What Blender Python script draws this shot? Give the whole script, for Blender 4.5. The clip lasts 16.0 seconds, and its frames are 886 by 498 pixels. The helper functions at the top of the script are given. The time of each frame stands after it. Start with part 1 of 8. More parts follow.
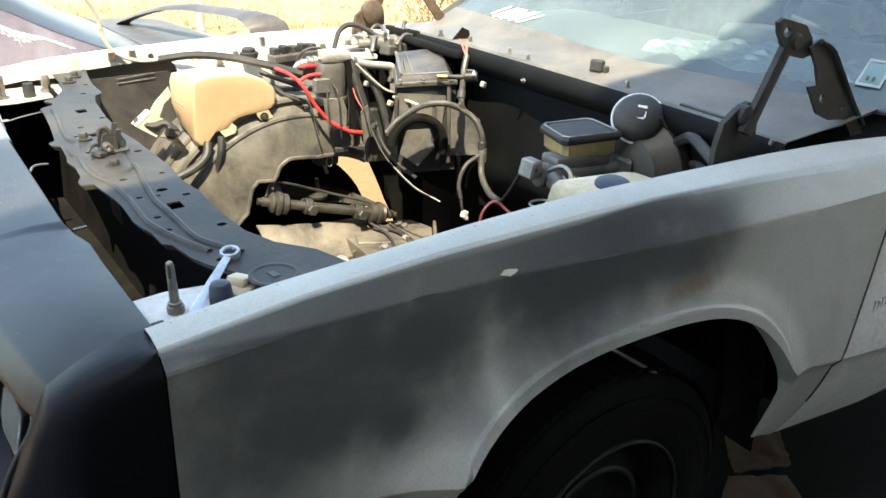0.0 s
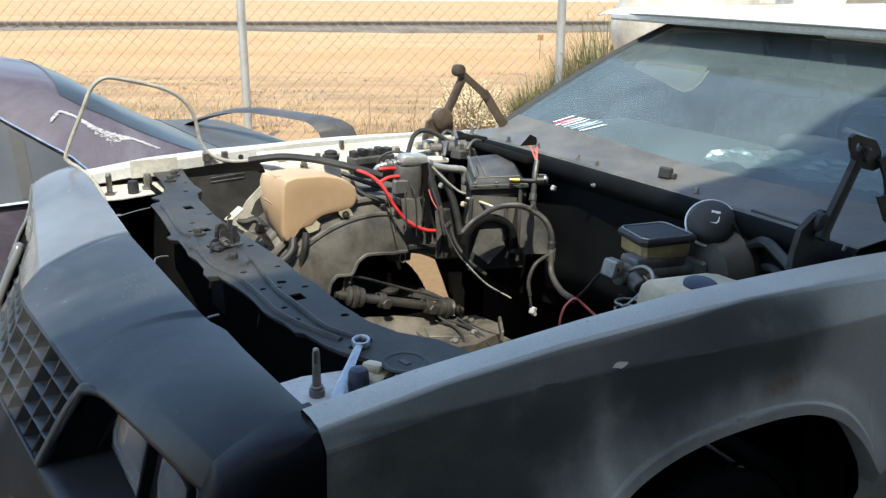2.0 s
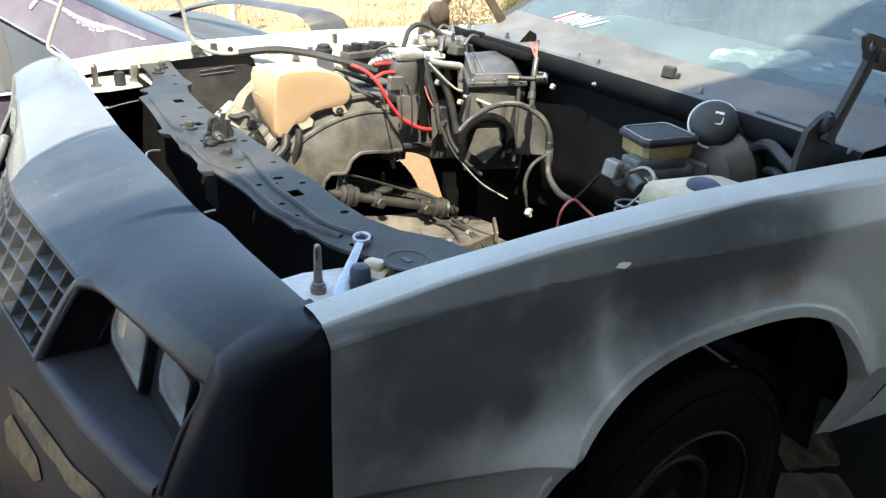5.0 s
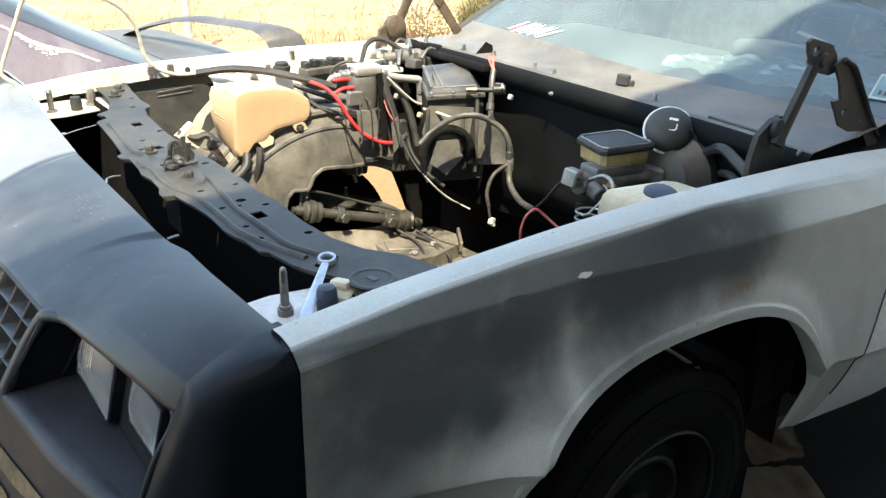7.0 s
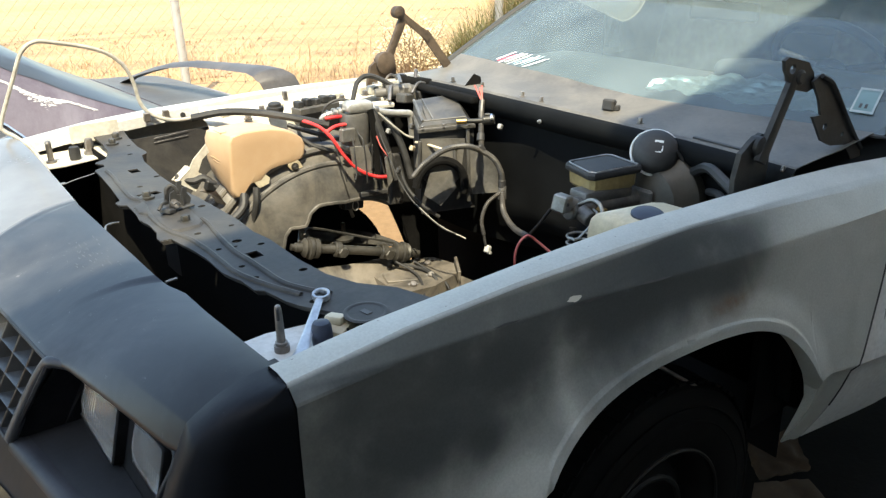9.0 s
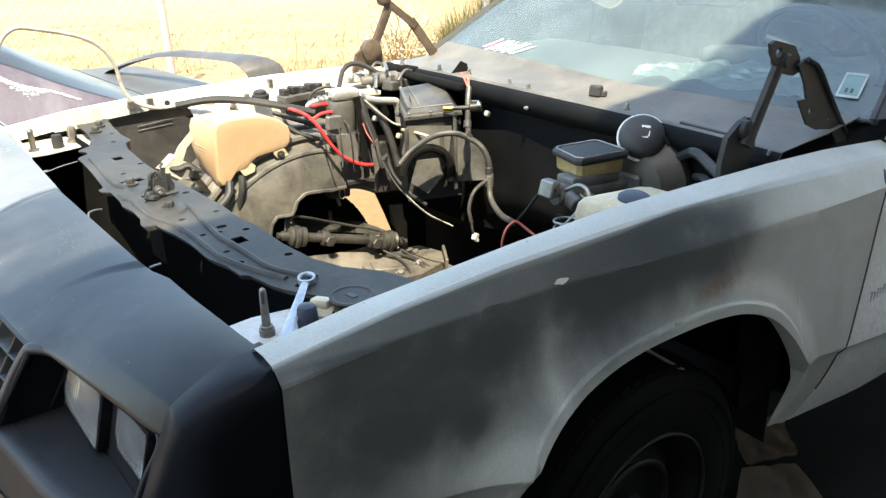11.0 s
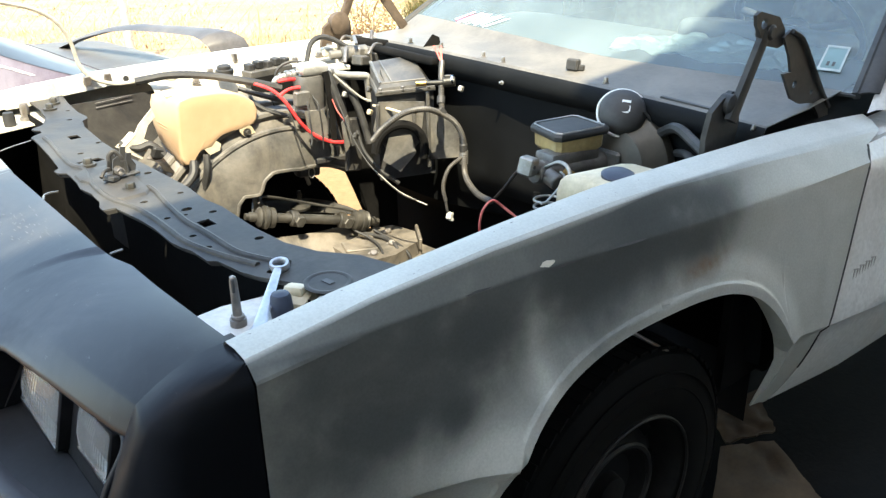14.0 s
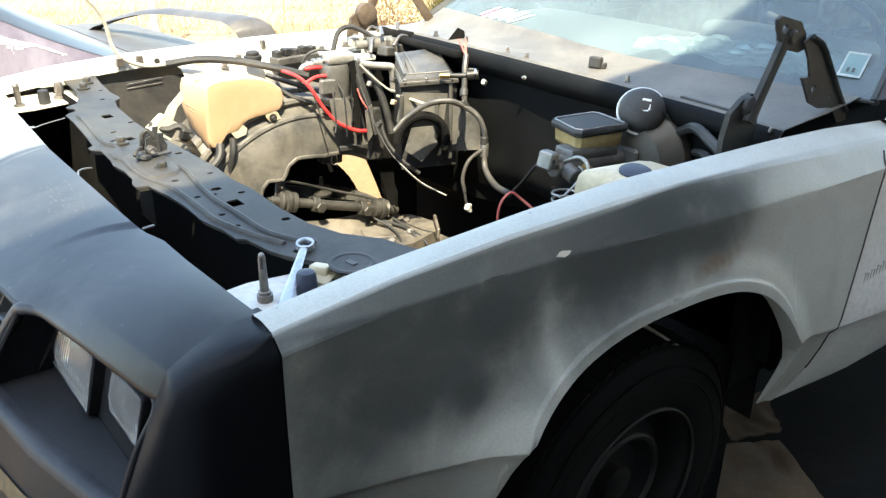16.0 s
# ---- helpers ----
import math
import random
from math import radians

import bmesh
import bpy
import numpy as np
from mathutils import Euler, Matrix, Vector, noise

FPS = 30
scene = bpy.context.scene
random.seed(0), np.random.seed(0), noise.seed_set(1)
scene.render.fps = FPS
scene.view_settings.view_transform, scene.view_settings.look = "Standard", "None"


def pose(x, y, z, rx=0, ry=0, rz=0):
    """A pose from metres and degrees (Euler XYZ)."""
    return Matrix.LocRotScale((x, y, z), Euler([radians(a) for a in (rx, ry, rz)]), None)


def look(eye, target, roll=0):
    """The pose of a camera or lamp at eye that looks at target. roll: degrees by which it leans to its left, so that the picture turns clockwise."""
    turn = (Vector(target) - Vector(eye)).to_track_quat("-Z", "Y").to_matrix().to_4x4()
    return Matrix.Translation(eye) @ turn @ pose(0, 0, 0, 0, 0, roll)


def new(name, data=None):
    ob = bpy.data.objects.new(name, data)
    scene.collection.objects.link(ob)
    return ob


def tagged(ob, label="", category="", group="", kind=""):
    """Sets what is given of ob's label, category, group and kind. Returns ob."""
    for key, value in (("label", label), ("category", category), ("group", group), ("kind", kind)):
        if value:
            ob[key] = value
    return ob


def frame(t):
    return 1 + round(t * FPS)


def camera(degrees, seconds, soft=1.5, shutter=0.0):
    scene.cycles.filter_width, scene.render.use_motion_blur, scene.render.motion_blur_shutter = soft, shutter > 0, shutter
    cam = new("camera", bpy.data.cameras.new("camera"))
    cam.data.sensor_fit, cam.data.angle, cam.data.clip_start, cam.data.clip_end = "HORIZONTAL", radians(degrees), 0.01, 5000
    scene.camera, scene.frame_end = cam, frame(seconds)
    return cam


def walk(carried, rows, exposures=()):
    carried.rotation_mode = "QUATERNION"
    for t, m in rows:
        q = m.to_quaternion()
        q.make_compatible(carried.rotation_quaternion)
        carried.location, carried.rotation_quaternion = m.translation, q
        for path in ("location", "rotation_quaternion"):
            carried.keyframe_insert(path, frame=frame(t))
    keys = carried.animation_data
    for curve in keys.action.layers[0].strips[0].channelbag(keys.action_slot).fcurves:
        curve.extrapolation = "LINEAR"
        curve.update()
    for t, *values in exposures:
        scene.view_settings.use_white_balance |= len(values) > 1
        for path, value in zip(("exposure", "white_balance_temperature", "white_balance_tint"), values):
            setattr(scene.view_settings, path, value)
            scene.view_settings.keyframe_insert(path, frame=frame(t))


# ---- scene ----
# the car stands on uneven dirt and leans a little to its driver's side
CAR = pose(0, 0, 0.07, 1.7, 0, 0)
cam = camera(56.5, 16.0, soft=1.35, shutter=0.2)
PATH = [
    (0, (-0.219, -1.63, 1.405), (0.809, -0.136, 0.563), 0.8),
    (0.5, (-0.282, -1.65, 1.436), (0.721, -0.084, 0.7), 0.9),
    (1, (-0.349, -1.648, 1.447), (0.667, -0.062, 0.775), -0.1),
    (1.5, (-0.387, -1.631, 1.447), (0.639, -0.032, 0.82), 0.7),
    (2, (-0.395, -1.625, 1.437), (0.64, -0.031, 0.811), 1.3),
    (2.5, (-0.405, -1.616, 1.436), (0.636, -0.028, 0.81), 1.5),
    (3, (-0.417, -1.615, 1.433), (0.601, -0.012, 0.804), 1.5),
    (3.5, (-0.412, -1.619, 1.43), (0.603, -0.016, 0.8), 1.7),
    (4, (-0.406, -1.599, 1.416), (0.597, -0.029, 0.69), 1.8),
    (4.2, (-0.401, -1.591, 1.41), (0.599, -0.048, 0.623), 2.0),
    (6.3, (-0.409, -1.604, 1.441), (0.644, -0.137, 0.582), 2.8),
    (6.5, (-0.403, -1.597, 1.434), (0.658, -0.127, 0.589), 2.3),
    (7, (-0.407, -1.604, 1.441), (0.683, -0.146, 0.614), 1.3),
    (7.5, (-0.395, -1.611, 1.455), (0.708, -0.138, 0.67), -0.6),
    (8, (-0.407, -1.623, 1.456), (0.7, -0.144, 0.688), -1.2),
    (10.5, (-0.399, -1.643, 1.447), (0.683, -0.144, 0.684), -1.9),
    (11, (-0.401, -1.64, 1.438), (0.714, -0.173, 0.659), -1.5),
    (11.5, (-0.388, -1.641, 1.44), (0.731, -0.184, 0.65), -1.7),
    (12, (-0.39, -1.627, 1.438), (0.738, -0.178, 0.645), -1.9),
    (12.5, (-0.381, -1.618, 1.44), (0.754, -0.177, 0.644), -2.1),
    (13, (-0.395, -1.626, 1.45), (0.742, -0.187, 0.652), -2.6),
    (13.5, (-0.371, -1.611, 1.433), (0.782, -0.193, 0.619), -2.6),
    (14, (-0.379, -1.578, 1.421), (0.783, -0.179, 0.589), -1.1),
    (14.5, (-0.397, -1.587, 1.422), (0.756, -0.182, 0.586), 0.4),
    (15, (-0.403, -1.592, 1.422), (0.746, -0.187, 0.581), 0.9),
    (15.5, (-0.407, -1.606, 1.427), (0.737, -0.198, 0.584), 0.9),
    (16, (-0.414, -1.606, 1.428), (0.718, -0.19, 0.583), 0.6),
]
EXPOSURES = [(t, e + 1.15, k, 2) for t, e, k in ((0.0, 1.40, 8100), (0.5, 0.6, 7600), (1.0, 0.5, 7000), (1.5, 0.22, 6650), (3.6, 0.28, 6600), (4.0, 0.75, 6800), (4.4, 1.0, 6900), (6.5, 1.36, 7700), (7.2, 1.28, 7800), (8.0, 0.88, 7700), (10.5, 1.13, 7800), (11.5, 1.39, 7800), (12.5, 1.40, 7800), (13.5, 1.50, 7800), (14.5, 1.69, 7750), (16.0, 1.63, 7750))]
walk(cam, [(t, CAR @ look(eye, target, roll)) for t, eye, target, roll in PATH], EXPOSURES)

# ---- daylight ----
TO_SUN = Vector((-0.30, -0.42, 0.86)).normalized()
world = bpy.data.worlds.new("daylight")
scene.world = world
world.use_nodes = True
wn = world.node_tree
sky = wn.nodes.new("ShaderNodeTexSky")
sky.sky_type, sky.sun_disc = "NISHITA", False
sky.sun_elevation = math.asin(TO_SUN.z)
sky.sun_rotation = math.atan2(TO_SUN.x, TO_SUN.y)
sky.dust_density, sky.ozone_density = 1.0, 1.5
wn.links.new(sky.outputs[0], wn.nodes["Background"].inputs[0])
wn.nodes["Background"].inputs[1].default_value = 0.15
sun = new("sun", bpy.data.lights.new("sun", "SUN"))
sun.data.energy, sun.data.angle, sun.data.color = 2.45, radians(0.53), (1.0, 0.94, 0.84)
sun.matrix_world = look(TO_SUN * 30, (0, 0, 0))


# ---- materials ----
def nodes_of(name):
    m = bpy.data.materials.new(name)
    m.use_nodes = True
    t = m.node_tree
    return m, t, t.nodes["Principled BSDF"]


def noise_node(t, scale, detail=5.0, rough=0.55, distort=0.0, kind="Object"):
    co = t.nodes.new("ShaderNodeTexCoord")
    n = t.nodes.new("ShaderNodeTexNoise")
    n.inputs["Scale"].default_value, n.inputs["Detail"].default_value = scale, detail
    n.inputs["Roughness"].default_value, n.inputs["Distortion"].default_value = rough, distort
    t.links.new(co.outputs[kind], n.inputs["Vector"])
    return n.outputs["Fac"]


def ramp_node(t, fac, lo, hi, a=(0, 0, 0), b=(1, 1, 1)):
    r = t.nodes.new("ShaderNodeValToRGB")
    r.color_ramp.elements[0].position, r.color_ramp.elements[1].position = lo, hi
    r.color_ramp.elements[0].color, r.color_ramp.elements[1].color = (*a, 1), (*b, 1)
    t.links.new(fac, r.inputs[0])
    return r.outputs[0]


def mix_node(t, fac, a, b, mode="MIX"):
    m = t.nodes.new("ShaderNodeMix")
    m.data_type, m.blend_type = "RGBA", mode
    for sock, v in ((m.inputs[0], fac), (m.inputs[6], a), (m.inputs[7], b)):
        if isinstance(v, (int, float)):
            sock.default_value = v
        elif isinstance(v, tuple):
            sock.default_value = (*v, 1)
        else:
            t.links.new(v, sock)
    return m.outputs[2]


def math_node(t, op, a, b=0.0, clamp=False):
    m = t.nodes.new("ShaderNodeMath")
    m.operation, m.use_clamp = op, clamp
    for sock, v in ((m.inputs[0], a), (m.inputs[1], b)):
        if isinstance(v, (int, float)):
            sock.default_value = v
        else:
            t.links.new(v, sock)
    return m.outputs[0]


def bump_node(t, p, fac, strength, dist=0.004):
    b = t.nodes.new("ShaderNodeBump")
    b.inputs["Strength"].default_value, b.inputs["Distance"].default_value = strength, dist
    t.links.new(fac, b.inputs["Height"])
    t.links.new(b.outputs[0], p.inputs["Normal"])


def worn(name, a, b, rough=0.5, metal=0.0, scale=9.0, fine=90.0, bump=0.15, spread=(0.38, 0.66), dust=None, dust_amount=0.5, coat=0.0, spec=0.5, grit=0.22):
    """A surface with blotches (scale), grain (fine), and if asked a film of dust in patches."""
    m, t, p = nodes_of(name)
    blotch, grain = noise_node(t, scale, 6, 0.6, 0.3), noise_node(t, fine, 3, 0.6)
    col = ramp_node(t, blotch, spread[0], spread[1], a, b)
    col = mix_node(t, grit, col, mix_node(t, 1.0, col, ramp_node(t, grain, 0.3, 0.7, (0.45,) * 3, (1.5,) * 3), "MULTIPLY"))
    if dust:
        d = math_node(t, "MULTIPLY", ramp_node(t, noise_node(t, scale * 0.6, 8, 0.7, 0.6), 0.42, 0.72), dust_amount)
        col = mix_node(t, d, col, dust)
    t.links.new(col, p.inputs["Base Color"])
    r = math_node(t, "ADD", math_node(t, "MULTIPLY", math_node(t, "SUBTRACT", blotch, 0.5), 0.35), rough, True)
    t.links.new(r, p.inputs["Roughness"])
    p.inputs["Metallic"].default_value = metal
    p.inputs["Coat Weight"].default_value = coat
    p.inputs["Specular IOR Level"].default_value = spec
    if bump:
        bump_node(t, p, grain, bump, 0.002)
    return m


DUST = (0.33, 0.24, 0.16)
white_paint = worn("chalky white car paint", (0.56, 0.56, 0.54), (0.68, 0.68, 0.66), 0.45, scale=6, dust=(0.42, 0.38, 0.32), dust_amount=0.5, bump=0.05)
cream_paint = worn("aged white inner panel paint", (0.55, 0.52, 0.44), (0.68, 0.66, 0.58), 0.55, scale=14, dust=DUST, dust_amount=0.55, bump=0.1)
recess_black = worn("matt black lamp recess plastic", (0.009, 0.0105, 0.012), (0.018, 0.018, 0.021), 0.85, scale=10, bump=0.08, dust=(0.02, 0.02, 0.022), dust_amount=0.3, spec=0.05)
ledge_floor = worn("plain black ledge plastic", (0.010, 0.011, 0.013), (0.018, 0.019, 0.022), 0.55, scale=10, bump=0.08, dust=(0.035, 0.035, 0.04), dust_amount=0.35, spec=0.25)
ledge_black = worn("dusty black ledge plastic", (0.016, 0.017, 0.021), (0.028, 0.029, 0.034), 0.5, scale=10, bump=0.08, dust=(0.07, 0.07, 0.08), dust_amount=0.4, spec=0.3)
grille_black = worn("dusty black grille plastic", (0.012, 0.013, 0.015), (0.026, 0.027, 0.03), 0.36, scale=12, dust=(0.10, 0.10, 0.098), dust_amount=0.4, spec=0.55)
support_black = worn("dusty black painted steel", (0.022, 0.022, 0.024), (0.050, 0.049, 0.048), 0.5, scale=9, dust=(0.12, 0.11, 0.095), dust_amount=0.4, bump=0.1, spec=0.18)
firewall_black = worn("near-black firewall coating", (0.0035, 0.004, 0.0045), (0.007, 0.0078, 0.0085), 0.7, scale=6, dust=(0.014, 0.0145, 0.0145), dust_amount=0.3, bump=0.12, spec=0.12)
liner_plastic = worn("scuffed black plastic liner", (0.055, 0.0535, 0.0505), (0.135, 0.128, 0.116), 0.34, scale=11, dust=(0.25, 0.22, 0.18), dust_amount=0.6, bump=0.15)
# for black parts and for sheets that stand in for shade in gaps
arch_black = worn("near-black matt finish", (0.005, 0.005, 0.005), (0.012, 0.0115, 0.011), 0.9, scale=9, bump=0.3, spec=0.1)
well_black = worn("near-black wheel well finish", (0.004, 0.0045, 0.005), (0.008, 0.0085, 0.009), 0.9, scale=9, bump=0.3, spec=0.06)
box_plastic = worn("black ribbed heater box plastic", (0.0286, 0.0286, 0.0286), (0.0715, 0.0689, 0.065), 0.42, scale=11, dust=(0.18, 0.165, 0.14), dust_amount=0.5, bump=0.12)
rubber = worn("black rubber", (0.0168, 0.0168, 0.0168), (0.042, 0.0406, 0.0392), 0.6, scale=14, bump=0.2)
tyre_rubber = worn("dusty tyre rubber", (0.004, 0.004, 0.004), (0.008, 0.008, 0.008), 0.8, scale=8, dust=(0.013, 0.012, 0.011), dust_amount=0.4, bump=0.3, fine=160, spec=0.08)
rim_steel = worn("dark painted steel rim", (0.006, 0.006, 0.006), (0.012, 0.012, 0.012), 0.75, 0.0, scale=12, dust=(0.018, 0.017, 0.015), dust_amount=0.5, spec=0.1)
rim_edge = worn("rubbed dusty rim edge", (0.008, 0.008, 0.008), (0.020, 0.019, 0.018), 0.6, 0.0, scale=14, dust=(0.05, 0.047, 0.042), dust_amount=0.5, spec=0.25)
tank_plastic = worn("aged tan translucent plastic", (0.49, 0.325, 0.195), (0.61, 0.44, 0.29), 0.42, scale=4, fine=400, bump=0.0, dust=(0.50, 0.32, 0.17), dust_amount=0.35, grit=0.04)
cream_plastic = worn("yellowed cream plastic", (0.52, 0.44, 0.30), (0.62, 0.55, 0.40), 0.42, scale=9, bump=0.05, dust=(0.30, 0.23, 0.14), dust_amount=0.5)
amber_plastic = worn("brake fluid stained amber plastic", (0.38, 0.27, 0.11), (0.52, 0.40, 0.20), 0.4, scale=12, bump=0.05, dust=(0.2, 0.14, 0.07), dust_amount=0.5)
bright_alloy = worn("bright aluminium pipe", (0.46, 0.455, 0.43), (0.62, 0.615, 0.59), 0.36, 0.55, scale=24, dust=(0.34, 0.29, 0.22), dust_amount=0.5, bump=0.1)
grey_can = worn("sun-faded grey canister paint", (0.07, 0.068, 0.065), (0.15, 0.146, 0.138), 0.42, 0.1, scale=14, dust=(0.30, 0.27, 0.22), dust_amount=0.5, bump=0.1)
can_dark = worn("faded black canister paint", (0.045, 0.045, 0.045), (0.10, 0.097, 0.092), 0.36, 0.1, scale=14, dust=(0.24, 0.22, 0.19), dust_amount=0.45, bump=0.08)
# darker copy of the cast alloy, with the master cylinder's shade in its colour
shaded_alloy = worn("dusty cast aluminium darkened for shade", (0.12, 0.12, 0.115), (0.22, 0.215, 0.205), 0.5, 0.6, scale=20, dust=(0.10, 0.085, 0.07), dust_amount=0.6, bump=0.2)
alloy = worn("dull cast aluminium", (0.30, 0.29, 0.27), (0.46, 0.45, 0.43), 0.42, 0.85, scale=20, dust=(0.16, 0.13, 0.10), dust_amount=0.6, bump=0.2)
chrome = worn("bright plated steel", (0.62, 0.62, 0.62), (0.78, 0.78, 0.78), 0.2, 1.0, scale=20, bump=0.05)
steel = worn("grey oxidised steel", (0.20, 0.19, 0.18), (0.34, 0.32, 0.30), 0.42, 0.8, scale=22, dust=(0.18, 0.12, 0.07), dust_amount=0.5, bump=0.2)
frame_steel = worn("dusty greased chassis steel", (0.06, 0.055, 0.048), (0.15, 0.135, 0.115), 0.55, 0.2, scale=11, dust=(0.29, 0.25, 0.20), dust_amount=0.62, bump=0.45, fine=50)
arm_steel = worn("oily suspension steel", (0.0234, 0.0234, 0.0221), (0.065, 0.0624, 0.0572), 0.48, 0.4, scale=16, dust=(0.13, 0.115, 0.09), dust_amount=0.4, bump=0.3)
booster_steel = worn("dusty olive booster shell", (0.032, 0.030, 0.024), (0.065, 0.060, 0.049), 0.5, 0.2, scale=9, dust=(0.11, 0.092, 0.07), dust_amount=0.6)
red_cable = worn("red battery cable jacket", (0.62, 0.03, 0.035), (0.78, 0.06, 0.06), 0.4, scale=30, bump=0.05)
red_wire = worn("faded red wire", (0.55, 0.10, 0.09), (0.7, 0.2, 0.16), 0.5, scale=30, bump=0.0)
grey_hose = worn("sun-bleached grey vacuum hose", (0.30, 0.28, 0.24), (0.42, 0.39, 0.33), 0.55, scale=30, bump=0.1)
loom_plastic = worn("grey split loom conduit", (0.024, 0.0235, 0.022), (0.06, 0.057, 0.053), 0.42, scale=20, dust=(0.14, 0.12, 0.095), dust_amount=0.45, bump=0.1)
white_plastic = worn("off-white plastic", (0.66, 0.66, 0.62), (0.76, 0.75, 0.72), 0.5, scale=20, bump=0.0)
plug_grey = worn("pale grey plug plastic", (0.36, 0.36, 0.34), (0.5, 0.5, 0.47), 0.5, scale=20, bump=0.0)
brass = worn("tarnished brass", (0.40, 0.25, 0.09), (0.55, 0.38, 0.16), 0.35, 1.0, scale=30)
seal_rubber = worn("dusty black rubber seal", (0.02, 0.021, 0.022), (0.045, 0.045, 0.045), 0.7, scale=14, bump=0.1)
cowl_paint = worn("dusty faded black cowl paint", (0.086, 0.081, 0.074), (0.135, 0.127, 0.115), 0.5, scale=7, dust=(0.21, 0.193, 0.168), dust_amount=0.7, bump=0.1)
# hinge steel twice: darkened for the shaded near hinge, lightened for the sunlit far one
hinge_shaded = worn("dusty black hinge steel with shade in its colour", (0.018, 0.018, 0.018), (0.040, 0.038, 0.035), 0.55, 0.1, scale=14, dust=(0.085, 0.080, 0.074), dust_amount=0.45, bump=0.15, spec=0.3)
hinge_sunlit = worn("rusty hinge steel with sunlight in its colour", (0.045, 0.034, 0.027), (0.11, 0.080, 0.058), 0.6, 0.1, scale=14, dust=(0.20, 0.15, 0.11), dust_amount=0.5, bump=0.2, spec=0.3)
dash_dark = worn("dark grey dashboard vinyl", (0.05, 0.056, 0.06), (0.085, 0.09, 0.095), 0.6, scale=8, bump=0.15)
seat_cloth = worn("faded tan seat cloth", (0.27, 0.225, 0.15), (0.38, 0.32, 0.22), 0.85, scale=20, bump=0.3)
primer_nick = worn("dark primer showing through", (0.13, 0.13, 0.13), (0.22, 0.215, 0.21), 0.7, scale=30, bump=0.0)
scuff_grey = worn("pale rubbed plastic", (0.06, 0.062, 0.067), (0.13, 0.132, 0.138), 0.5, scale=30, bump=0.0)
badge_ghost = worn("old glue line on white paint", (0.34, 0.335, 0.31), (0.44, 0.435, 0.41), 0.6, scale=30, bump=0.0)
belt_grey = worn("pale grey belt webbing", (0.26, 0.26, 0.24), (0.34, 0.34, 0.31), 0.8, scale=40, bump=0.1)
visor_cloth = worn("dull brown visor vinyl", (0.085, 0.075, 0.055), (0.13, 0.115, 0.085), 0.7, scale=8, bump=0.1)
trim_tan = worn("faded tan interior trim", (0.20, 0.17, 0.12), (0.28, 0.24, 0.17), 0.75, scale=8, bump=0.1)
purple_paint = worn("deep plum car paint", (0.066, 0.052, 0.070), (0.090, 0.074, 0.094), 0.40, scale=3, fine=400, bump=0.0, dust=(0.22, 0.205, 0.235), dust_amount=0.75, coat=0.0, spec=0.3)
peeled_clear = worn("peeling chalky clear coat", (0.45, 0.44, 0.44), (0.62, 0.61, 0.60), 0.7, scale=40, bump=0.3)
spoiler_black = worn("faded black spoiler paint", (0.045, 0.044, 0.048), (0.075, 0.072, 0.074), 0.5, scale=6, dust=(0.17, 0.15, 0.13), dust_amount=0.4, spec=0.3)
tint_glass = worn("dusty dark tinted glass", (0.034, 0.041, 0.050), (0.052, 0.061, 0.072), 0.34, scale=2, fine=300, bump=0.0, dust=(0.10, 0.105, 0.115), dust_amount=0.35, grit=0.02, spec=0.22)
fence_wire = worn("dull weathered fence wire", (0.22, 0.165, 0.12), (0.44, 0.36, 0.27), 0.6, 0.0, scale=6, bump=0.0)
galvanised = worn("weathered galvanised steel", (0.36, 0.36, 0.35), (0.44, 0.44, 0.42), 0.5, 0.4, scale=3, bump=0.05, grit=0.08)
cardboard_mat = worn("dirty brown cardboard", (0.050, 0.031, 0.016), (0.088, 0.056, 0.030), 0.9, scale=6, dust=(0.045, 0.030, 0.018), dust_amount=0.6, bump=0.15)
blue_steel = worn("blue-tinted plated wrench steel", (0.42, 0.44, 0.48), (0.54, 0.56, 0.59), 0.36, 0.7, scale=40, bump=0.05)
blue_cap = worn("dark blue rubber cap", (0.018, 0.024, 0.045), (0.035, 0.045, 0.075), 0.5, scale=20)
tarp_cloth = worn("dirty off-white tarpaulin", (0.46, 0.42, 0.36), (0.66, 0.62, 0.55), 0.75, scale=5, dust=(0.34, 0.27, 0.18), dust_amount=0.6, bump=0.3, fine=30)
asphalt = worn("near-black old asphalt", (0.004, 0.0044, 0.0048), (0.008, 0.0085, 0.009), 0.95, scale=2.5, fine=70, dust=(0.018, 0.016, 0.014), dust_amount=0.35, bump=0.5, spec=0.06)
ballast_mat = worn("grey crushed ballast stone", (0.105, 0.084, 0.064), (0.19, 0.155, 0.12), 0.9, scale=0.9, fine=4, bump=0.6)
rail_steel = worn("rusty rail steel", (0.09, 0.07, 0.055), (0.17, 0.125, 0.09), 0.6, 0.5, scale=3)
sleeper_wood = worn("weathered sleeper timber", (0.17, 0.14, 0.11), (0.26, 0.215, 0.17), 0.9, scale=3)
shed_metal = worn("weathered corrugated roof steel", (0.30, 0.30, 0.30), (0.42, 0.42, 0.41), 0.55, 0.4, scale=2)
shed_wall = worn("plain grey block wall", (0.20, 0.20, 0.20), (0.28, 0.275, 0.27), 0.85, scale=1.5, fine=30)
far_white = worn("far pale siding", (0.5, 0.5, 0.48), (0.66, 0.66, 0.64), 0.7, scale=0.8)
grass_straw = worn("dry straw", (0.42, 0.31, 0.17), (0.54, 0.43, 0.26), 0.8, scale=1.2, fine=20, bump=0.0)
grass_brown = worn("dead brown weed", (0.22, 0.16, 0.10), (0.36, 0.27, 0.18), 0.85, scale=1.2, fine=20, bump=0.0)
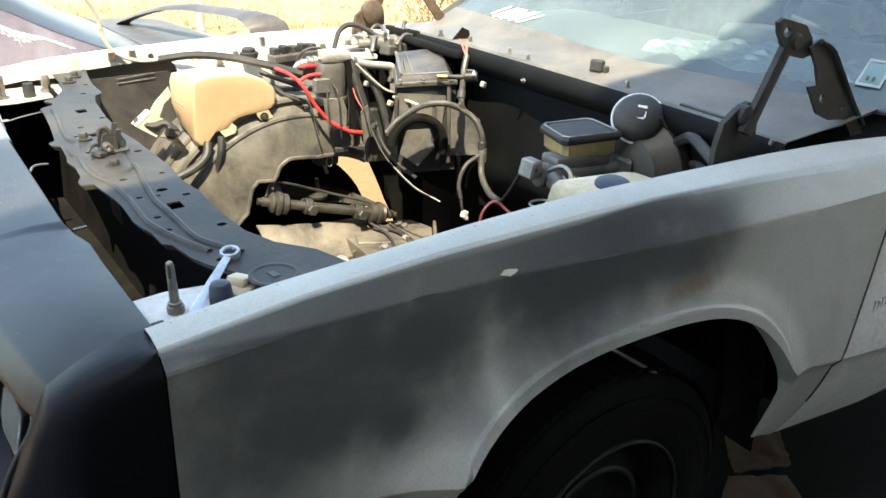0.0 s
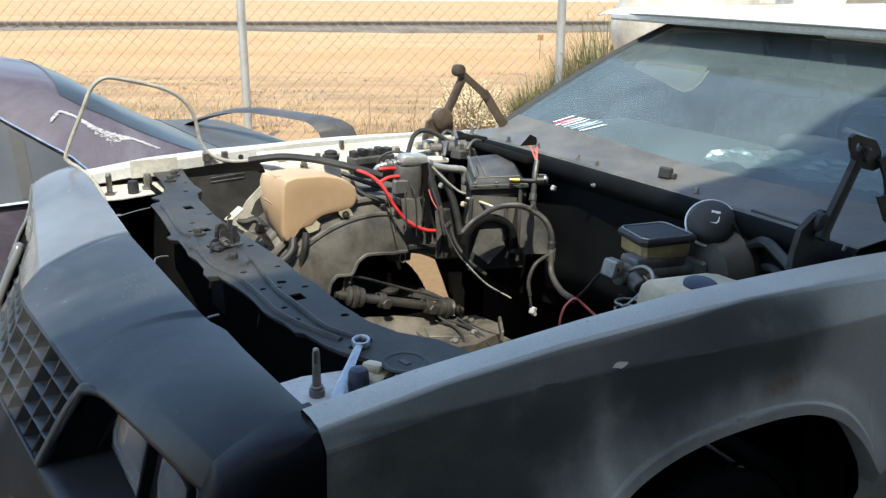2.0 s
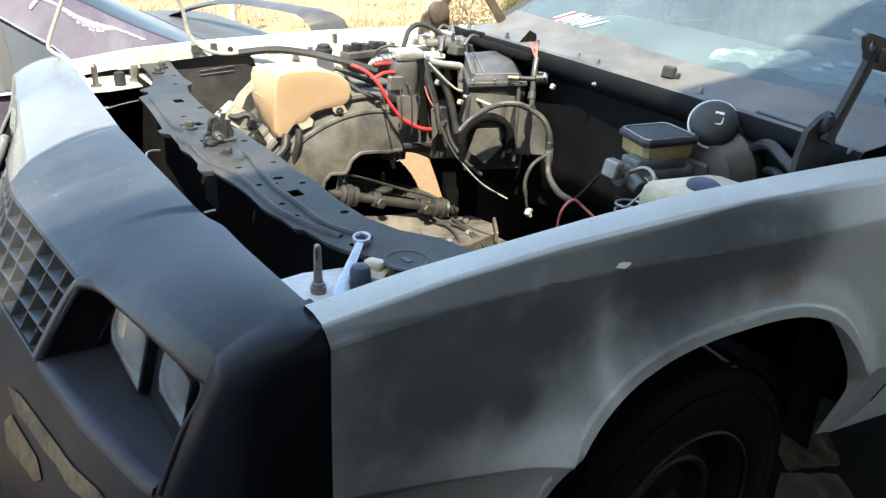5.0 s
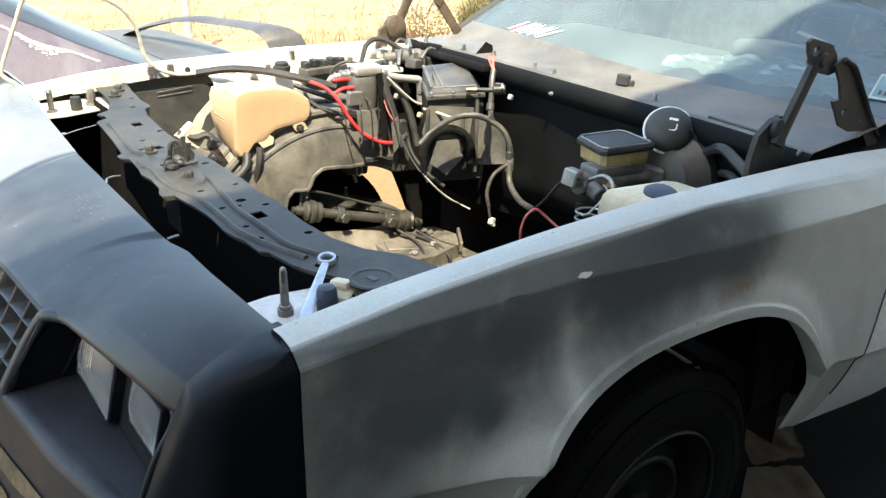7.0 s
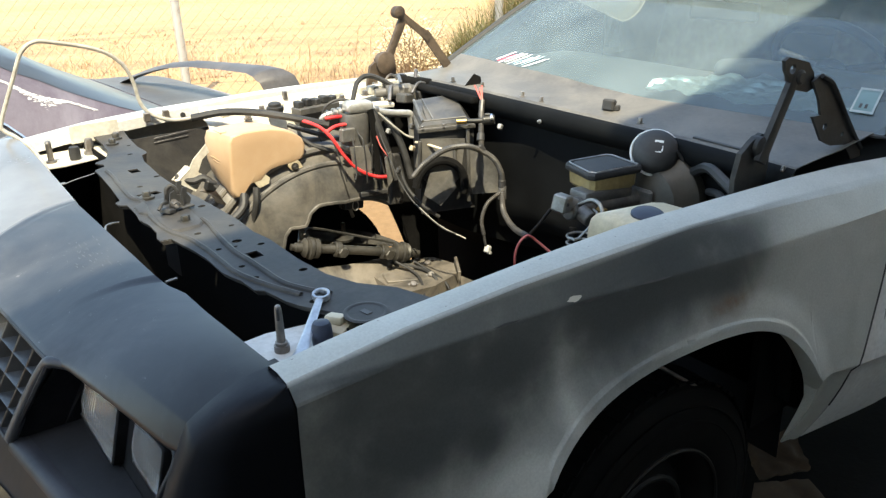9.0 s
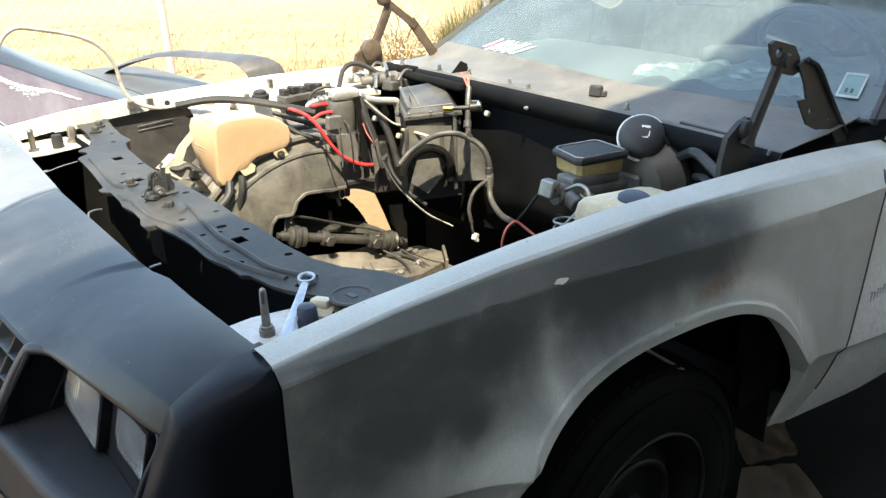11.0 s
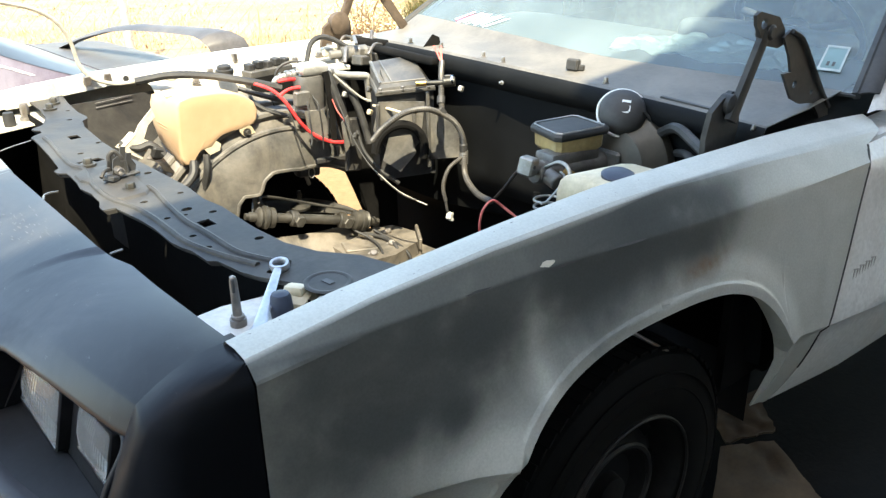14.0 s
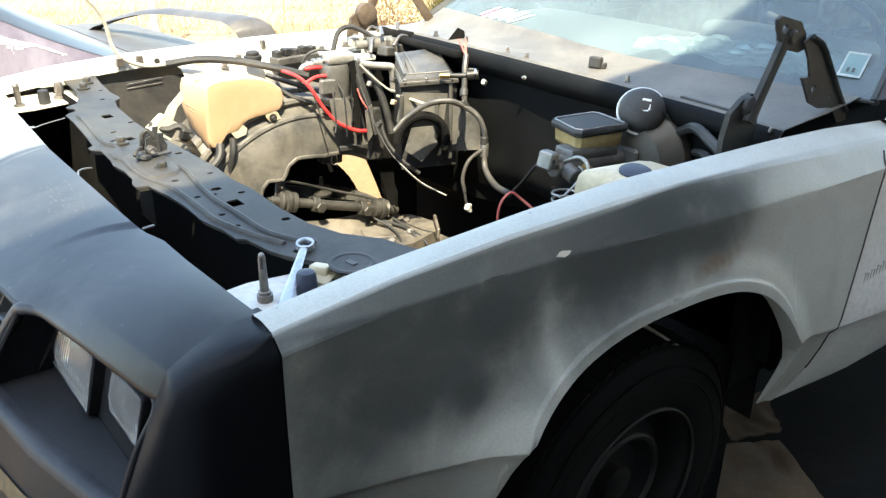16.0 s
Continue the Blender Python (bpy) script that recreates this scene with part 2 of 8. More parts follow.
scrub_brown = worn("dull grey-brown scrub", (0.27, 0.20, 0.13), (0.41, 0.31, 0.205), 0.9, scale=0.8, fine=20, bump=0.0)
rust_tan = worn("rust-stained tan plate", (0.22, 0.12, 0.06), (0.34, 0.2, 0.11), 0.8, scale=20, bump=0.1)
weed_green = worn("dusty green weed leaves", (0.13, 0.135, 0.05), (0.26, 0.24, 0.11), 0.7, scale=3, fine=20, bump=0.0)
flower_cream = worn("dried cream flower heads", (0.52, 0.42, 0.24), (0.68, 0.58, 0.38), 0.8, scale=10, fine=40, bump=0.0)
red_lens = worn("red lamp lens plastic", (0.5, 0.015, 0.015), (0.65, 0.03, 0.03), 0.2, scale=20, bump=0.0)
ink_dark = worn("dark printed ink", (0.03, 0.03, 0.032), (0.05, 0.05, 0.05), 0.5, scale=30, bump=0.0)
ink_red = worn("faded pink-red print", (0.45, 0.07, 0.12), (0.6, 0.14, 0.2), 0.6, scale=30, bump=0.0)
ink_pale = worn("pale blue print", (0.35, 0.55, 0.66), (0.45, 0.64, 0.74), 0.6, scale=30, bump=0.0)
paper_white = worn("white sticker paper", (0.72, 0.74, 0.73), (0.8, 0.82, 0.8), 0.6, scale=30, bump=0.0)
stripe_gold = worn("rubbed gold stripe paint", (0.024, 0.023, 0.021), (0.15, 0.112, 0.06), 0.55, scale=22, bump=0.05, spread=(0.38, 0.62), dust=(0.10, 0.09, 0.075), dust_amount=0.4, spec=0.3)
gold_print = worn("peeling gold film", (0.42, 0.30, 0.12), (0.58, 0.45, 0.22), 0.5, scale=40, bump=0.0)


def fender_paint():
    """White fender half covered with soft clouds of dark grey primer."""
    m, t, p = nodes_of("white fender with clouded dark primer")
    co = t.nodes.new("ShaderNodeTexCoord")
    xyz = t.nodes.new("ShaderNodeSeparateXYZ")
    t.links.new(co.outputs["Object"], xyz.inputs[0])
    big, mid, fine = noise_node(t, 2.6, 3, 0.5, 0.6), noise_node(t, 7, 4, 0.5, 0.3), noise_node(t, 240, 2, 0.6)
    x = math_node(t, "ADD", xyz.outputs[0], math_node(t, "MULTIPLY", math_node(t, "SUBTRACT", big, 0.5), 0.09))
    z = math_node(t, "ADD", xyz.outputs[2], math_node(t, "MULTIPLY", math_node(t, "SUBTRACT", mid, 0.5), 0.07))

    def cloud(cx, cz, sx, sz, amount):
        a = math_node(t, "DIVIDE", math_node(t, "SUBTRACT", x, cx), sx)
        b = math_node(t, "DIVIDE", math_node(t, "SUBTRACT", z, cz), sz)
        q = math_node(t, "ADD", math_node(t, "MULTIPLY", a, a), math_node(t, "MULTIPLY", b, b))
        return math_node(t, "MULTIPLY", math_node(t, "EXPONENT", math_node(t, "MULTIPLY", q, -1.0)), amount)
    cover = math_node(t, "ADD", cloud(0.17, 0.82, 0.15, 0.085, 0.55), cloud(0.14, 0.83, 0.36, 0.135, 0.80))
    for c in ((0.25, 0.736, 0.032, 0.022, 0.75), (0.30, 0.83, 0.07, 0.05, 0.45), (0.27, 0.65, 0.10, 0.05, -0.25), (0.62, 0.845, 0.20, 0.065, 0.9), (0.60, 0.86, 0.27, 0.085, 0.45), (0.81, 0.825, 0.07, 0.05, 0.75), (-0.02, 0.64, 0.18, 0.28, 0.62), (0.50, 0.82, 0.13, 0.075, 0.6), (0.33, 0.79, 0.05, 0.04, 0.35), (0.418, 0.79, 0.026, 0.10, -0.50), (0.36, 0.912, 0.42, 0.028, 0.85), (0.72, 0.90, 0.16, 0.03, 0.8), (0.13, 0.745, 0.13, 0.045, 0.5), (0.86, 0.87, 0.06, 0.04, 0.5), (0.64, 0.898, 0.12, 0.028, 0.6), (0.40, 0.905, 0.07, 0.02, -0.20), (0.548, 0.884, 0.04, 0.003, 0.5)):
        cover = math_node(t, "ADD", cover, cloud(*c))
    cover = math_node(t, "ADD", 0.07, math_node(t, "MULTIPLY", cover, ramp_node(t, mid, 0.30, 0.66, (0.42,) * 3, (1.5,) * 3)))
    cover = math_node(t, "SUBTRACT", 1.0, math_node(t, "EXPONENT", math_node(t, "MULTIPLY", math_node(t, "MAXIMUM", cover, 0.0), -1.9)))
    edge = math_node(t, "ADD", math_node(t, "MULTIPLY", xyz.outputs[0], 0.022), 0.794)
    top = math_node(t, "MULTIPLY", math_node(t, "SUBTRACT", math_node(t, "ABSOLUTE", xyz.outputs[1]), edge), 160.0, True)
    cover = math_node(t, "MULTIPLY", cover, math_node(t, "ADD", 0.14, math_node(t, "MULTIPLY", top, 0.86)), True)
    brow = math_node(t, "SUBTRACT", xyz.outputs[2], math_node(t, "SUBTRACT", 0.896, math_node(t, "MULTIPLY", xyz.outputs[0], 0.040)))
    thin = math_node(t, "MULTIPLY", math_node(t, "MULTIPLY", brow, 160.0, True), math_node(t, "MULTIPLY", math_node(t, "SUBTRACT", 0.64, xyz.outputs[0]), 4.0, True))
    cover = math_node(t, "MULTIPLY", cover, math_node(t, "SUBTRACT", 0.96, math_node(t, "MULTIPLY", thin, 0.13)))
    paint = ramp_node(t, mid, 0.3, 0.7, (0.40, 0.402, 0.362), (0.50, 0.508, 0.466))
    primer = ramp_node(t, mid, 0.32, 0.70, (0.012, 0.0165, 0.0175), (0.036, 0.043, 0.044))
    col = mix_node(t, cover, paint, primer)
    col = mix_node(t, math_node(t, "MULTIPLY", cloud(0.80, 0.782, 0.075, 0.016, 1.1), ramp_node(t, noise_node(t, 18, 5, 0.6), 0.30, 0.65), True), col, (0.13, 0.075, 0.04))
    col = mix_node(t, 0.2, col, mix_node(t, 1.0, col, ramp_node(t, fine, 0.3, 0.7, (0.6,) * 3, (1.35,) * 3), "MULTIPLY"))
    t.links.new(col, p.inputs["Base Color"])
    t.links.new(math_node(t, "ADD", 0.42, math_node(t, "MULTIPLY", cover, 0.36)), p.inputs["Roughness"])
    p.inputs["Specular IOR Level"].default_value = 0.3
    bump_node(t, p, fine, 0.05, 0.001)
    return m


def nose_paint():
    """Black flexible cover under uneven dust; far-end sheen and near-side shade are painted in."""
    m, t, p = nodes_of("dusty black flexible bumper cover")
    co = t.nodes.new("ShaderNodeTexCoord")
    xyz = t.nodes.new("ShaderNodeSeparateXYZ")
    t.links.new(co.outputs["Object"], xyz.inputs[0])
    blotch, patch, speck = noise_node(t, 5, 6, 0.6, 0.3), noise_node(t, 3, 8, 0.7, 0.6), noise_node(t, 55, 5, 0.75, 0.4)
    col = ramp_node(t, blotch, 0.38, 0.66, (0.014, 0.016, 0.021), (0.026, 0.029, 0.036))
    col = mix_node(t, math_node(t, "MULTIPLY", ramp_node(t, patch, 0.42, 0.72), 0.42), col, (0.14, 0.14, 0.145))
    col = mix_node(t, math_node(t, "MULTIPLY", ramp_node(t, math_node(t, "ADD", speck, math_node(t, "MULTIPLY", patch, 0.25)), 0.76, 0.84), 0.5), col, (0.22, 0.22, 0.22))
    # beyond the fold a paler, glossier grey is painted in for the sunlit end
    end = math_node(t, "MULTIPLY", math_node(t, "SUBTRACT", math_node(t, "SUBTRACT", xyz.outputs[1], math_node(t, "MULTIPLY", xyz.outputs[0], 0.45)), 0.212), 60.0, True)
    end = math_node(t, "MULTIPLY", end, ramp_node(t, blotch, 0.25, 0.6, (0.6,) * 3, (1, 1, 1)))
    # the colour darkens towards the fender corner, for the shade on that side
    corner_shade = math_node(t, "MULTIPLY", math_node(t, "SUBTRACT", math_node(t, "ADD", math_node(t, "MULTIPLY", xyz.outputs[1], -1.0), math_node(t, "MULTIPLY", math_node(t, "SUBTRACT", blotch, 0.5), 0.25)), 0.50), 3.6, True)
    col = mix_node(t, math_node(t, "MULTIPLY", corner_shade, 0.85), col, (0.011, 0.012, 0.015))
    col = mix_node(t, math_node(t, "MULTIPLY", end, 0.8), col, (0.20, 0.20, 0.20))
    # the side's shade is painted as flat black up to a soft line
    side = math_node(t, "MULTIPLY", math_node(t, "SUBTRACT", math_node(t, "SUBTRACT", math_node(t, "MULTIPLY", xyz.outputs[1], -1.0), math_node(t, "MULTIPLY", math_node(t, "SUBTRACT", 0.9, xyz.outputs[2]), 0.05)), 0.778), 45.0, True)
    col = mix_node(t, side, col, (0.0035, 0.004, 0.005))
    corner_shade = math_node(t, "ADD", corner_shade, math_node(t, "MULTIPLY", side, 0.35), True)
    t.links.new(col, p.inputs["Base Color"])
    t.links.new(math_node(t, "SUBTRACT", math_node(t, "ADD", 0.30, math_node(t, "MULTIPLY", patch, 0.22)), math_node(t, "MULTIPLY", end, 0.24)), p.inputs["Roughness"])
    t.links.new(math_node(t, "SUBTRACT", 0.5, math_node(t, "MULTIPLY", corner_shade, 0.42)), p.inputs["Specular IOR Level"])
    bump_node(t, p, noise_node(t, 240, 3, 0.6), 0.03, 0.002)
    return m


def glass(name, tint, gloss_rough=0.02, ior=1.5, film=0.0, film_col=(0.6, 0.65, 0.68)):
    """Thin glass: clear with a tint, glossy by Fresnel, under a thin uneven diffuse film."""
    m = bpy.data.materials.new(name)
    m.use_nodes = True
    t = m.node_tree
    t.nodes.remove(t.nodes["Principled BSDF"])
    tr, gl, df = t.nodes.new("ShaderNodeBsdfTransparent"), t.nodes.new("ShaderNodeBsdfGlossy"), t.nodes.new("ShaderNodeBsdfDiffuse")
    tr.inputs[0].default_value = (*tint, 1)
    gl.inputs["Roughness"].default_value = gloss_rough
    df.inputs[0].default_value = (*film_col, 1)
    fr = t.nodes.new("ShaderNodeFresnel")
    fr.inputs[0].default_value = ior
    m1, m2 = t.nodes.new("ShaderNodeMixShader"), t.nodes.new("ShaderNodeMixShader")
    f = math_node(t, "MULTIPLY", ramp_node(t, noise_node(t, 4, 6, 0.6, 0.5), 0.3, 0.7, (0.60,) * 3), film)
    t.links.new(f, m1.inputs[0])
    t.links.new(tr.outputs[0], m1.inputs[1])
    t.links.new(df.outputs[0], m1.inputs[2])
    t.links.new(fr.outputs[0], m2.inputs[0])
    t.links.new(m1.outputs[0], m2.inputs[1])
    t.links.new(gl.outputs[0], m2.inputs[2])
    t.links.new(m2.outputs[0], t.nodes["Material Output"].inputs[0])
    return m


def ground_paint():
    """Orange desert dirt: washes of colour over metres, pebbly grain near by."""
    m, t, p = nodes_of("dry orange dirt")
    broad, mid, fine = noise_node(t, 0.09, 5, 0.6, 0.5), noise_node(t, 0.8, 7, 0.65, 0.3), noise_node(t, 22, 5, 0.7)
    col = ramp_node(t, broad, 0.36, 0.66, (0.43, 0.26, 0.125), (0.49, 0.325, 0.18))
    col = mix_node(t, ramp_node(t, mid, 0.50, 0.68), col, (0.42, 0.25, 0.15))
    # plant litter in long drifts beyond the fence, and bare redder streaks further out
    way = t.nodes.new("ShaderNodeMapping")
    way.inputs["Rotation"].default_value = (0, 0, math.atan2(0.530, 0.848))
    obj = t.nodes.new("ShaderNodeTexCoord")
    t.links.new(obj.outputs["Object"], way.inputs["Vector"])
    along = t.nodes.new("ShaderNodeSeparateXYZ")
    t.links.new(way.outputs[0], along.inputs[0])
    stretch = t.nodes.new("ShaderNodeMapping")
    stretch.inputs["Scale"].default_value = (0.22, 0.9, 1.0)
    t.links.new(way.outputs[0], stretch.inputs["Vector"])
    drift, streak = t.nodes.new("ShaderNodeTexNoise"), t.nodes.new("ShaderNodeTexNoise")
    for nd, sc in ((drift, 1.1), (streak, 0.35)):
        nd.inputs["Scale"].default_value, nd.inputs["Detail"].default_value, nd.inputs["Roughness"].default_value = sc, 6, 0.65
        t.links.new(stretch.outputs[0], nd.inputs["Vector"])
    band = math_node(t, "MULTIPLY", math_node(t, "MULTIPLY", math_node(t, "SUBTRACT", along.outputs[1], 7.0), 0.5, True), math_node(t, "MULTIPLY", math_node(t, "SUBTRACT", 16.5, along.outputs[1]), 0.25, True))
    col = mix_node(t, math_node(t, "MULTIPLY", math_node(t, "MULTIPLY", ramp_node(t, drift.outputs["Fac"], 0.40, 0.58), band), 0.75), col, (0.235, 0.165, 0.10))
    col = mix_node(t, math_node(t, "MULTIPLY", ramp_node(t, streak.outputs["Fac"], 0.52, 0.64), 0.6), col, (0.40, 0.215, 0.11))
    # the dirt is darker within a few metres of the cars
    far = t.nodes.new("ShaderNodeVectorMath")
    far.operation = "DISTANCE"
    co = t.nodes.new("ShaderNodeTexCoord")
    t.links.new(co.outputs["Object"], far.inputs[0])
    far.inputs[1].default_value = (1.0, 1.6, 0)
    near_cars = math_node(t, "MULTIPLY", ramp_node(t, math_node(t, "ADD", math_node(t, "MULTIPLY", far.outputs["Value"], 0.1), math_node(t, "MULTIPLY", mid, 0.1)), 0.30, 0.45, (1, 1, 1), (0, 0, 0)), 0.9)
    col = mix_node(t, near_cars, col, (0.20, 0.125, 0.066))
    col = mix_node(t, 0.4, col, mix_node(t, 1.0, col, ramp_node(t, fine, 0.3, 0.7, (0.6,) * 3, (1.3,) * 3), "MULTIPLY"))
    t.links.new(col, p.inputs["Base Color"])
    p.inputs["Roughness"].default_value = 0.95
    p.inputs["Specular IOR Level"].default_value = 0.15
    bump_node(t, p, fine, 0.5, 0.02)
    return m


def foil_paint():
    m, t, p = nodes_of("crumpled silver foil")
    p.inputs["Base Color"].default_value, p.inputs["Metallic"].default_value, p.inputs["Roughness"].default_value = (0.40, 0.50, 0.52, 1), 0.8, 0.36
    bump_node(t, p, noise_node(t, 11, 3, 0.5, 0.8), 0.5, 0.03)
    return m


fender_mix = fender_paint()
nose_black = nose_paint()
dirt = ground_paint()
foil = foil_paint()
# the bluish film is dust plus the haze and sky sheen on the screen
windscreen_glass = glass("dusty windscreen glass with painted haze", (0.66, 0.78, 0.78), 0.05, 1.58, 0.36, (0.27, 0.35, 0.375))
side_glass = glass("tinted side glass", (0.30, 0.29, 0.26), 0.05, 1.5, 0.6, (0.10, 0.10, 0.09))
# the whitish film paints bright reflections into the lamps
lamp_glass = glass("lamp glass with painted pale sheen", (0.90, 0.93, 0.93), 0.04, 1.45, 0.36, (0.66, 0.68, 0.69))


# ---- building blocks ----
class Shape:
    """Gathers faces into one mesh."""

    def __init__(self):
        self.v, self.f = [], []

    def add(self, verts, faces):
        o = len(self.v)
        self.v += [tuple(p) for p in verts]
        self.f += [tuple(i + o for i in f) for f in faces]
        return self

    def bm(self, bm, m=None):
        bm.verts.index_update()
        vs = [(m @ v.co if m else v.co.copy()) for v in bm.verts]
        fs = [[v.index for v in f.verts] for f in bm.faces]
        bm.free()
        return self.add(vs, fs)

    def box(self, c, s, rot=(0, 0, 0), bevel=0.004, seg=1):
        bm = bmesh.new()
        bmesh.ops.create_cube(bm, size=1.0, matrix=Matrix.Diagonal((*s, 1)))
        if bevel:
            bmesh.ops.bevel(bm, geom=bm.edges[:], offset=min(bevel, 0.45 * min(s)), segments=seg, affect="EDGES", profile=0.5)
        return self.bm(bm, pose(*c, *rot))

    def rings(self, rings, close=True, cap=True):
        n = len(rings[0])
        vs = [p for r in rings for p in r]
        fs = []
        for i in range(len(rings) - 1):
            for j in range(n if close else n - 1):
                k = (j + 1) % n
                fs.append((i * n + j, i * n + k, (i + 1) * n + k, (i + 1) * n + j))
        if cap and close:
            fs.append(tuple(range(n - 1, -1, -1)))
            fs.append(tuple((len(rings) - 1) * n + j for j in range(n)))
        return self.add(vs, fs)

    def lathe(self, base, axis, profile, n=24, cap=True):
        """profile: (radius, height along the axis) from the base."""
        base, ax = Vector(base), Vector(axis).normalized()
        u = ax.orthogonal().normalized()
        w = ax.cross(u)
        return self.rings([[base + ax * h + (u * math.cos(a) + w * math.sin(a)) * max(r, 1e-4) for a in (2 * math.pi * i / n for i in range(n))] for r, h in profile], True, cap)

    def cyl(self, p0, p1, r0, r1=None, n=14):
        p0, p1 = Vector(p0), Vector(p1)
        r1, d = (r0 if r1 is None else r1), (p1 - p0).length
        e = min(0.15 * r0, 0.2 * d)
        return self.lathe(p0, p1 - p0, [(r0 - e, 0), (r0, e), (r1, d - e), (r1 - e, d)], n)

    def tube(self, pts, r, n=8, steps=6, rad=None, smooth=True):
        pts = [Vector(p) for p in pts]
        if smooth and len(pts) > 2:
            q = [pts[0] * 2 - pts[1]] + pts + [pts[-1] * 2 - pts[-2]]
            out = []
            for i in range(1, len(q) - 2):
                a, b, c, d = q[i - 1:i + 3]
                for k in range(steps):
                    t = k / steps
                    out.append(0.5 * (2 * b + (c - a) * t + (2 * a - 5 * b + 4 * c - d) * t * t + (3 * b - a - 3 * c + d) * t ** 3))
            pts = out + [pts[-1]]
        u, rings = None, []
        for i, p in enumerate(pts):
            tan = (pts[min(i + 1, len(pts) - 1)] - pts[max(i - 1, 0)]).normalized()
            u = (tan.orthogonal() if u is None else u - tan * u.dot(tan)).normalized()
            w = tan.cross(u)
            rr = r if rad is None else rad(i)
            rings.append([p + (u * math.cos(a) + w * math.sin(a)) * rr for a in (2 * math.pi * j / n for j in range(n))])
        return self.rings(rings)

    def sheet(self, rows, thick=0.0):
        """A grid of points; with thickness it becomes a closed shell pushed along its normals."""
        nu, nv = len(rows), len(rows[0])
        P = [[Vector(p) for p in r] for r in rows]
        fs = [(i * nv + j, (i + 1) * nv + j, (i + 1) * nv + j + 1, i * nv + j + 1) for i in range(nu - 1) for j in range(nv - 1)]
        if not thick:
            return self.add([p for r in P for p in r], fs)
        back = []
        for i in range(nu):
            for j in range(nv):
                du = P[min(i + 1, nu - 1)][j] - P[max(i - 1, 0)][j]
                dv = P[i][min(j + 1, nv - 1)] - P[i][max(j - 1, 0)]
                nrm = du.cross(dv)
                nrm = nrm.normalized() if nrm.length > 1e-9 else Vector((0, 0, 1))
                back.append(P[i][j] - nrm * thick)
        k = nu * nv
        edge = [(i, 0) for i in range(nu)] + [(nu - 1, j) for j in range(1, nv)] + [(i, nv - 1) for i in range(nu - 2, -1, -1)] + [(0, j) for j in range(nv - 2, 0, -1)]
        ids = [i * nv + j for i, j in edge]
        rim = [(ids[q], ids[(q + 1) % len(ids)], ids[(q + 1) % len(ids)] + k, ids[q] + k) for q in range(len(ids))]
        return self.add([p for r in P for p in r] + back, fs + [tuple(i + k for i in reversed(f)) for f in fs] + rim)

    def plate(self, outline, m, thick, holes=(), bevel=0.0):
        """A flat plate: outline and holes in its own plane, laid by m, extruded down by thick."""
        bm = bmesh.new()
        loops, edges = [outline, *holes], []
        for lp in loops:
            vs = [bm.verts.new((x, y, 0)) for x, y in lp]
            edges += [bm.edges.new((vs[i], vs[(i + 1) % len(vs)])) for i in range(len(vs))]
        bmesh.ops.triangle_fill(bm, edges=edges, use_beauty=True)
        bmesh.ops.dissolve_limit(bm, angle_limit=0.01, verts=bm.verts[:], edges=bm.edges[:]) if not holes else None
        bmesh.ops.recalc_face_normals(bm, faces=bm.faces[:])
        if bm.faces and bm.faces[:][0].normal.z < 0:
            bmesh.ops.reverse_faces(bm, faces=bm.faces[:])
        ext = bmesh.ops.extrude_face_region(bm, geom=bm.faces[:])
        bmesh.ops.translate(bm, vec=(0, 0, -thick), verts=[g for g in ext["geom"] if isinstance(g, bmesh.types.BMVert)])
        bmesh.ops.recalc_face_normals(bm, faces=bm.faces[:])
        return self.bm(bm, m)

    def done(self, name, mat, parent=None, label="", angle=35, kind=""):
        me = bpy.data.meshes.new(name)
        me.from_pydata(self.v, [], self.f)
        me.validate()
        bm = bmesh.new()
        bm.from_mesh(me)
        bmesh.ops.recalc_face_normals(bm, faces=bm.faces[:])
        bm.to_mesh(me)
        bm.free()
        me.polygons.foreach_set("use_smooth", [True] * len(me.polygons))
        me.set_sharp_from_angle(angle=radians(angle))
        me.materials.append(mat)
        ob = new(name, me)
        if parent:
            ob.parent = parent
        if label or kind:
            tagged(ob, label=label, kind=kind)
        return ob


def thing(name, label, category, m=None, group="", kind=""):
    ob = new(name)
    ob.empty_display_size = 0.1
    ob.matrix_world = m or Matrix()
    return tagged(ob, label, category, group, kind)


def lerp(x, xs, ys):
    return float(np.interp(x, xs, ys))


def arc(cx, cy, r, a0, a1, n, ry=None):
    return [(cx + r * math.cos(radians(a0 + (a1 - a0) * i / n)), cy + (ry or r) * math.sin(radians(a0 + (a1 - a0) * i / n))) for i in range(n + 1)]


def ring2(cx, cy, r, n=10, ry=None):
    return arc(cx, cy, r, 0, 360, n, ry)[:-1]


def rect2(cx, cy, w, h):
    return [(cx - w / 2, cy - h / 2), (cx + w / 2, cy - h / 2), (cx + w / 2, cy + h / 2), (cx - w / 2, cy + h / 2)]


def bolt(s, p, axis=(0, 0, 1), r=0.010, h=0.010):
    """A washer and a six-sided head."""
    ax = Vector(axis).normalized()
    s.lathe(p, ax, [(r * 1.5, 0), (r * 1.5, h * 0.25)], 14)
    s.lathe(Vector(p) + ax * h * 0.25, ax, [(r, 0), (r, h * 0.75), (r * 0.8, h)], 6)
    return s


# ---- the ground and the far side of the fence ----
def ground_height(x, y):
    d = math.hypot(x - 0.5, y)
    h = 0.03 * noise.noise((x * 0.35, y * 0.35, 0)) + 0.25 * noise.noise((x * 0.05, y * 0.05, 3.0))
    return h * min(1.0, max(0.0, (d - 4.0) / 12.0))


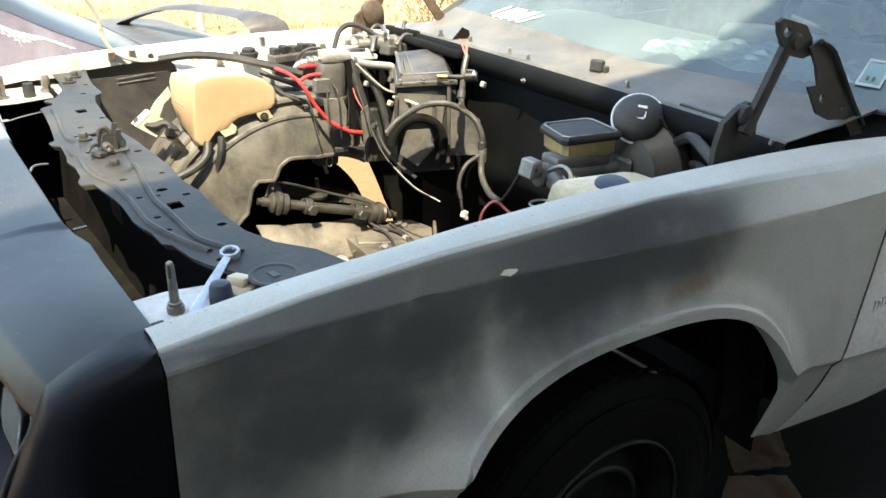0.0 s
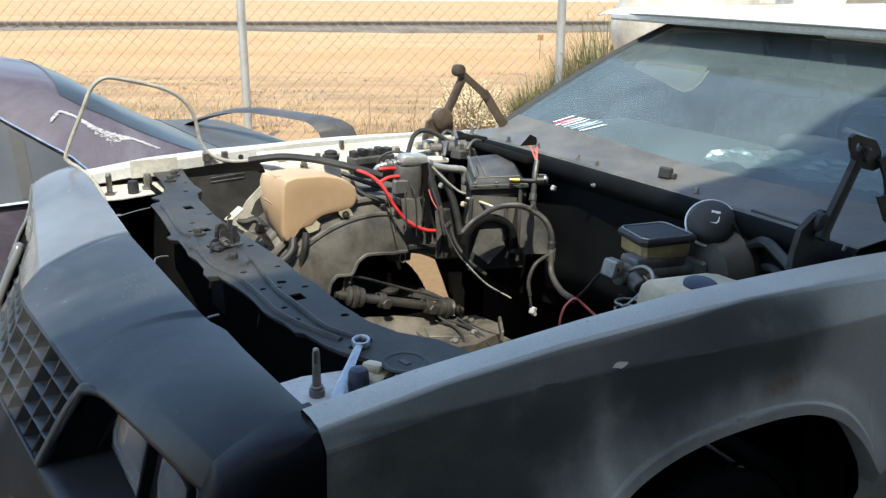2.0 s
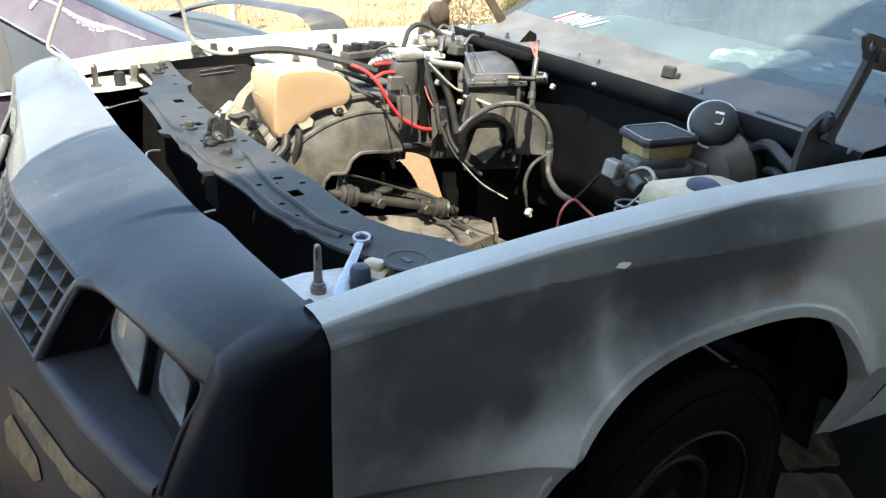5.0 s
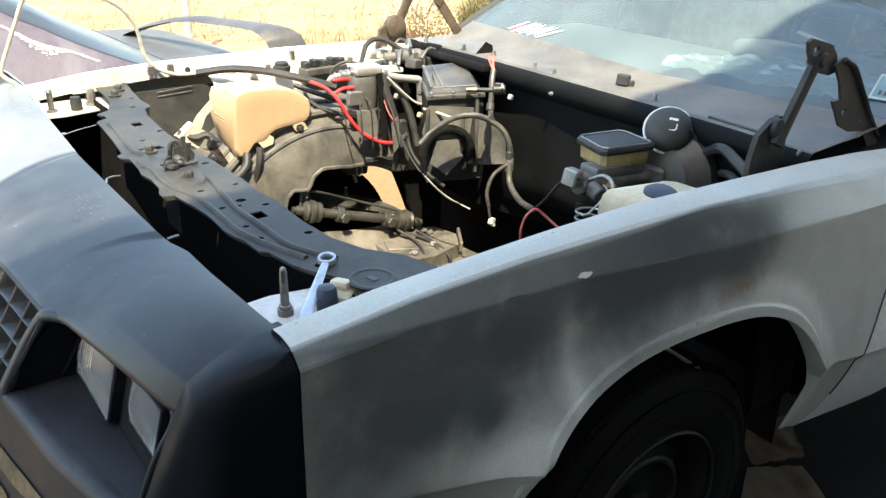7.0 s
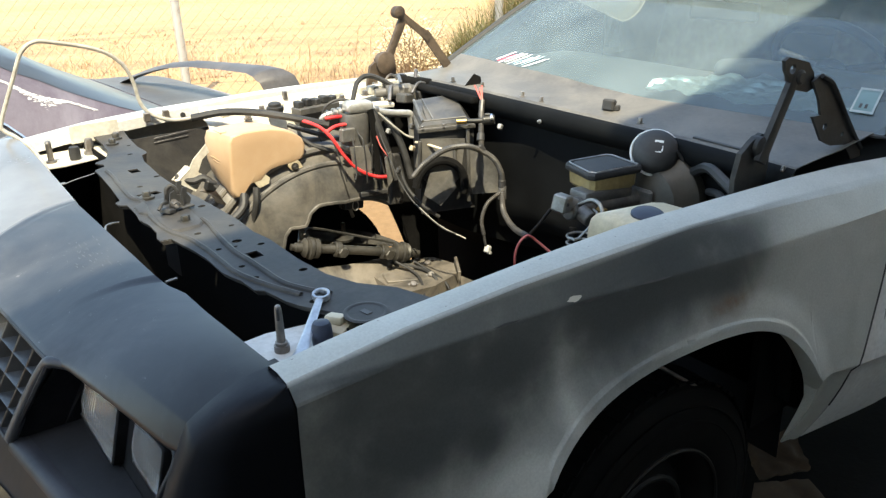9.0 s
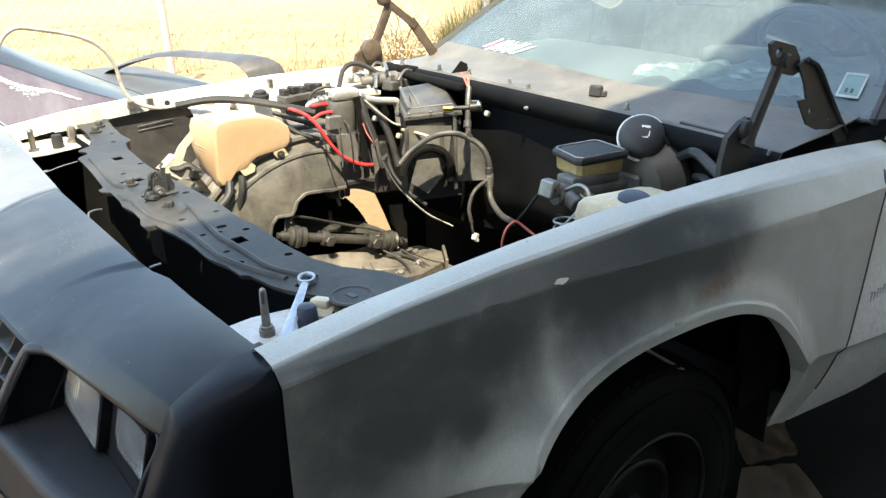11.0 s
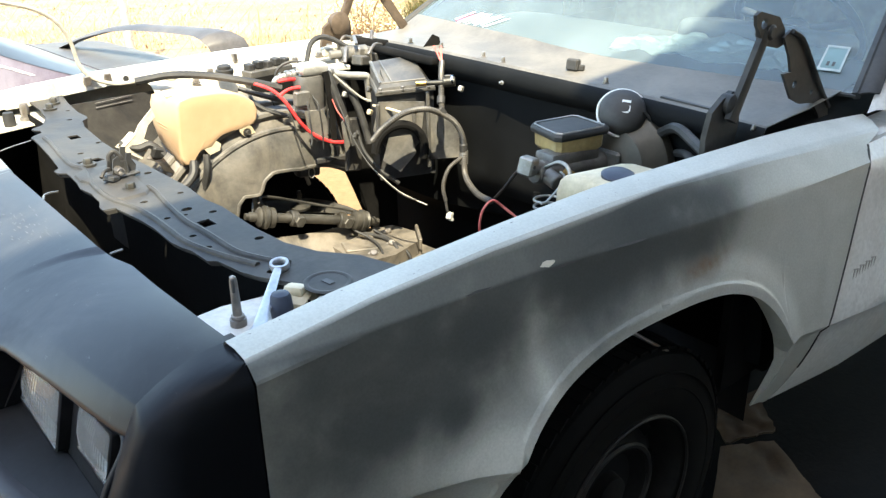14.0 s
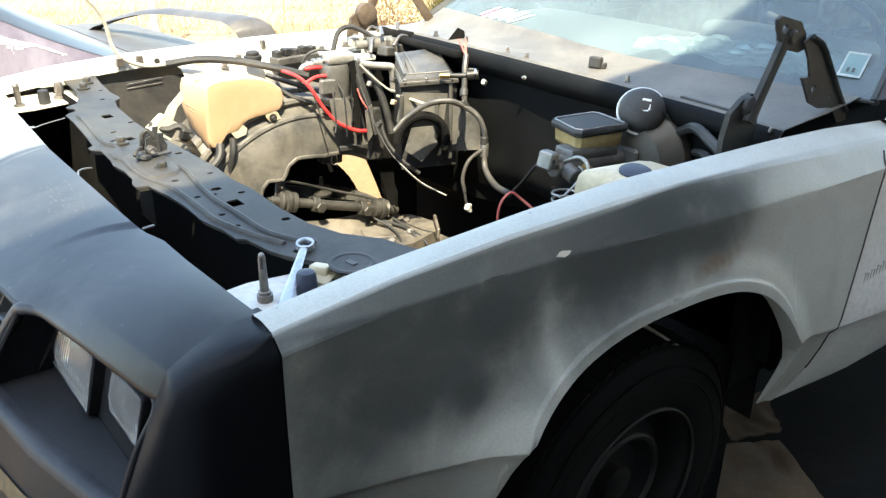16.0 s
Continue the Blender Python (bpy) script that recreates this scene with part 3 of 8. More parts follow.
def build_ground():
    def steps(lim):
        out, v, s = [0.0], 0.0, 0.5
        while v < lim:
            v += s
            s *= 1.09
            out.append(v)
        return [-q for q in reversed(out[1:])] + out
    s = Shape()
    g = steps(900)
    s.sheet([[(x, y, ground_height(x, y)) for y in g] for x in g])
    return tagged(s.done("ground", dirt), "dry orange dirt yard and open desert", "ground", kind="structure")


build_ground()

RAIL_AT, RAIL_WAY = Vector((21.6, 33.5, 0)), Vector((0.956, -0.293, 0))
RAIL_OUT = Vector((0.293, 0.956, 0))


def build_railway():
    bed = Shape()
    prof = [(-0.8, -0.35), (0.0, 0.02), (1.6, 0.16), (8.0, 0.18), (15.0, 0.14), (17.0, -0.3)]
    rows = []
    for i in range(121):
        a = -150 + 2.5 * i
        rows.append([RAIL_AT + RAIL_WAY * a + RAIL_OUT * (o + 0.15 * noise.noise((a, o, 0))) + Vector((0, 0, h + 0.05 * noise.noise((a * 2, o, 5)))) for o, h in prof])
    bed.sheet(rows)
    tagged(bed.done("ballast_bed", ballast_mat), "low bank of grey crushed stone under a railway", "railway bed", kind="structure")
    track = thing("railway_track", "rusty railway track on weathered timber sleepers", "railway")
    for o in (3.2, 4.64):
        c = RAIL_AT + RAIL_OUT * o
        s = Shape()
        for w, z0, z1 in ((0.14, 0.20, 0.22), (0.04, 0.22, 0.29), (0.08, 0.29, 0.325)):
            a, b, u = c - RAIL_WAY * 150, c + RAIL_WAY * 150, RAIL_OUT * w / 2
            s.rings([[p - u + Vector((0, 0, z0)), p + u + Vector((0, 0, z0)), p + u + Vector((0, 0, z1)), p - u + Vector((0, 0, z1))] for p in (a, b)])
        s.done("rail", rail_steel, track)
    s = Shape()
    for i in range(-90, 91):
        c = RAIL_AT + RAIL_OUT * 3.92 + RAIL_WAY * (i * 0.62) + Vector((0, 0, 0.145))
        s.box(c, (0.22, 2.4, 0.13), (0, 0, math.degrees(math.atan2(RAIL_WAY.y, RAIL_WAY.x))), 0)
    s.done("sleeper", sleeper_wood, track, kind="stuff")


build_railway()

# ---- chain-link fence ----
POST_L, FENCE_WAY = Vector((2.37, 6.20, 0)), Vector((0.848, -0.530, 0))
FENCE_HIGH = 1.83


MESH = 0.056


def build_fence():
    fence = thing("chain_link_fence", "galvanised chain-link fence on round steel posts", "fence")
    for k in range(-3, 4):
        b = POST_L + FENCE_WAY * 3.04 * k
        b.z = ground_height(b.x, b.y)
        s = Shape()
        s.lathe(b - Vector((0, 0, 0.3)), (0, 0, 1), [(0.042, 0), (0.042, 2.14), (0.046, 2.14), (0.046, 2.17), (0.030, 2.20), (0.004, 2.21)], 14)
        p = s.done("post", galvanised, fence)
        for z in (0.95, 1.5):
            t = Shape()
            t.lathe(b + Vector((0, 0, z)), (0, 0, 1), [(0.045, 0), (0.046, 0.004), (0.046, 0.02), (0.045, 0.024)], 14)
            t.done("tie_band", galvanised, p)
    s = Shape()
    s.cyl(POST_L - FENCE_WAY * 9.12 + Vector((0, 0, FENCE_HIGH)), POST_L + FENCE_WAY * 9.12 + Vector((0, 0, FENCE_HIGH)), 0.021, n=10)
    s.done("top_rail", galvanised, fence)
    s = Shape()
    out = Vector((0.530, 0.848, 0))
    pitch, r = MESH, 0.0026
    n_wire = int(16.0 / pitch)
    rows = int((FENCE_HIGH - 0.06) / pitch)
    for i in range(n_wire):
        a = -7.4 + i * pitch
        rings = []
        for j in range(rows + 1):
            q = a + (pitch * 0.5 if (i + j) % 2 else -pitch * 0.5) * 1.02
            sag = 0.012 * noise.noise((a * 0.8, j * 0.05, 7))
            p = POST_L + FENCE_WAY * q + out * (-0.034 + (0.003 if (i + j) % 2 else -0.003) + sag) + Vector((0, 0, 0.05 + j * pitch))
            rings.append([p + FENCE_WAY * r, p - FENCE_WAY * r * 0.5 + out * r * 0.87, p - FENCE_WAY * r * 0.5 - out * r * 0.87])
        s.rings(rings, cap=False)
    s.done("wire_mesh", fence_wire, fence, "woven wire diamond mesh", kind="stuff")


build_fence()


# ---- dry grass and weeds ----
def blades(s, x, y, h, n, lean, rng, width=0.006):
    z = ground_height(x, y)
    for _ in range(n):
        a, l, hh = rng.uniform(0, 6.28), rng.uniform(0.2, 1.0) * lean, h * rng.uniform(0.5, 1.1)
        bx, by = x + rng.gauss(0, 0.05), y + rng.gauss(0, 0.05)
        dx, dy = math.cos(a), math.sin(a)
        w = width * rng.uniform(0.6, 1.4)
        px, py = -dy * w, dx * w
        vs = []
        for k, f in enumerate((0, 0.5, 1.0)):
            o = l * hh * f * f
            cx, cy, cz = bx + dx * o, by + dy * o, z - 0.01 + hh * f * (1 - 0.25 * l * f)
            ww = (1 - f * 0.85)
            vs += [(cx - px * ww, cy - py * ww, cz), (cx + px * ww, cy + py * ww, cz)]
        s.add(vs, [(0, 1, 3, 2), (2, 3, 5, 4)])


def build_grass():
    rng = random.Random(4)
    straw, brown, scrub = Shape(), Shape(), Shape()
    out = Vector((0.530, 0.848, 0))
    # short straw on the near strip
    for _ in range(2200):
        a, d = rng.uniform(-9, 14), rng.uniform(0, 1) ** 1.4 * 4.5 - 0.5
        p = POST_L + FENCE_WAY * a + out * d
        if noise.noise((p.x * 0.5, p.y * 0.5, 9)) < -0.1 + 0.10 * d:
            continue
        blades(straw if rng.random() < 0.7 else brown, p.x, p.y, rng.uniform(0.10, 0.30), 10, 1.3, rng, 0.0035)
    # tall pale stalks, each on its own
    for _ in range(300):
        a, d = rng.uniform(-6, 7), rng.uniform(-0.3, 2.6)
        p = POST_L + FENCE_WAY * a + out * d
        if noise.noise((p.x * 0.6, p.y * 0.6, 3)) > -0.05:
            blades(straw, p.x, p.y, rng.uniform(0.35, 0.9), 2, 1.2, rng, 0.0042)
    # thick tall straw beside the second post
    for _ in range(420):
        a, d = rng.uniform(2.1, 3.15), abs(rng.gauss(0.0, 0.4))
        p = POST_L + FENCE_WAY * a + out * d
        blades(straw if rng.random() < 0.6 else brown, p.x, p.y, rng.uniform(0.3, 0.62) * (0.75 + 0.35 * (a - 2.1)), 7, 0.9, rng, 0.0045)
    # dull scrub beyond, in drifts that run along the fence
    for _ in range(7500):
        a, d = rng.uniform(-14, 20), rng.uniform(0.6, 8.5)
        p = POST_L + FENCE_WAY * a + out * d
        if noise.noise((a * 0.16, d * 0.75, 2)) + 0.35 * noise.noise((a * 0.9, d * 2.0, 6)) > -0.02 + 0.03 * abs(d - 3.0):
            blades(scrub if rng.random() < 0.8 else brown, p.x, p.y, rng.uniform(0.025, 0.085), 9, 2.2, rng, 0.007)
    for _ in range(700):
        a, d = rng.uniform(-7, 8), rng.gauss(0.6, 0.7)
        p = POST_L + FENCE_WAY * a + out * d
        if noise.noise((p.x * 0.7, p.y * 0.7, 5)) > 0.0:
            blades(brown, p.x, p.y, rng.uniform(0.14, 0.40), 8, 1.5, rng, 0.0028)
    tagged(straw.done("dry_grass", grass_straw), "straw-coloured dry grass along the fence", "grass", kind="stuff")
    tagged(brown.done("dead_weeds", grass_brown), "dead brown weeds on the dirt", "weeds", kind="stuff")
    tagged(scrub.done("low_scrub", scrub_brown), "low grey-brown scrub in drifts on the dirt", "scrub", kind="stuff")


def build_marker():
    root = thing("marker_post", "small rusty sign on a thin stake in the dirt", "marker", pose(13.52, 15.42, ground_height(13.52, 15.42), 0, 0, -35))
    s = Shape()
    s.cyl((0, 0, -0.1), (0, 0, 0.62), 0.012, n=8)
    s.done("stake", grass_brown, root)
    s = Shape()
    s.box((0, -0.026, 0.56), (0.15, 0.012, 0.14), (0, 0, 0), 0.003)
    s.done("plate", rust_tan, root)


build_grass()
build_marker()


def build_bush(name, label, centre, width, height, stems, leaf_mat, stem_mat, leaf, n_leaf, seed, tip_only=False):
    """Stems that fork from one root, each carrying many small leaves or heads."""
    rng = random.Random(seed)
    root = thing(name, label, "bush", Matrix.Translation(centre))
    st, lf = Shape(), Shape()
    for _ in range(stems):
        a, r = rng.uniform(0, 6.28), width * rng.uniform(0.1, 1.0) ** 0.7
        h = height * rng.uniform(0.45, 1.0)
        tip = Vector((math.cos(a) * r, math.sin(a) * r, h))
        mid = tip * 0.5 + Vector((rng.gauss(0, 0.04), rng.gauss(0, 0.04), h * 0.12))
        st.tube([(rng.gauss(0, 0.03), rng.gauss(0, 0.03), -0.03), mid, tip], 0.004, 4, 3)
        for _ in range(n_leaf):
            f = rng.uniform(0.75 if tip_only else 0.2, 1.0)
            c = mid.lerp(tip, (f - 0.5) * 2) if f > 0.5 else mid * (f * 2)
            c = c + Vector((rng.gauss(0, 0.035), rng.gauss(0, 0.035), rng.gauss(0, 0.03)))
            u = Vector((rng.gauss(0, 1), rng.gauss(0, 1), rng.gauss(0, 1))).normalized()
            w = u.orthogonal().normalized()
            q = leaf * rng.uniform(0.6, 1.4)
            lf.add([c - u * q, c + w * q * 0.45, c + u * q, c - w * q * 0.45], [(0, 1, 2), (0, 2, 3)])
    st.done("stem", stem_mat, root, kind="stuff")
    lf.done("seed_head" if tip_only else "foliage", leaf_mat, root, kind="stuff")


build_bush("flowering_weed", "dry shrub with pale cream seed heads by the fence", (4.15, 4.95, 0), 0.38, 0.74, 70, flower_cream, grass_brown, 0.013, 26, 3, True)
build_bush("flowering_weed", "dry shrub with pale cream seed heads by the fence", (4.55, 5.15, 0), 0.28, 0.55, 34, flower_cream, grass_straw, 0.012, 20, 5, True)
build_bush("green_weed", "dusty green weeds growing up a fence post", (5.45, 4.42, 0), 0.45, 0.92, 70, weed_green, grass_straw, 0.026, 30, 8)
build_bush("green_weed", "dusty green weeds growing up a fence post", (5.05, 4.75, 0), 0.34, 0.66, 44, weed_green, grass_straw, 0.022, 24, 9)


def build_green_grass():
    rng = random.Random(21)
    s = Shape()
    for _ in range(1000):
        a, d = rng.uniform(2.6, 4.4), abs(rng.gauss(0.0, 0.30))
        p = POST_L + FENCE_WAY * a + Vector((0.530, 0.848, 0)) * d
        blades(s, p.x, p.y, rng.uniform(0.5, 1.0) * lerp(a, (2.6, 3.0, 3.25, 3.5, 4.4), (0.55, 0.85, 1.15, 1.4, 1.5)), 10, 0.55, rng, 0.0075)
    tagged(s.done("green_grass", weed_green), "tall dusty green grass round a fence post", "grass", kind="stuff")


build_green_grass()


def build_tarp():
    """A rounded load tied up in a pale sheet, on a low dark stand beside the fence."""
    root = thing("tarpaulin_load", "rounded load wrapped in a dirty off-white tarpaulin", "tarpaulin", Matrix.Translation((4.62, 2.78, 0)))
    s, rows = Shape(), []
    for i in range(29):
        f = i / 28
        row = []
        for j in range(49):
            a = 2 * math.pi * j / 48
            r = math.sin(math.pi * f) ** 0.62
            fold = 1 + 0.035 * math.sin(8 * a + 3 * f) * f + 0.06 * noise.noise((math.cos(a) * 2, math.sin(a) * 2, f * 3))
            row.append((math.cos(a) * 0.56 * r * fold, math.sin(a) * 0.50 * r * fold, 0.74 + 1.12 * f + 0.05 * math.cos(a)))
        rows.append(row)
    s.sheet(rows)
    s.done("sheet", tarp_cloth, root, angle=60)
    for x, y in ((-0.3, -0.3), (0.3, -0.3), (0.3, 0.3), (-0.3, 0.3)):
        t = Shape()
        t.box((x, y, 0.41), (0.05, 0.05, 0.84), bevel=0.004)
        t.done("stand_leg", rail_steel, root)
    t = Shape()
    t.box((0, 0, 0.80), (0.70, 0.70, 0.05), bevel=0.005)
    t.done("stand_top", rail_steel, root)


build_tarp()


def build_far_sheds():
    for x, y, w, h, rz in ((95, 62, 9, 2.6, -30), (112, 58, 6, 3.2, -25), (128, 44, 12, 2.8, -20)):
        root = thing("far_shed", "pale low building far across the desert", "shed", pose(x, y, ground_height(x, y), 0, 0, rz))
        s = Shape()
        s.box((0, 0, h / 2 - 0.2), (w, 5, h + 0.4), bevel=0)
        s.done("wall", far_white, root)
        s = Shape()
        s.rings([[(sx * (w / 2 + 0.3), -2.8, h - 0.1), (sx * (w / 2 + 0.3), 2.8, h - 0.1), (sx * (w / 2 + 0.3), 0, h + 0.9)] for sx in (-1, 1)])
        s.done("roof", shed_metal, root)


build_far_sheds()


def build_yard():
    s = Shape()
    s.sheet([[(x, y, 0.008 + 0.006 * noise.noise((x, y, 4)) - (0.012 if abs(y + 2.9) > 3.4 else 0)) for y in [-6.6 + 0.3 * j for j in range(25)]] for x in [-7 + 0.5 * i for i in range(33)]])
    tagged(s.done("pavement", asphalt), "old dark asphalt pad under and beside the car", "pavement", kind="structure")


build_yard()


def build_shade_roof():
    """An unseen steel shelter added behind the camera; its roof shades the car's near side."""
    s = Shape()
    rows = []
    for i in range(171):
        x = -6 + 0.1 * i
        z = 0.018 * math.sin(i * math.pi / 2 + 0.4)
        rows.append([(x, SHADE_EDGE - 4.4, SHADE_HIGH + 0.2 + z), (x, SHADE_EDGE, SHADE_HIGH + z)])
    s.sheet(rows, 0.004)
    roof = tagged(s.done("unseen_roof", shed_metal), "unseen corrugated roof added to shade the car's near side", "roof", kind="structure")
    # unseen walls added to block low light behind the camera
    w = Shape()
    w.box((2.5, SHADE_EDGE - 5.5, SHADE_HIGH / 2), (17, 0.15, SHADE_HIGH + 0.4), bevel=0)
    tagged(w.done("wall_south", shed_wall), "unseen back wall added to hold light off the car", "wall", kind="structure")
    for side, x in (("wall_west", -5.9),):
        w = Shape()
        w.box((x, SHADE_EDGE - 2.8, SHADE_HIGH / 2), (0.15, 5.2, SHADE_HIGH + 0.3), bevel=0)
        tagged(w.done(side, shed_wall), "unseen end wall added to hold light off the car", "wall", kind="structure")
    for x in (-5.5, 2.5, 10.5):
        p = Shape()
        p.box((x, SHADE_EDGE - 4.1, SHADE_HIGH / 2), (0.1, 0.1, SHADE_HIGH + 0.3), bevel=0.004)
        p.done("unseen_post", galvanised, roof)


SHADE_HIGH = 4.6
SHADE_EDGE = -0.26 + (SHADE_HIGH - 0.97) * TO_SUN.y / TO_SUN.z
build_shade_roof()


# ---- the white coupe: body ----
coupe = thing("coupe", "white coupe under rebuild, hood off, engine out, primed fender", "car", CAR)

XS_TOP = (-0.035, 0.15, 0.35, 0.60, 0.75, 0.98, 1.25, 1.47, 2.4)


def lip(x):
    return lerp(x, (-0.035, 0.43, 0.64, 0.86, 1.10, 1.55), (-0.742, -0.748, -0.752, -0.762, -0.770, -0.775)), lerp(x, (-0.035, 0.12, 0.43, 0.63, 0.86, 1.1, 1.3, 1.55), (0.909, 0.924, 0.938, 0.943, 0.940, 0.934, 0.922, 0.898))


def crest(x):
    return lerp(x, XS_TOP, (-0.797, -0.800, -0.802, -0.806, -0.815, -0.828, -0.838, -0.845, -0.85)), lerp(x, XS_TOP, (0.905, 0.925, 0.933, 0.933, 0.932, 0.920, 0.900, 0.883, 0.87))


def shoulder(x):
    return lerp(x, (-0.035, 0.45, 0.6, 0.8, 0.95, 1.45, 2.4), (-0.818, -0.826, -0.842, -0.860, -0.866, -0.884, -0.89)), lerp(x, (-0.035, 0.15, 0.33, 0.45, 0.6, 0.8, 0.95, 1.45, 2.4), (0.884, 0.893, 0.885, 0.878, 0.874, 0.865, 0.860, 0.838, 0.83))


def waist(x):
    return lerp(x, (-0.035, 0.27, 0.5, 0.7, 1.07, 1.265, 1.5, 2.4), (-0.842, -0.876, -0.893, -0.90, -0.912, -0.926, -0.938, -0.945)), lerp(x, (-0.035, 0.10, 0.24, 0.34, 0.6, 1.07, 1.265, 1.5, 2.4), (0.670, 0.652, 0.626, 0.607, 0.57, 0.538, 0.520, 0.494, 0.45))


def hem(x):
    """Height of the body's lower edge."""
    return lerp(x, (-0.035, 0.2, 0.9, 1.0, 1.13, 1.25, 1.365, 1.49, 1.62, 1.9, 2.45), (0.42, 0.40, 0.42, 0.33, 0.308, 0.296, 0.288, 0.276, 0.264, 0.24, 0.20))


ARCH_X, ARCH_FRONT, ARCH_REAR = 0.695, 0.405, 0.377


def arch_top(x):
    u = abs(x - ARCH_X) / (ARCH_FRONT if x < ARCH_X else ARCH_REAR)
    return 0.40 + 0.334 * (1 - u ** 2.6) ** (1 / 2.6) if u < 1 else -1.0


def arch_gap(x, z):
    """About how far a point of the side lies from the arch's edge."""
    best = 9.0
    for i in range(65):
        a = math.pi * i / 64
        c, s = math.cos(a), math.sin(a)
        px = ARCH_X + (ARCH_REAR if c > 0 else ARCH_FRONT) * math.copysign(abs(c) ** (2 / 2.6), c)
        pz = 0.40 + 0.334 * abs(s) ** (2 / 2.6)
        best = min(best, math.hypot(px - x, pz - z))
    return best


def side_y(x, z):
    (sy, sz), (wy, wz) = shoulder(x), waist(x)
    if z >= sz:
        cy, cz = crest(x)
        return cy + (sy - cy) * min(1.0, max(0.0, (cz - z) / max(1e-4, cz - sz)))
    if z >= wz:
        f = (sz - z) / (sz - wz)
        y = sy + (wy - sy) * f ** 1.1
    else:
        f = min(1.0, (wz - z) / 0.028)
        y = wy + 0.016 * f * f * (3 - 2 * f) + 0.2 * max(0.0, wz - z - 0.028) + 0.8 * max(0.0, wz - z - 0.028) ** 2
    d = arch_gap(x, z)
    f = max(0.0, min(1.0, (0.085 - d) / 0.070))
    step = max(0.0, min(1.0, (0.026 - d) / 0.007))
    return y - 0.012 * f * f * (3 - 2 * f) - 0.004 * step * step * (3 - 2 * step)


def seam(z):
    """Where the fender's front edge meets the nose: it leans forward towards the ground."""
    return -0.034 - 0.06 * max(0.0, 0.88 - z)


def door_gap(z):
    return lerp(z, (0.30, 0.515, 0.668, 0.82, 0.86, 0.90), (1.212, 1.238, 1.312, 1.378, 1.40, 1.46))


def fender(m):
    """Outer skin, rolled top, inner drip flange and the turned-in arch edge; m = 1 driver's side, -1 the other."""
    s = Shape()
    xs = sorted(set([round(-0.033 + 0.0165 * i, 4) for i in range(81)] + [0.225, 0.238, 0.248, 0.256, 0.264, 0.272, 0.280, 0.286, 1.076, 1.082, 1.09, 1.098, 1.106, 1.114, 1.122, 1.13, 1.14, 0.2902, 0.2905, 0.292, 0.296, 0.303, 0.315, 0.345, 1.035, 1.05, 1.06, 1.066, 1.070, 1.0718]))
    cols = []
    for xb in xs:
        zb = max(arch_top(xb), hem(xb))
        if m < 0 and xb > 0.9:
            zb = max(zb, 0.60)
        (ly, lz), (cy, cz) = lip(xb), crest(xb)
        mid = (lz + cz) / 2 + 0.003
        col = [(xb, ly + 0.004, lz - 0.035), (xb, ly + 0.002, lz - 0.006), (xb, ly - 0.003, lz), (xb, (ly + cy) / 2, mid), (xb, cy + 0.004, cz + 0.001), (xb, cy - 0.003, cz - 0.004)]
        back = max(0.0, min(1.0, (xb - 1.12) / 0.167))
        col = [(p[0] + back * d, p[1], p[2]) for p, d in zip([(xb + back * 0.26, *q[1:]) for q in col], (0, 0, 0, -0.02, -0.05, -0.08))]
        (ly, lz), (cy, cz) = lip(xb + back * 0.26), crest(xb + back * 0.2)
        col = [(col[0][0], ly + 0.004, lz - 0.035), (col[1][0], ly + 0.002, lz - 0.006), (col[2][0], ly - 0.003, lz), (col[3][0], (ly + cy) / 2, (lz + cz) / 2 + 0.003), (col[4][0], cy + 0.004, cz + 0.001), (col[5][0], cy - 0.003, cz - 0.004)]
        zt = cz - 0.004
        sz, wz = shoulder(xb)[1], waist(xb)[1]
        zw = max(wz, zb + 0.006)
        zs = [zt + (sz + 0.002 - zt) * k / 4 for k in (1, 2, 3, 4)] + [sz - 0.002]
        if zb > wz:
            zs += [sz - 0.002 + (zb + 0.060 - sz + 0.002) * k / 9 for k in range(1, 10)] + [zb + o for o in (0.054, 0.048, 0.043, 0.038, 0.033, 0.028)]
            zs += [zb + o for o in (0.024, 0.020, 0.016, 0.013, 0.010, 0.007, 0.004, 0.002, 0.0)]
        else:
            zs += [sz - 0.002 + (wz + 0.004 - sz) * k / 15 for k in range(1, 16)]
            zs += [wz - 0.002 + (zb - wz + 0.002) * (k / 8) ** 1.3 for k in range(9)]
        for z in zs:
            x = xb + (door_gap(z) - 0.003 - 1.287) * back
            x += lerp(z, (0.31, 0.33, 0.36, 0.45, 0.48, 0.508, 0.53, 0.56, 0.60, 0.66), (0.058, 0.053, 0.048, 0.049, 0.046, 0.0455, 0.035, 0.019, 0.013, 0.0)) * max(0.0, min(1.0, (xb - 0.98) / 0.09)) * max(0.0, min(1.0, (1.26 - xb) / 0.17))
            x += (seam(z) + 0.034) * max(0.0, 1 - (xb + 0.033) / 0.2)
            col.append((x, side_y(x, z), z))
        x, y, z = col[-1]
        turn = max(0.0, min(1.0, (xb - 0.85) / 0.15))
        deep = 0.015 + turn * (lerp(z, (0.31, 0.33, 0.36, 0.42, 0.45, 0.48, 0.508, 0.53, 0.60, 0.70), (0.002, 0.005, 0.010, 0.020, 0.020, 0.025, 0.035, 0.045, 0.040, 0.020)) - 0.015)
        col += [(x, y + 0.25 * deep, z - 0.002), (x, y + 0.6 * deep, z - 0.002), (x, y + deep, z)]
        cols.append([(p[0], p[1] * m, p[2]) for p in col])
    return s.sheet(cols)


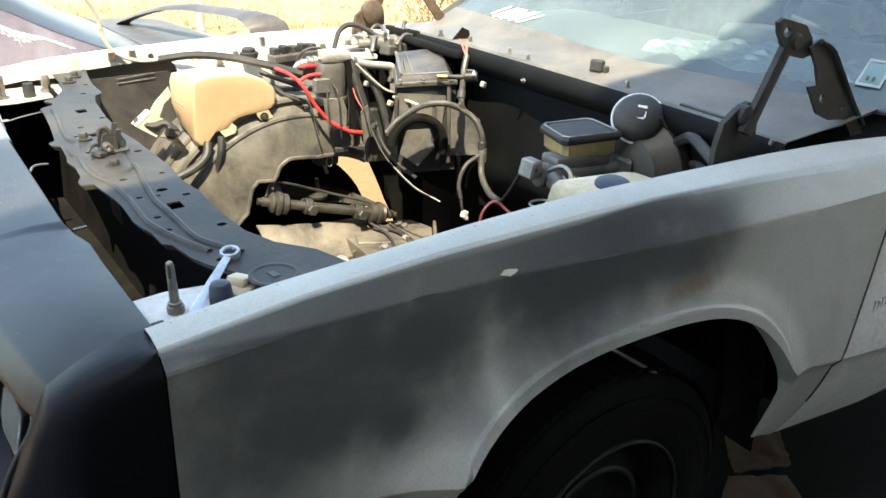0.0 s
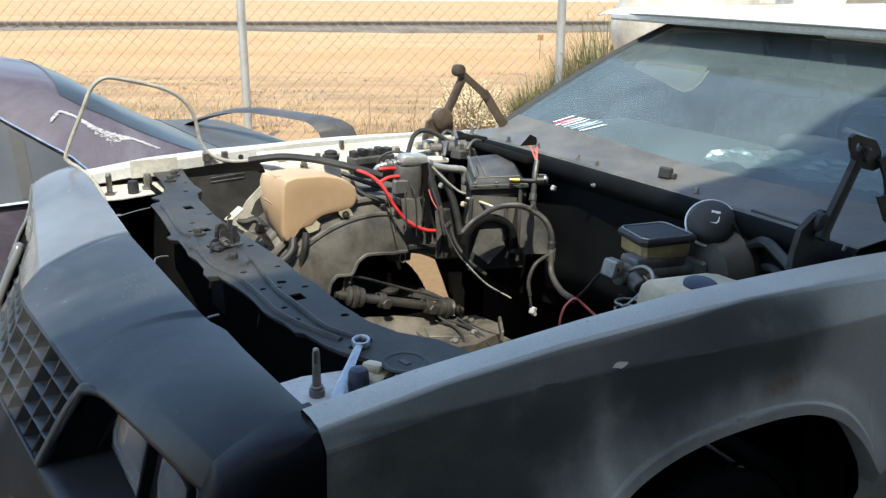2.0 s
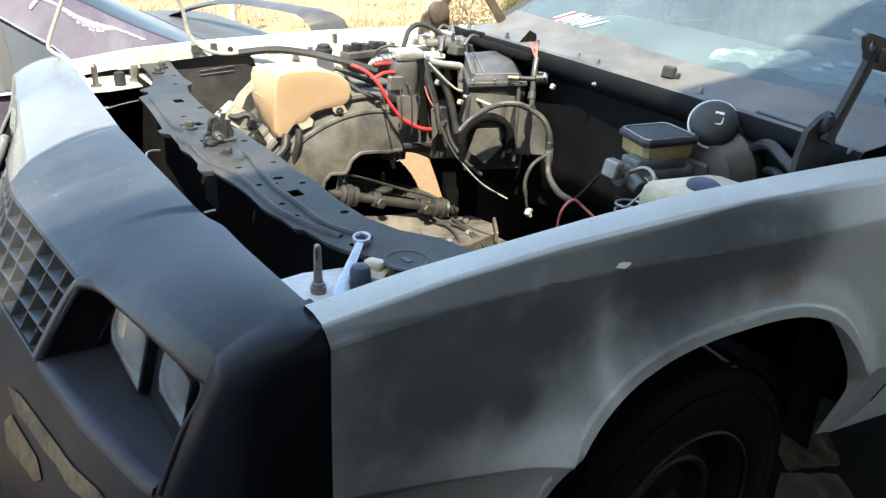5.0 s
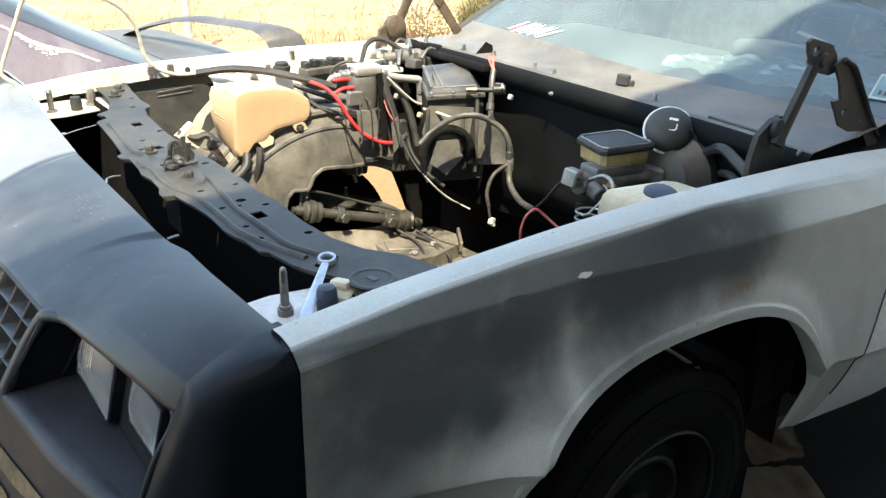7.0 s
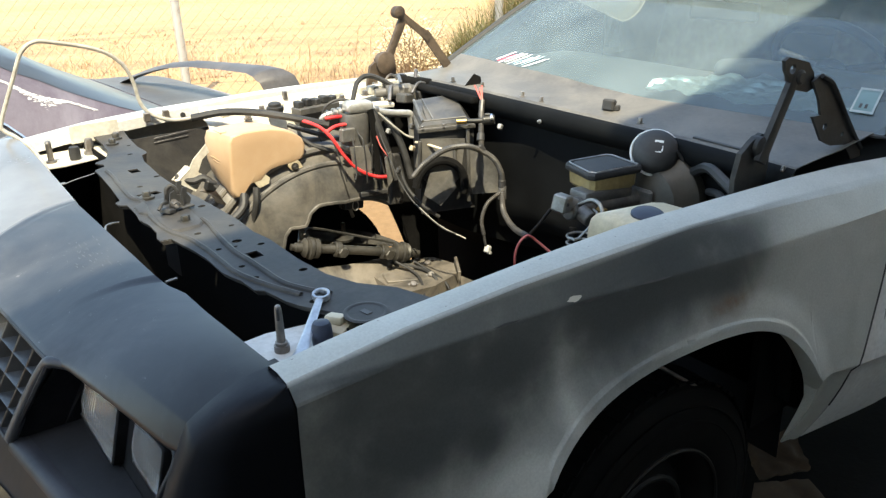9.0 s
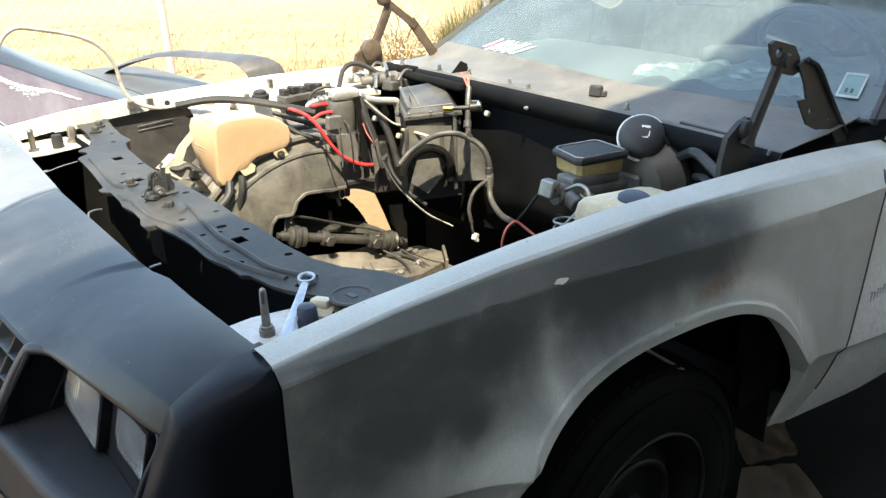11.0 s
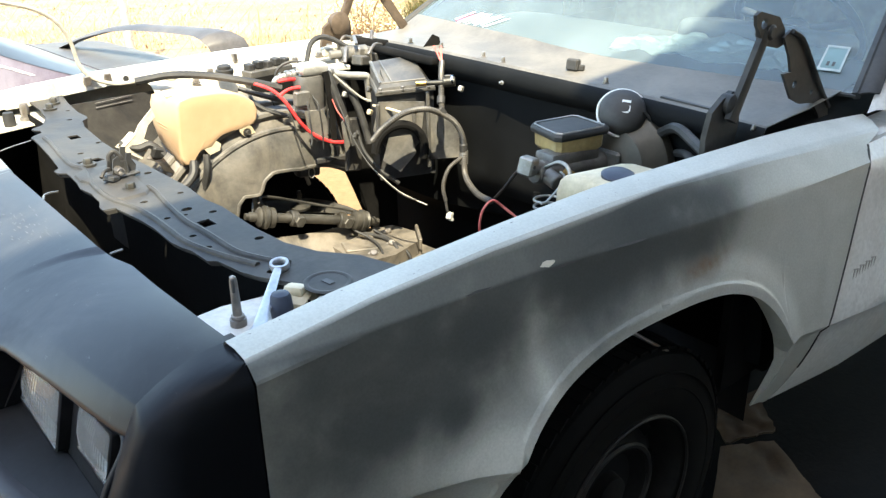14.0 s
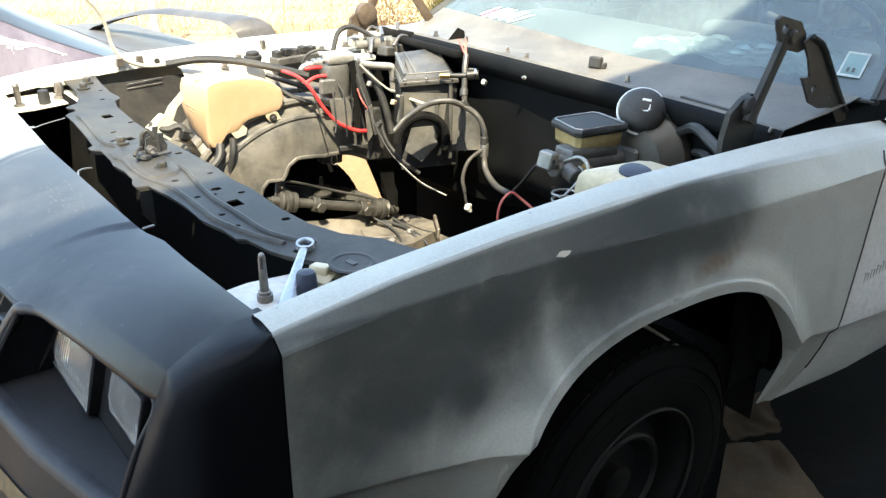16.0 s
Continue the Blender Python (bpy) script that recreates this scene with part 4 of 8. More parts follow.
def arch_liner(m):
    """Dark inner wheel well over the tyre, closed towards the engine."""
    s = Shape()
    rows = []
    for i in range(25):
        a = math.pi * (0.02 + 1.06 * i / 24)
        c, q = math.cos(a), math.sin(a)
        px, pz = 0.70 + 0.43 * math.copysign(abs(c) ** 0.8, c), 0.38 + 0.39 * math.copysign(abs(q) ** 0.8, q)
        rows.append([(px, m * y, pz) for y in (-0.838, -0.79, -0.66, -0.50)])
    s.sheet(rows)
    s.add([r[3] for r in rows], [tuple(range(len(rows)))])
    return s


fender(1).done("fender", fender_mix, coupe, "front fender in white paint clouded with dark primer", 15)
far_fender = fender(-1).done("fender", white_paint, coupe, "chalky white front fender", 28)
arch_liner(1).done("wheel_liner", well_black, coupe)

strut = Shape()
strut.cyl((0.715, -0.79, 0.652), (0.83, -0.80, 0.565), 0.004, n=8)
strut.done("well_stay", steel, coupe, "thin steel stay in the wheel well")
# bare chips, a rub mark and a rust stain on the primed fender
chip = Shape()
for k, (cx, cz, rw, rh) in enumerate(((0.450, 0.886, 0.019, 0.0055),)):
    ring = [(cx + rw * (0.8 + 0.4 * noise.noise((i * 0.9, k, 2))) * math.cos(i * 0.524), cz + rh * (0.8 + 0.4 * noise.noise((i * 0.7, k, 6))) * math.sin(i * 0.524)) for i in range(12)]
    chip.add([(cx, side_y(cx, cz) - 0.0012, cz)] + [(a, side_y(a, b) - 0.0012, b) for a, b in ring], [(0, i + 1, (i + 1) % 12 + 1) for i in range(12)])
chip.done("paint_chip", cream_paint, coupe, "bare white chip in the primer")
# nicks and dirt specks along the chalky top of the fender
rng = random.Random(31)
nick = Shape()
for k in range(18):
    x = rng.uniform(-0.02, 1.25)
    (ly, lz), (cy, cz) = lip(x), crest(x)
    f = rng.uniform(0.12, 0.9)
    c = Vector((x, ly - 0.003 + (cy + 0.004 - ly + 0.003) * f, (lz + (0.5 * (lz + cz) + 0.003 - lz) * f * 2) if f < 0.5 else (0.5 * (lz + cz) + 0.003 + (cz + 0.001 - 0.5 * (lz + cz) - 0.003) * (f * 2 - 1))))
    r = rng.uniform(0.0006, 0.0014) * (1.6 if k < 3 else 1.0)
    nick.add([c + Vector((r * rng.uniform(0.8, 2.2) * math.cos(a), r * rng.uniform(0.5, 1.1) * math.sin(a), 0.0012)) for a in (0, 1.05, 2.1, 3.14, 4.2, 5.25)], [(0, 1, 2, 3, 4, 5)])
nick.done("paint_nick", primer_nick, coupe, "dark nicks in the chalky white paint", kind="stuff")
for x0, x1, dz, w in ((0.285, 0.335, 0.002, 0.0016), (0.445, 0.515, -0.001, 0.0022), (0.575, 0.66, 0.001, 0.0018)):
    scr = Shape()
    top, low = [], []
    for k in range(9):
        x = x0 + (x1 - x0) * k / 8
        z = shoulder(x)[1] + dz + 0.0012 * noise.noise((x * 60, 3, 1))
        h = w * math.sin(math.pi * (k + 0.4) / 8.8)
        top.append((x, side_y(x, z + h) - 0.0010, z + h))
        low.append((x, side_y(x, z - h) - 0.0010, z - h))
    scr.sheet([top, low])
    scr.done("scratch", ink_dark, coupe, "dark scratch along the fender's shoulder")


# ---- nose ----
def nose_front(y):
    """The front lip over lamps and grille: how far forward, how high. The loose cover sags on its far half."""
    a = abs(y)
    x = lerp(a, (0, 0.03, 0.39, 0.41, 0.58, 0.72, 0.752, 0.775, 0.788, 0.797), (-0.2735, -0.272, -0.239, -0.222, -0.190, -0.168, -0.156, -0.128, -0.085, -0.040))
    z = lerp(y, (-0.797, -0.775, -0.74, -0.60, -0.40, 0.0, 0.20, 0.40, 0.60, 0.74, 0.797), (0.888, 0.856, 0.836, 0.834, 0.838, 0.8435, 0.822, 0.795, 0.810, 0.840, 0.888))
    return x, z


def nose_break(y):
    """The soft ridge where the top turns down to the front lip."""
    ys = (-0.735, -0.58, -0.49, -0.38, -0.28, -0.18, -0.073, 0.05, 0.17, 0.40, 0.573, 0.75)
    return lerp(y, ys, (-0.146, -0.1656, -0.174, -0.186, -0.195, -0.203, -0.212, -0.226, -0.2197, -0.200, -0.178, -0.155)), lerp(y, ys, (0.866, 0.861, 0.860, 0.860, 0.860, 0.860, 0.860, 0.865, 0.868, 0.874, 0.885, 0.895))


def nose_top(y, f):
    """A point of the top from the rear edge (f = 0) over the ridge (f = 0.7) to the front lip (f = 1)."""
    a = abs(y)
    hump = max(0.0, min(1.0, ((0.342 if y < 0 else 0.190) - a) / 0.020)) * max(0.0, 1 - f / 0.66)
    zr = lerp(y, (-0.74, -0.66, -0.50, 0.17, 0.20, 0.30, 0.50, 0.75), (0.902, 0.897, 0.889, 0.889, 0.890, 0.899, 0.915, 0.925)) + 0.007 * hump
    xr = -0.0345 - 0.006 * hump + 0.013 * max(0.0, min(1.0, (-y - 0.36) / 0.05)) * max(0.0, min(1.0, (0.79 + y) / 0.04))
    y += (0.06 * f * math.exp(-((a - 0.335) / 0.13) ** 2) if y < 0 else 0.0) - 0.135 * f * math.exp(-((y - 0.185) / 0.22) ** 2)
    (xb, zb), (xf, zf) = nose_break(y), nose_front(y)
    if f < 0.7:
        k = f / 0.7
        bow = 0.010 * math.sin(math.pi * k)
        return Vector((xr + (xb - xr) * k, y, zr + (zb - zr) * k ** 1.15 + bow))
    k = (f - 0.7) / 0.3
    return Vector((xb + (xf - xb) * k, y, zb + (zf - zb) * (0.75 * k + 0.25 * k * k)))


def nose_edge(k):
    """The edge between the nose's top and its side: back along the top for k up to 1, then down the corner."""
    ks = (0, 0.25, 0.5, 0.75, 1.0, 1.25, 1.6, 2.2)
    return Vector((lerp(k, ks, (-0.0345, -0.080, -0.120, -0.152, -0.172, -0.188, -0.204, -0.215)), lerp(k, ks, (0.799, 0.796, 0.792, 0.787, 0.783, 0.780, 0.777, 0.774)), lerp(k, ks, (0.906, 0.892, 0.873, 0.842, 0.790, 0.71, 0.60, 0.41))))


def bumper_front(y, f):
    """The lower cover from the ledge under the lamps (f = 0) down to the valance (f = 1)."""
    a = abs(y)
    x0 = lerp(a, (0, 0.345, 0.55, 0.72, 0.76), (-0.350, -0.312, -0.285, -0.246, -0.222))
    bulge = 0.07 * math.sin(math.pi * min(1, f * 1.25) * 0.5) * lerp(a, (0, 0.6, 0.76), (1, 0.9, 0.5))
    return Vector((x0 - bulge, y, 0.692 - 0.33 * f))


low = Shape()
low.sheet([[bumper_front(-0.76 + 1.52 * i / 40, j / 10) for j in range(11)] for i in range(41)], 0.004)
low.done("bumper_cover", ledge_floor, coupe, "black lower bumper cover", 30)

TOPS = (0, 0.015, 0.06, 0.15, 0.28, 0.42, 0.55, 0.63, 0.67, 0.70, 0.73, 0.77, 0.85, 0.93, 1.0)
YS = sorted(set([round(-0.735 + 0.735 * i / 32, 4) for i in range(65)] + [s * v for s in (-1, 1) for v in (0.347, 0.342, 0.336, 0.330, 0.322, 0.317)] + [0.165, 0.170, 0.178, 0.185, 0.190, 0.196]))
nose = Shape()
rows = []
for y in YS:
    col = [nose_top(y, 0) + Vector((0.004, 0, -0.035)), nose_top(y, 0) + Vector((0.002, 0, -0.003))]
    col += [nose_top(y, f) for f in TOPS]
    e = col[-1]
    col += [e + Vector((-0.003, 0, -0.005)), e + Vector((-0.001, 0, -0.011)), e + Vector((0.010, 0, -0.016)), e + Vector((0.030, 0, -0.016))]
    rows.append(col)
nose.sheet(rows)
for m in (1, -1):
    # the rounded corner beside the lamps and the side back to the fender
    stations = [(Vector([abs(c) if i == 1 else c for i, c in enumerate(nose_top(-m * 0.735, f))]), f) for f in TOPS]
    for k in range(1, 13):
        z = 0.836 - 0.426 * k / 12
        x = lerp(z, (0.41, 0.60, 0.69, 0.832, 0.836), (-0.300, -0.285, -0.240, -0.168, -0.163))
        stations.append((Vector((x, 0.735 + 0.01 * min(1.0, k / 4), z)), 1.0 + 1.2 * k / 12))
    rows = []
    for p0, k in stations:
        p1 = nose_edge(k) + Vector((0, 0, 0.022 * max(0.0, 1 - k ** 3) if m < 0 else 0.0))
        q = Vector((seam(p1.z) - 0.0008, abs(side_y(-0.03, min(p1.z, 0.90))) - 0.001, p1.z))
        if k < 0.02:
            q = p1 + Vector((0, 0.0005, -0.002))
        bend = Vector((min(p0.x, p1.x) * 0.6 + max(p0.x, p1.x) * 0.4 - 0.010 * min(1.0, k * 2), p0.y * 0.25 + p1.y * 0.75, p0.z if k <= 1 else (p0.z + p1.z) / 2 + 0.02))
        line = [p0 * (1 - u) ** 2 + bend * 2 * u * (1 - u) + p1 * u * u for u in (0, 0.2, 0.4, 0.6)]
        out = Vector((0, 0.010 * min(1.0, k), 0))
        back = [p1.lerp(q, u) + out * (4 * u * (1 - u)) for u in (0.36, 0.55, 0.78, 1.0)] + [q + Vector((0.003, -0.03, 0))]
        turn = [line[-1] * (1 - u) ** 2 + p1 * 2 * u * (1 - u) + back[0] * u * u for u in (0.2, 0.4, 0.6, 0.8)]
        rows.append([(p.x, -m * p.y, p.z) for p in line + turn + back])
    nose.sheet(rows)
nose_panel = nose.done("nose_panel", nose_black, coupe, "dusty black nose panel, dull and faded", 50)

# pale scuffs rubbed into the top of the nose
rng = random.Random(12)
scuff = Shape()
for k in range(48):
    y, f = rng.gauss(-0.15, 0.05), rng.gauss(0.23, 0.08)
    if not 0.05 < f < 0.66:
        continue
    dy, w = rng.uniform(0.002, 0.010) * (1 if rng.random() < 0.7 else 1.8), rng.uniform(0.002, 0.006)
    lift = Vector((0, 0, 0.0008))
    scuff.add([nose_top(y - dy, f) + lift, nose_top(y, f - w) + lift, nose_top(y + dy, f + rng.uniform(-0.01, 0.01)) + lift, nose_top(y, f + w) + lift], [(0, 1, 2, 3)])
scuff.done("scuff_marks", scuff_grey, nose_panel, "pale scuffs on the nose", kind="stuff")

for m in (1, -1):
    # lamp recess: back, floor, slanted cheek beside the grille, outer cheek
    rec = Shape()

    def back_x(z):
        return -0.158 - 0.28 * (0.82 - z)

    def floor_front(y):
        a = abs(y)
        return bumper_front(y, 0) + Vector((0, 0, 0.002))
    ya, yb = 0.345, 0.735
    rec.sheet([[(back_x(z), -m * (ya + (yb - ya) * i / 8), z) for z in (0.845, 0.80, 0.76, 0.698)] for i in range(9)])
    rec.sheet([[Vector((back_x(0.698), -m * (ya + (yb - ya) * i / 12), 0.698)).lerp(floor_front(-m * (ya + (yb - ya) * i / 12)), k / 5) for k in range(6)] for i in range(13)])
    top_in, top_out = Vector((back_x(0.84), -m * 0.375, 0.84)), Vector((-0.226, -m * 0.405, 0.834))
    bot_in, bot_out = Vector((back_x(0.698), -m * 0.365, 0.698)), Vector((-0.314, -m * 0.350, 0.694))
    rec.sheet([[top_in.lerp(top_out, k / 4), bot_in.lerp(bot_out, k / 4)] for k in range(5)])
    rec.sheet([[Vector((back_x(0.84), -m * 0.735, 0.84)).lerp(Vector((-0.165, -m * 0.738, 0.832)), k / 3), Vector((back_x(0.698), -m * 0.735, 0.698)).lerp(Vector((-0.240, -m * 0.745, 0.69)), k / 3)] for k in range(4)])
    rec.done("lamp_recess", recess_black, coupe, "matt black recess round the headlights", 30)
    rim = Shape()
    edge = [Vector((-0.310, -m * 0.349, 0.700)), Vector((-0.270, -m * 0.366, 0.775)), Vector((-0.243, -m * 0.384, 0.822)), Vector((-0.234, -m * 0.398, 0.832))]
    edge += [Vector((nose_front(-m * y)[0] + 0.006, -m * y, nose_front(-m * y)[1] - 0.010)) for y in (0.43, 0.48, 0.53, 0.58, 0.63, 0.68, 0.715)]
    edge += [Vector((-0.170, -m * 0.738, 0.815)), Vector((-0.200, -m * 0.740, 0.77)), Vector((-0.236, -m * 0.745, 0.695))]
    rim.tube(edge, 0.006, 10, 5, rad=lambda i: 0.010 if i < 14 else 0.010 - 0.005 * min(1.0, (i - 14) / 6))
    rim.done("recess_rim", nose_black, coupe, "rounded black rim of the headlight recess", 60)
    led = Shape()
    led.sheet([[Vector((back_x(0.698), -m * (ya + (yb - ya) * i / 12), 0.702)).lerp(floor_front(-m * (ya + (yb - ya) * i / 12)) + Vector((0, 0, 0.003)), k / 5) for k in range(6)] for i in range(13)])
    led.done("lamp_ledge", ledge_floor, coupe, "black ledge below the headlights", 30)

    # the lip takes a paler black than the ledge, painting sky light on it
    lipb = Shape()
    lipb.sheet([[floor_front(-m * y) + Vector((0.026, 0, 0.004)), floor_front(-m * y) + Vector((0.014, 0, 0.0065)), floor_front(-m * y) + Vector((0.004, 0, 0.006)), floor_front(-m * y) + Vector((-0.003, 0, 0.001)), floor_front(-m * y) + Vector((-0.006, 0, -0.010))] for y in [0.352 + 0.38 * i / 14 for i in range(15)]])
    lipb.done("ledge_lip", ledge_black, coupe, "rounded front edge of the ledge", 60)

    # two square sealed lamps
    for cy, half in ((-0.447, 0.086), (-0.660, 0.052)):
        cz, hh = (0.752 if half > 0.07 else 0.788), (0.047 if half > 0.07 else 0.036)
        n = Vector((-1, 0, 0.27)).normalized()
        up = Vector((0, 0, 1)) - n * n.z
        up.normalize()
        yy = Vector((0, m, 0))
        c = Vector((back_x(cz) - 0.014, m * cy, cz))

        def at(u, v, w):
            return c + yy * u + up * v + n * w

        def loop(k, w, nn=32):
            out = []
            for i in range(nn):
                a = 2 * math.pi * i / nn
                cu, sv = math.cos(a), math.sin(a)
                out.append(at(half * k * math.copysign(abs(cu) ** 0.14, cu), hh * k * math.copysign(abs(sv) ** 0.14, sv), w))
            return out
        lamp = Shape()
        lamp.rings([loop(1.04, -0.02), loop(1.04, 0.002), loop(1.0, 0.004), loop(0.965, 0.001)], True, False)
        lamp_ob = lamp.done("headlight", recess_black, coupe, "square sealed headlight with fluted lens")
        refl = Shape()
        refl.rings([loop(0.96, 0.000), loop(0.8, -0.012), loop(0.5, -0.030), loop(0.2, -0.040), loop(0.02, -0.042)], True, False)
        refl.done("reflector", chrome, lamp_ob, angle=60)
        lens = Shape()
        cols = 34
        grid = []
        for i in range(cols + 1):
            u = -half * 0.96 + 2 * half * 0.96 * i / cols
            rib = 0.0034 if i % 2 else 0.0
            grid.append([at(u, v * hh * 0.95, 0.003 + rib * (1 if v > -0.8 else 0) + 0.006 * (1 - (u / half) ** 2) * (1 - v * v)) for v in (-1, -0.82, -0.4, 0, 0.4, 0.8, 1)])
        lens.sheet(grid)
        ob = lens.done("lens", lamp_glass, lamp_ob, angle=10)
        ob.visible_shadow = False


# egg-crate grille
def grille_at(y, f, depth=0.0):
    half_w, c = 0.398 - 0.048 * f, 1 - abs(y)
    x, z = -0.2385 - 0.035 * c, (0.835 + 0.0055 * c if y < 0 else 0.790 + 0.0505 * c)
    xb, zb = -0.312 - 0.0335 * c, 0.693
    return Vector((x + (xb - x) * f + depth * 0.88, y * half_w, z + (zb - z) * f - depth * 0.45))


grille = Shape()
grille.sheet([[grille_at(-1 + i / 8, j / 3, 0.070) for j in range(4)] for i in range(17)])
grille_ob = grille.done("grille", recess_black, coupe, "black egg-crate grille")
NY, NF = 12, 4
for i in range(NY):
    for j in range(NF):
        y0, y1, f0, f1 = -1 + 2 * i / NY, -1 + 2 * (i + 1) / NY, j / NF, (j + 1) / NF
        outer = [grille_at(y0, f0), grille_at(y1, f0), grille_at(y1, f1), grille_at(y0, f1)]
        ym, fm = (y0 + y1) / 2, (f0 + f1) / 2
        inner = [grille_at(ym + (a - ym) * 0.93, fm + (b - fm) * 0.92, 0.0015) for a, b in ((y0, f0), (y1, f0), (y1, f1), (y0, f1))]
        deep = [grille_at(ym + (a - ym) * 0.10, fm + (b - fm) * 0.08 - (f1 - f0) * 0.30, 0.044) for a, b in ((y0, f0), (y1, f0), (y1, f1), (y0, f1))]
        cell = Shape()
        cell.rings([outer, inner, deep], True, False)
        cell.add(deep, [(0, 1, 2, 3)])
        cell.done("grille_cell", grille_black, grille_ob, angle=10)
frame_s = Shape()
loop_pts = [grille_at(-1 + i / 8, 0) for i in range(17)] + [grille_at(1, j / 4) for j in range(1, 5)] + [grille_at(1 - i / 8, 1) for i in range(1, 17)] + [grille_at(-1, 1 - j / 4) for j in range(1, 4)]
frame_s.tube(loop_pts + [loop_pts[0]], 0.004, 6, smooth=False)
frame_s.done("surround", ledge_black, grille_ob)
gold = Shape()
for k, (yc, f) in enumerate(((0.06, 0.24), (-0.03, 0.30))):
    pts = [bumper_front(yc + 0.035 * math.cos(a) * (0.7 + 1.1 * noise.noise((math.cos(a) * 1.3, math.sin(a) * 1.3, k))), f + 0.035 * math.sin(a) * (0.7 + noise.noise((math.cos(a), math.sin(a) * 2, k + 5)))) + Vector((-0.004, 0, 0.003)) for a in (i * 0.63 for i in range(10))]
    gold.add(pts, [tuple(range(10))])
gold.done("emblem", gold_print, coupe, "peeling gold emblem shape on the bumper")
# worn gold stripe along the bumper and a rubbed patch under it
for name, ya, yb, top, bottom, label in (("stripe", -0.68, -0.26, (0.172, 0.215), (0.258, 0.30), "worn gold stripe along the bumper"), ("rubbed_patch", -0.46, -0.27, (0.36, 0.345), (0.47, 0.53), "rubbed pale patch on the bumper")):
    st = Shape()
    rows = []
    for i in range(41):
        f = i / 40
        y = ya + (yb - ya) * f
        taper = min(1.0, 7 * f, 7 * (1 - f))
        hi, lo = top[0] + (top[1] - top[0]) * f + 0.014 * noise.noise((y * 14, 2, 5)), bottom[0] + (bottom[1] - bottom[0]) * f + 0.016 * noise.noise((y * 17, 8, 1))
        mid = (hi + lo) / 2
        rows.append([bumper_front(y, mid + (hi - mid) * taper * (1 - k / 2)) + Vector((-0.0025, 0, 0.0012)) for k in range(5)])
    st.sheet(rows)
    st.done(name, stripe_gold, coupe, label, 60)


# ---- windscreen, cowl, roof ----
def screen_at(v, f):
    """v across from -1 (driver) to 1, f from the base (0) to the roof (1)."""
    half = 0.765 - 0.145 * f
    x = 1.375 + 0.685 * f + (0.09 * v * v - 0.06 * v) * (1 - 0.6 * f)
    return Vector((x, v * half, 0.953 + 0.335 * f + 0.018 * math.sin(math.pi * f) - 0.012 * v * v * (1 - f)))


screen = Shape()
screen.sheet([[screen_at(-1 + i / 10, j / 10) for j in range(11)] for i in range(21)])
screen_ob = screen.done("windscreen", windscreen_glass, coupe, "dusty windscreen reflecting the sky", 60)
screen_ob.visible_shadow = False
seal = Shape()
edge = [screen_at(-1 + i / 10, 0) for i in range(21)] + [screen_at(1, j / 8) for j in range(1, 9)] + [screen_at(1 - i / 10, 1) for i in range(1, 21)] + [screen_at(-1, 1 - j / 8) for j in range(1, 8)]
seal.tube(edge[20:] + [edge[0]], 0.012, 6, smooth=False)
seal.tube(edge[:21], 0.005, 6, smooth=False)
seal.done("seal", seal_rubber, screen_ob, "black rubber screen seal")
for m in (-1, 1):
    s = Shape()
    rows = []
    for j in range(11):
        f = -0.06 + 1.06 * j / 10
        p = screen_at(m, max(0, f)) + (screen_at(m, 0.1) - screen_at(m, 0)) * min(0, f) * 10
        rows.append([p + Vector((0.020, m * 0.030, -0.006)), p + Vector((0.04, m * 0.040, 0.0)), p + Vector((0.075, m * 0.052, -0.004)), p + Vector((0.115, m * 0.056, -0.014)), p + Vector((0.12, m * 0.03, -0.03))])
    s.sheet(rows)
    s.done("windscreen_pillar", white_paint, coupe, angle=60)
    s = Shape()
    s.sheet([[screen_at(m, j / 10) + Vector((0.0, m * 0.004, 0.004)), screen_at(m, j / 10) + Vector((0.012, m * 0.022, 0.008)), screen_at(m, j / 10) + Vector((0.034, m * 0.036, 0.004))] for j in range(11)], 0.004)
    s.done("pillar_trim", rubber, coupe, "black pillar trim")
s = Shape()
s.sheet([[Vector((2.05 + 1.3 * i / 12 + 0.02 * (v * v), v * 0.625, 1.288 + 0.028 * math.sin(math.pi * (0.15 + 0.75 * i / 12)) - 0.03 * abs(v) ** 3)) for v in (-1, -0.8, -0.5, -0.2, 0, 0.2, 0.5, 0.8, 1)] for i in range(13)], 0.02)
s.done("roof", white_paint, coupe)

cowl = Shape()
rows = []
for i in range(33):
    y = -0.735 + 1.47 * i / 32
    c = 0.055 * (y / 0.735) ** 2
    drop = 0.018 * (abs(y) / 0.735) ** 3
    rows.append([(1.182 + c * 0.3, y, 0.915), (1.180 + c * 0.3, y, 0.934 - drop), (1.188 + c * 0.3, y, 0.943 - drop), (1.205 + c * 0.4, y, 0.944 - drop), (1.27 + c * 0.6, y, 0.948 - drop), (1.33 + c * 0.8, y, 0.950 - drop), screen_at(y / 0.765, 0.0) + Vector((0, 0, 0.006)), screen_at(y / 0.765, lerp(y / 0.765, (-0.25, -0.1, 0.04, 0.2, 0.48, 0.74, 1.0), (0.0, 0.01, 0.02, 0.037, 0.05, 0.06, 0.065))) + Vector((-0.001, 0, 0.005))])
cowl.sheet(rows, 0.002)
cowl_ob = cowl.done("cowl_panel", cowl_paint, coupe, "dusty brown-black cowl panel under the windscreen")
ridge = Shape()
rows = []
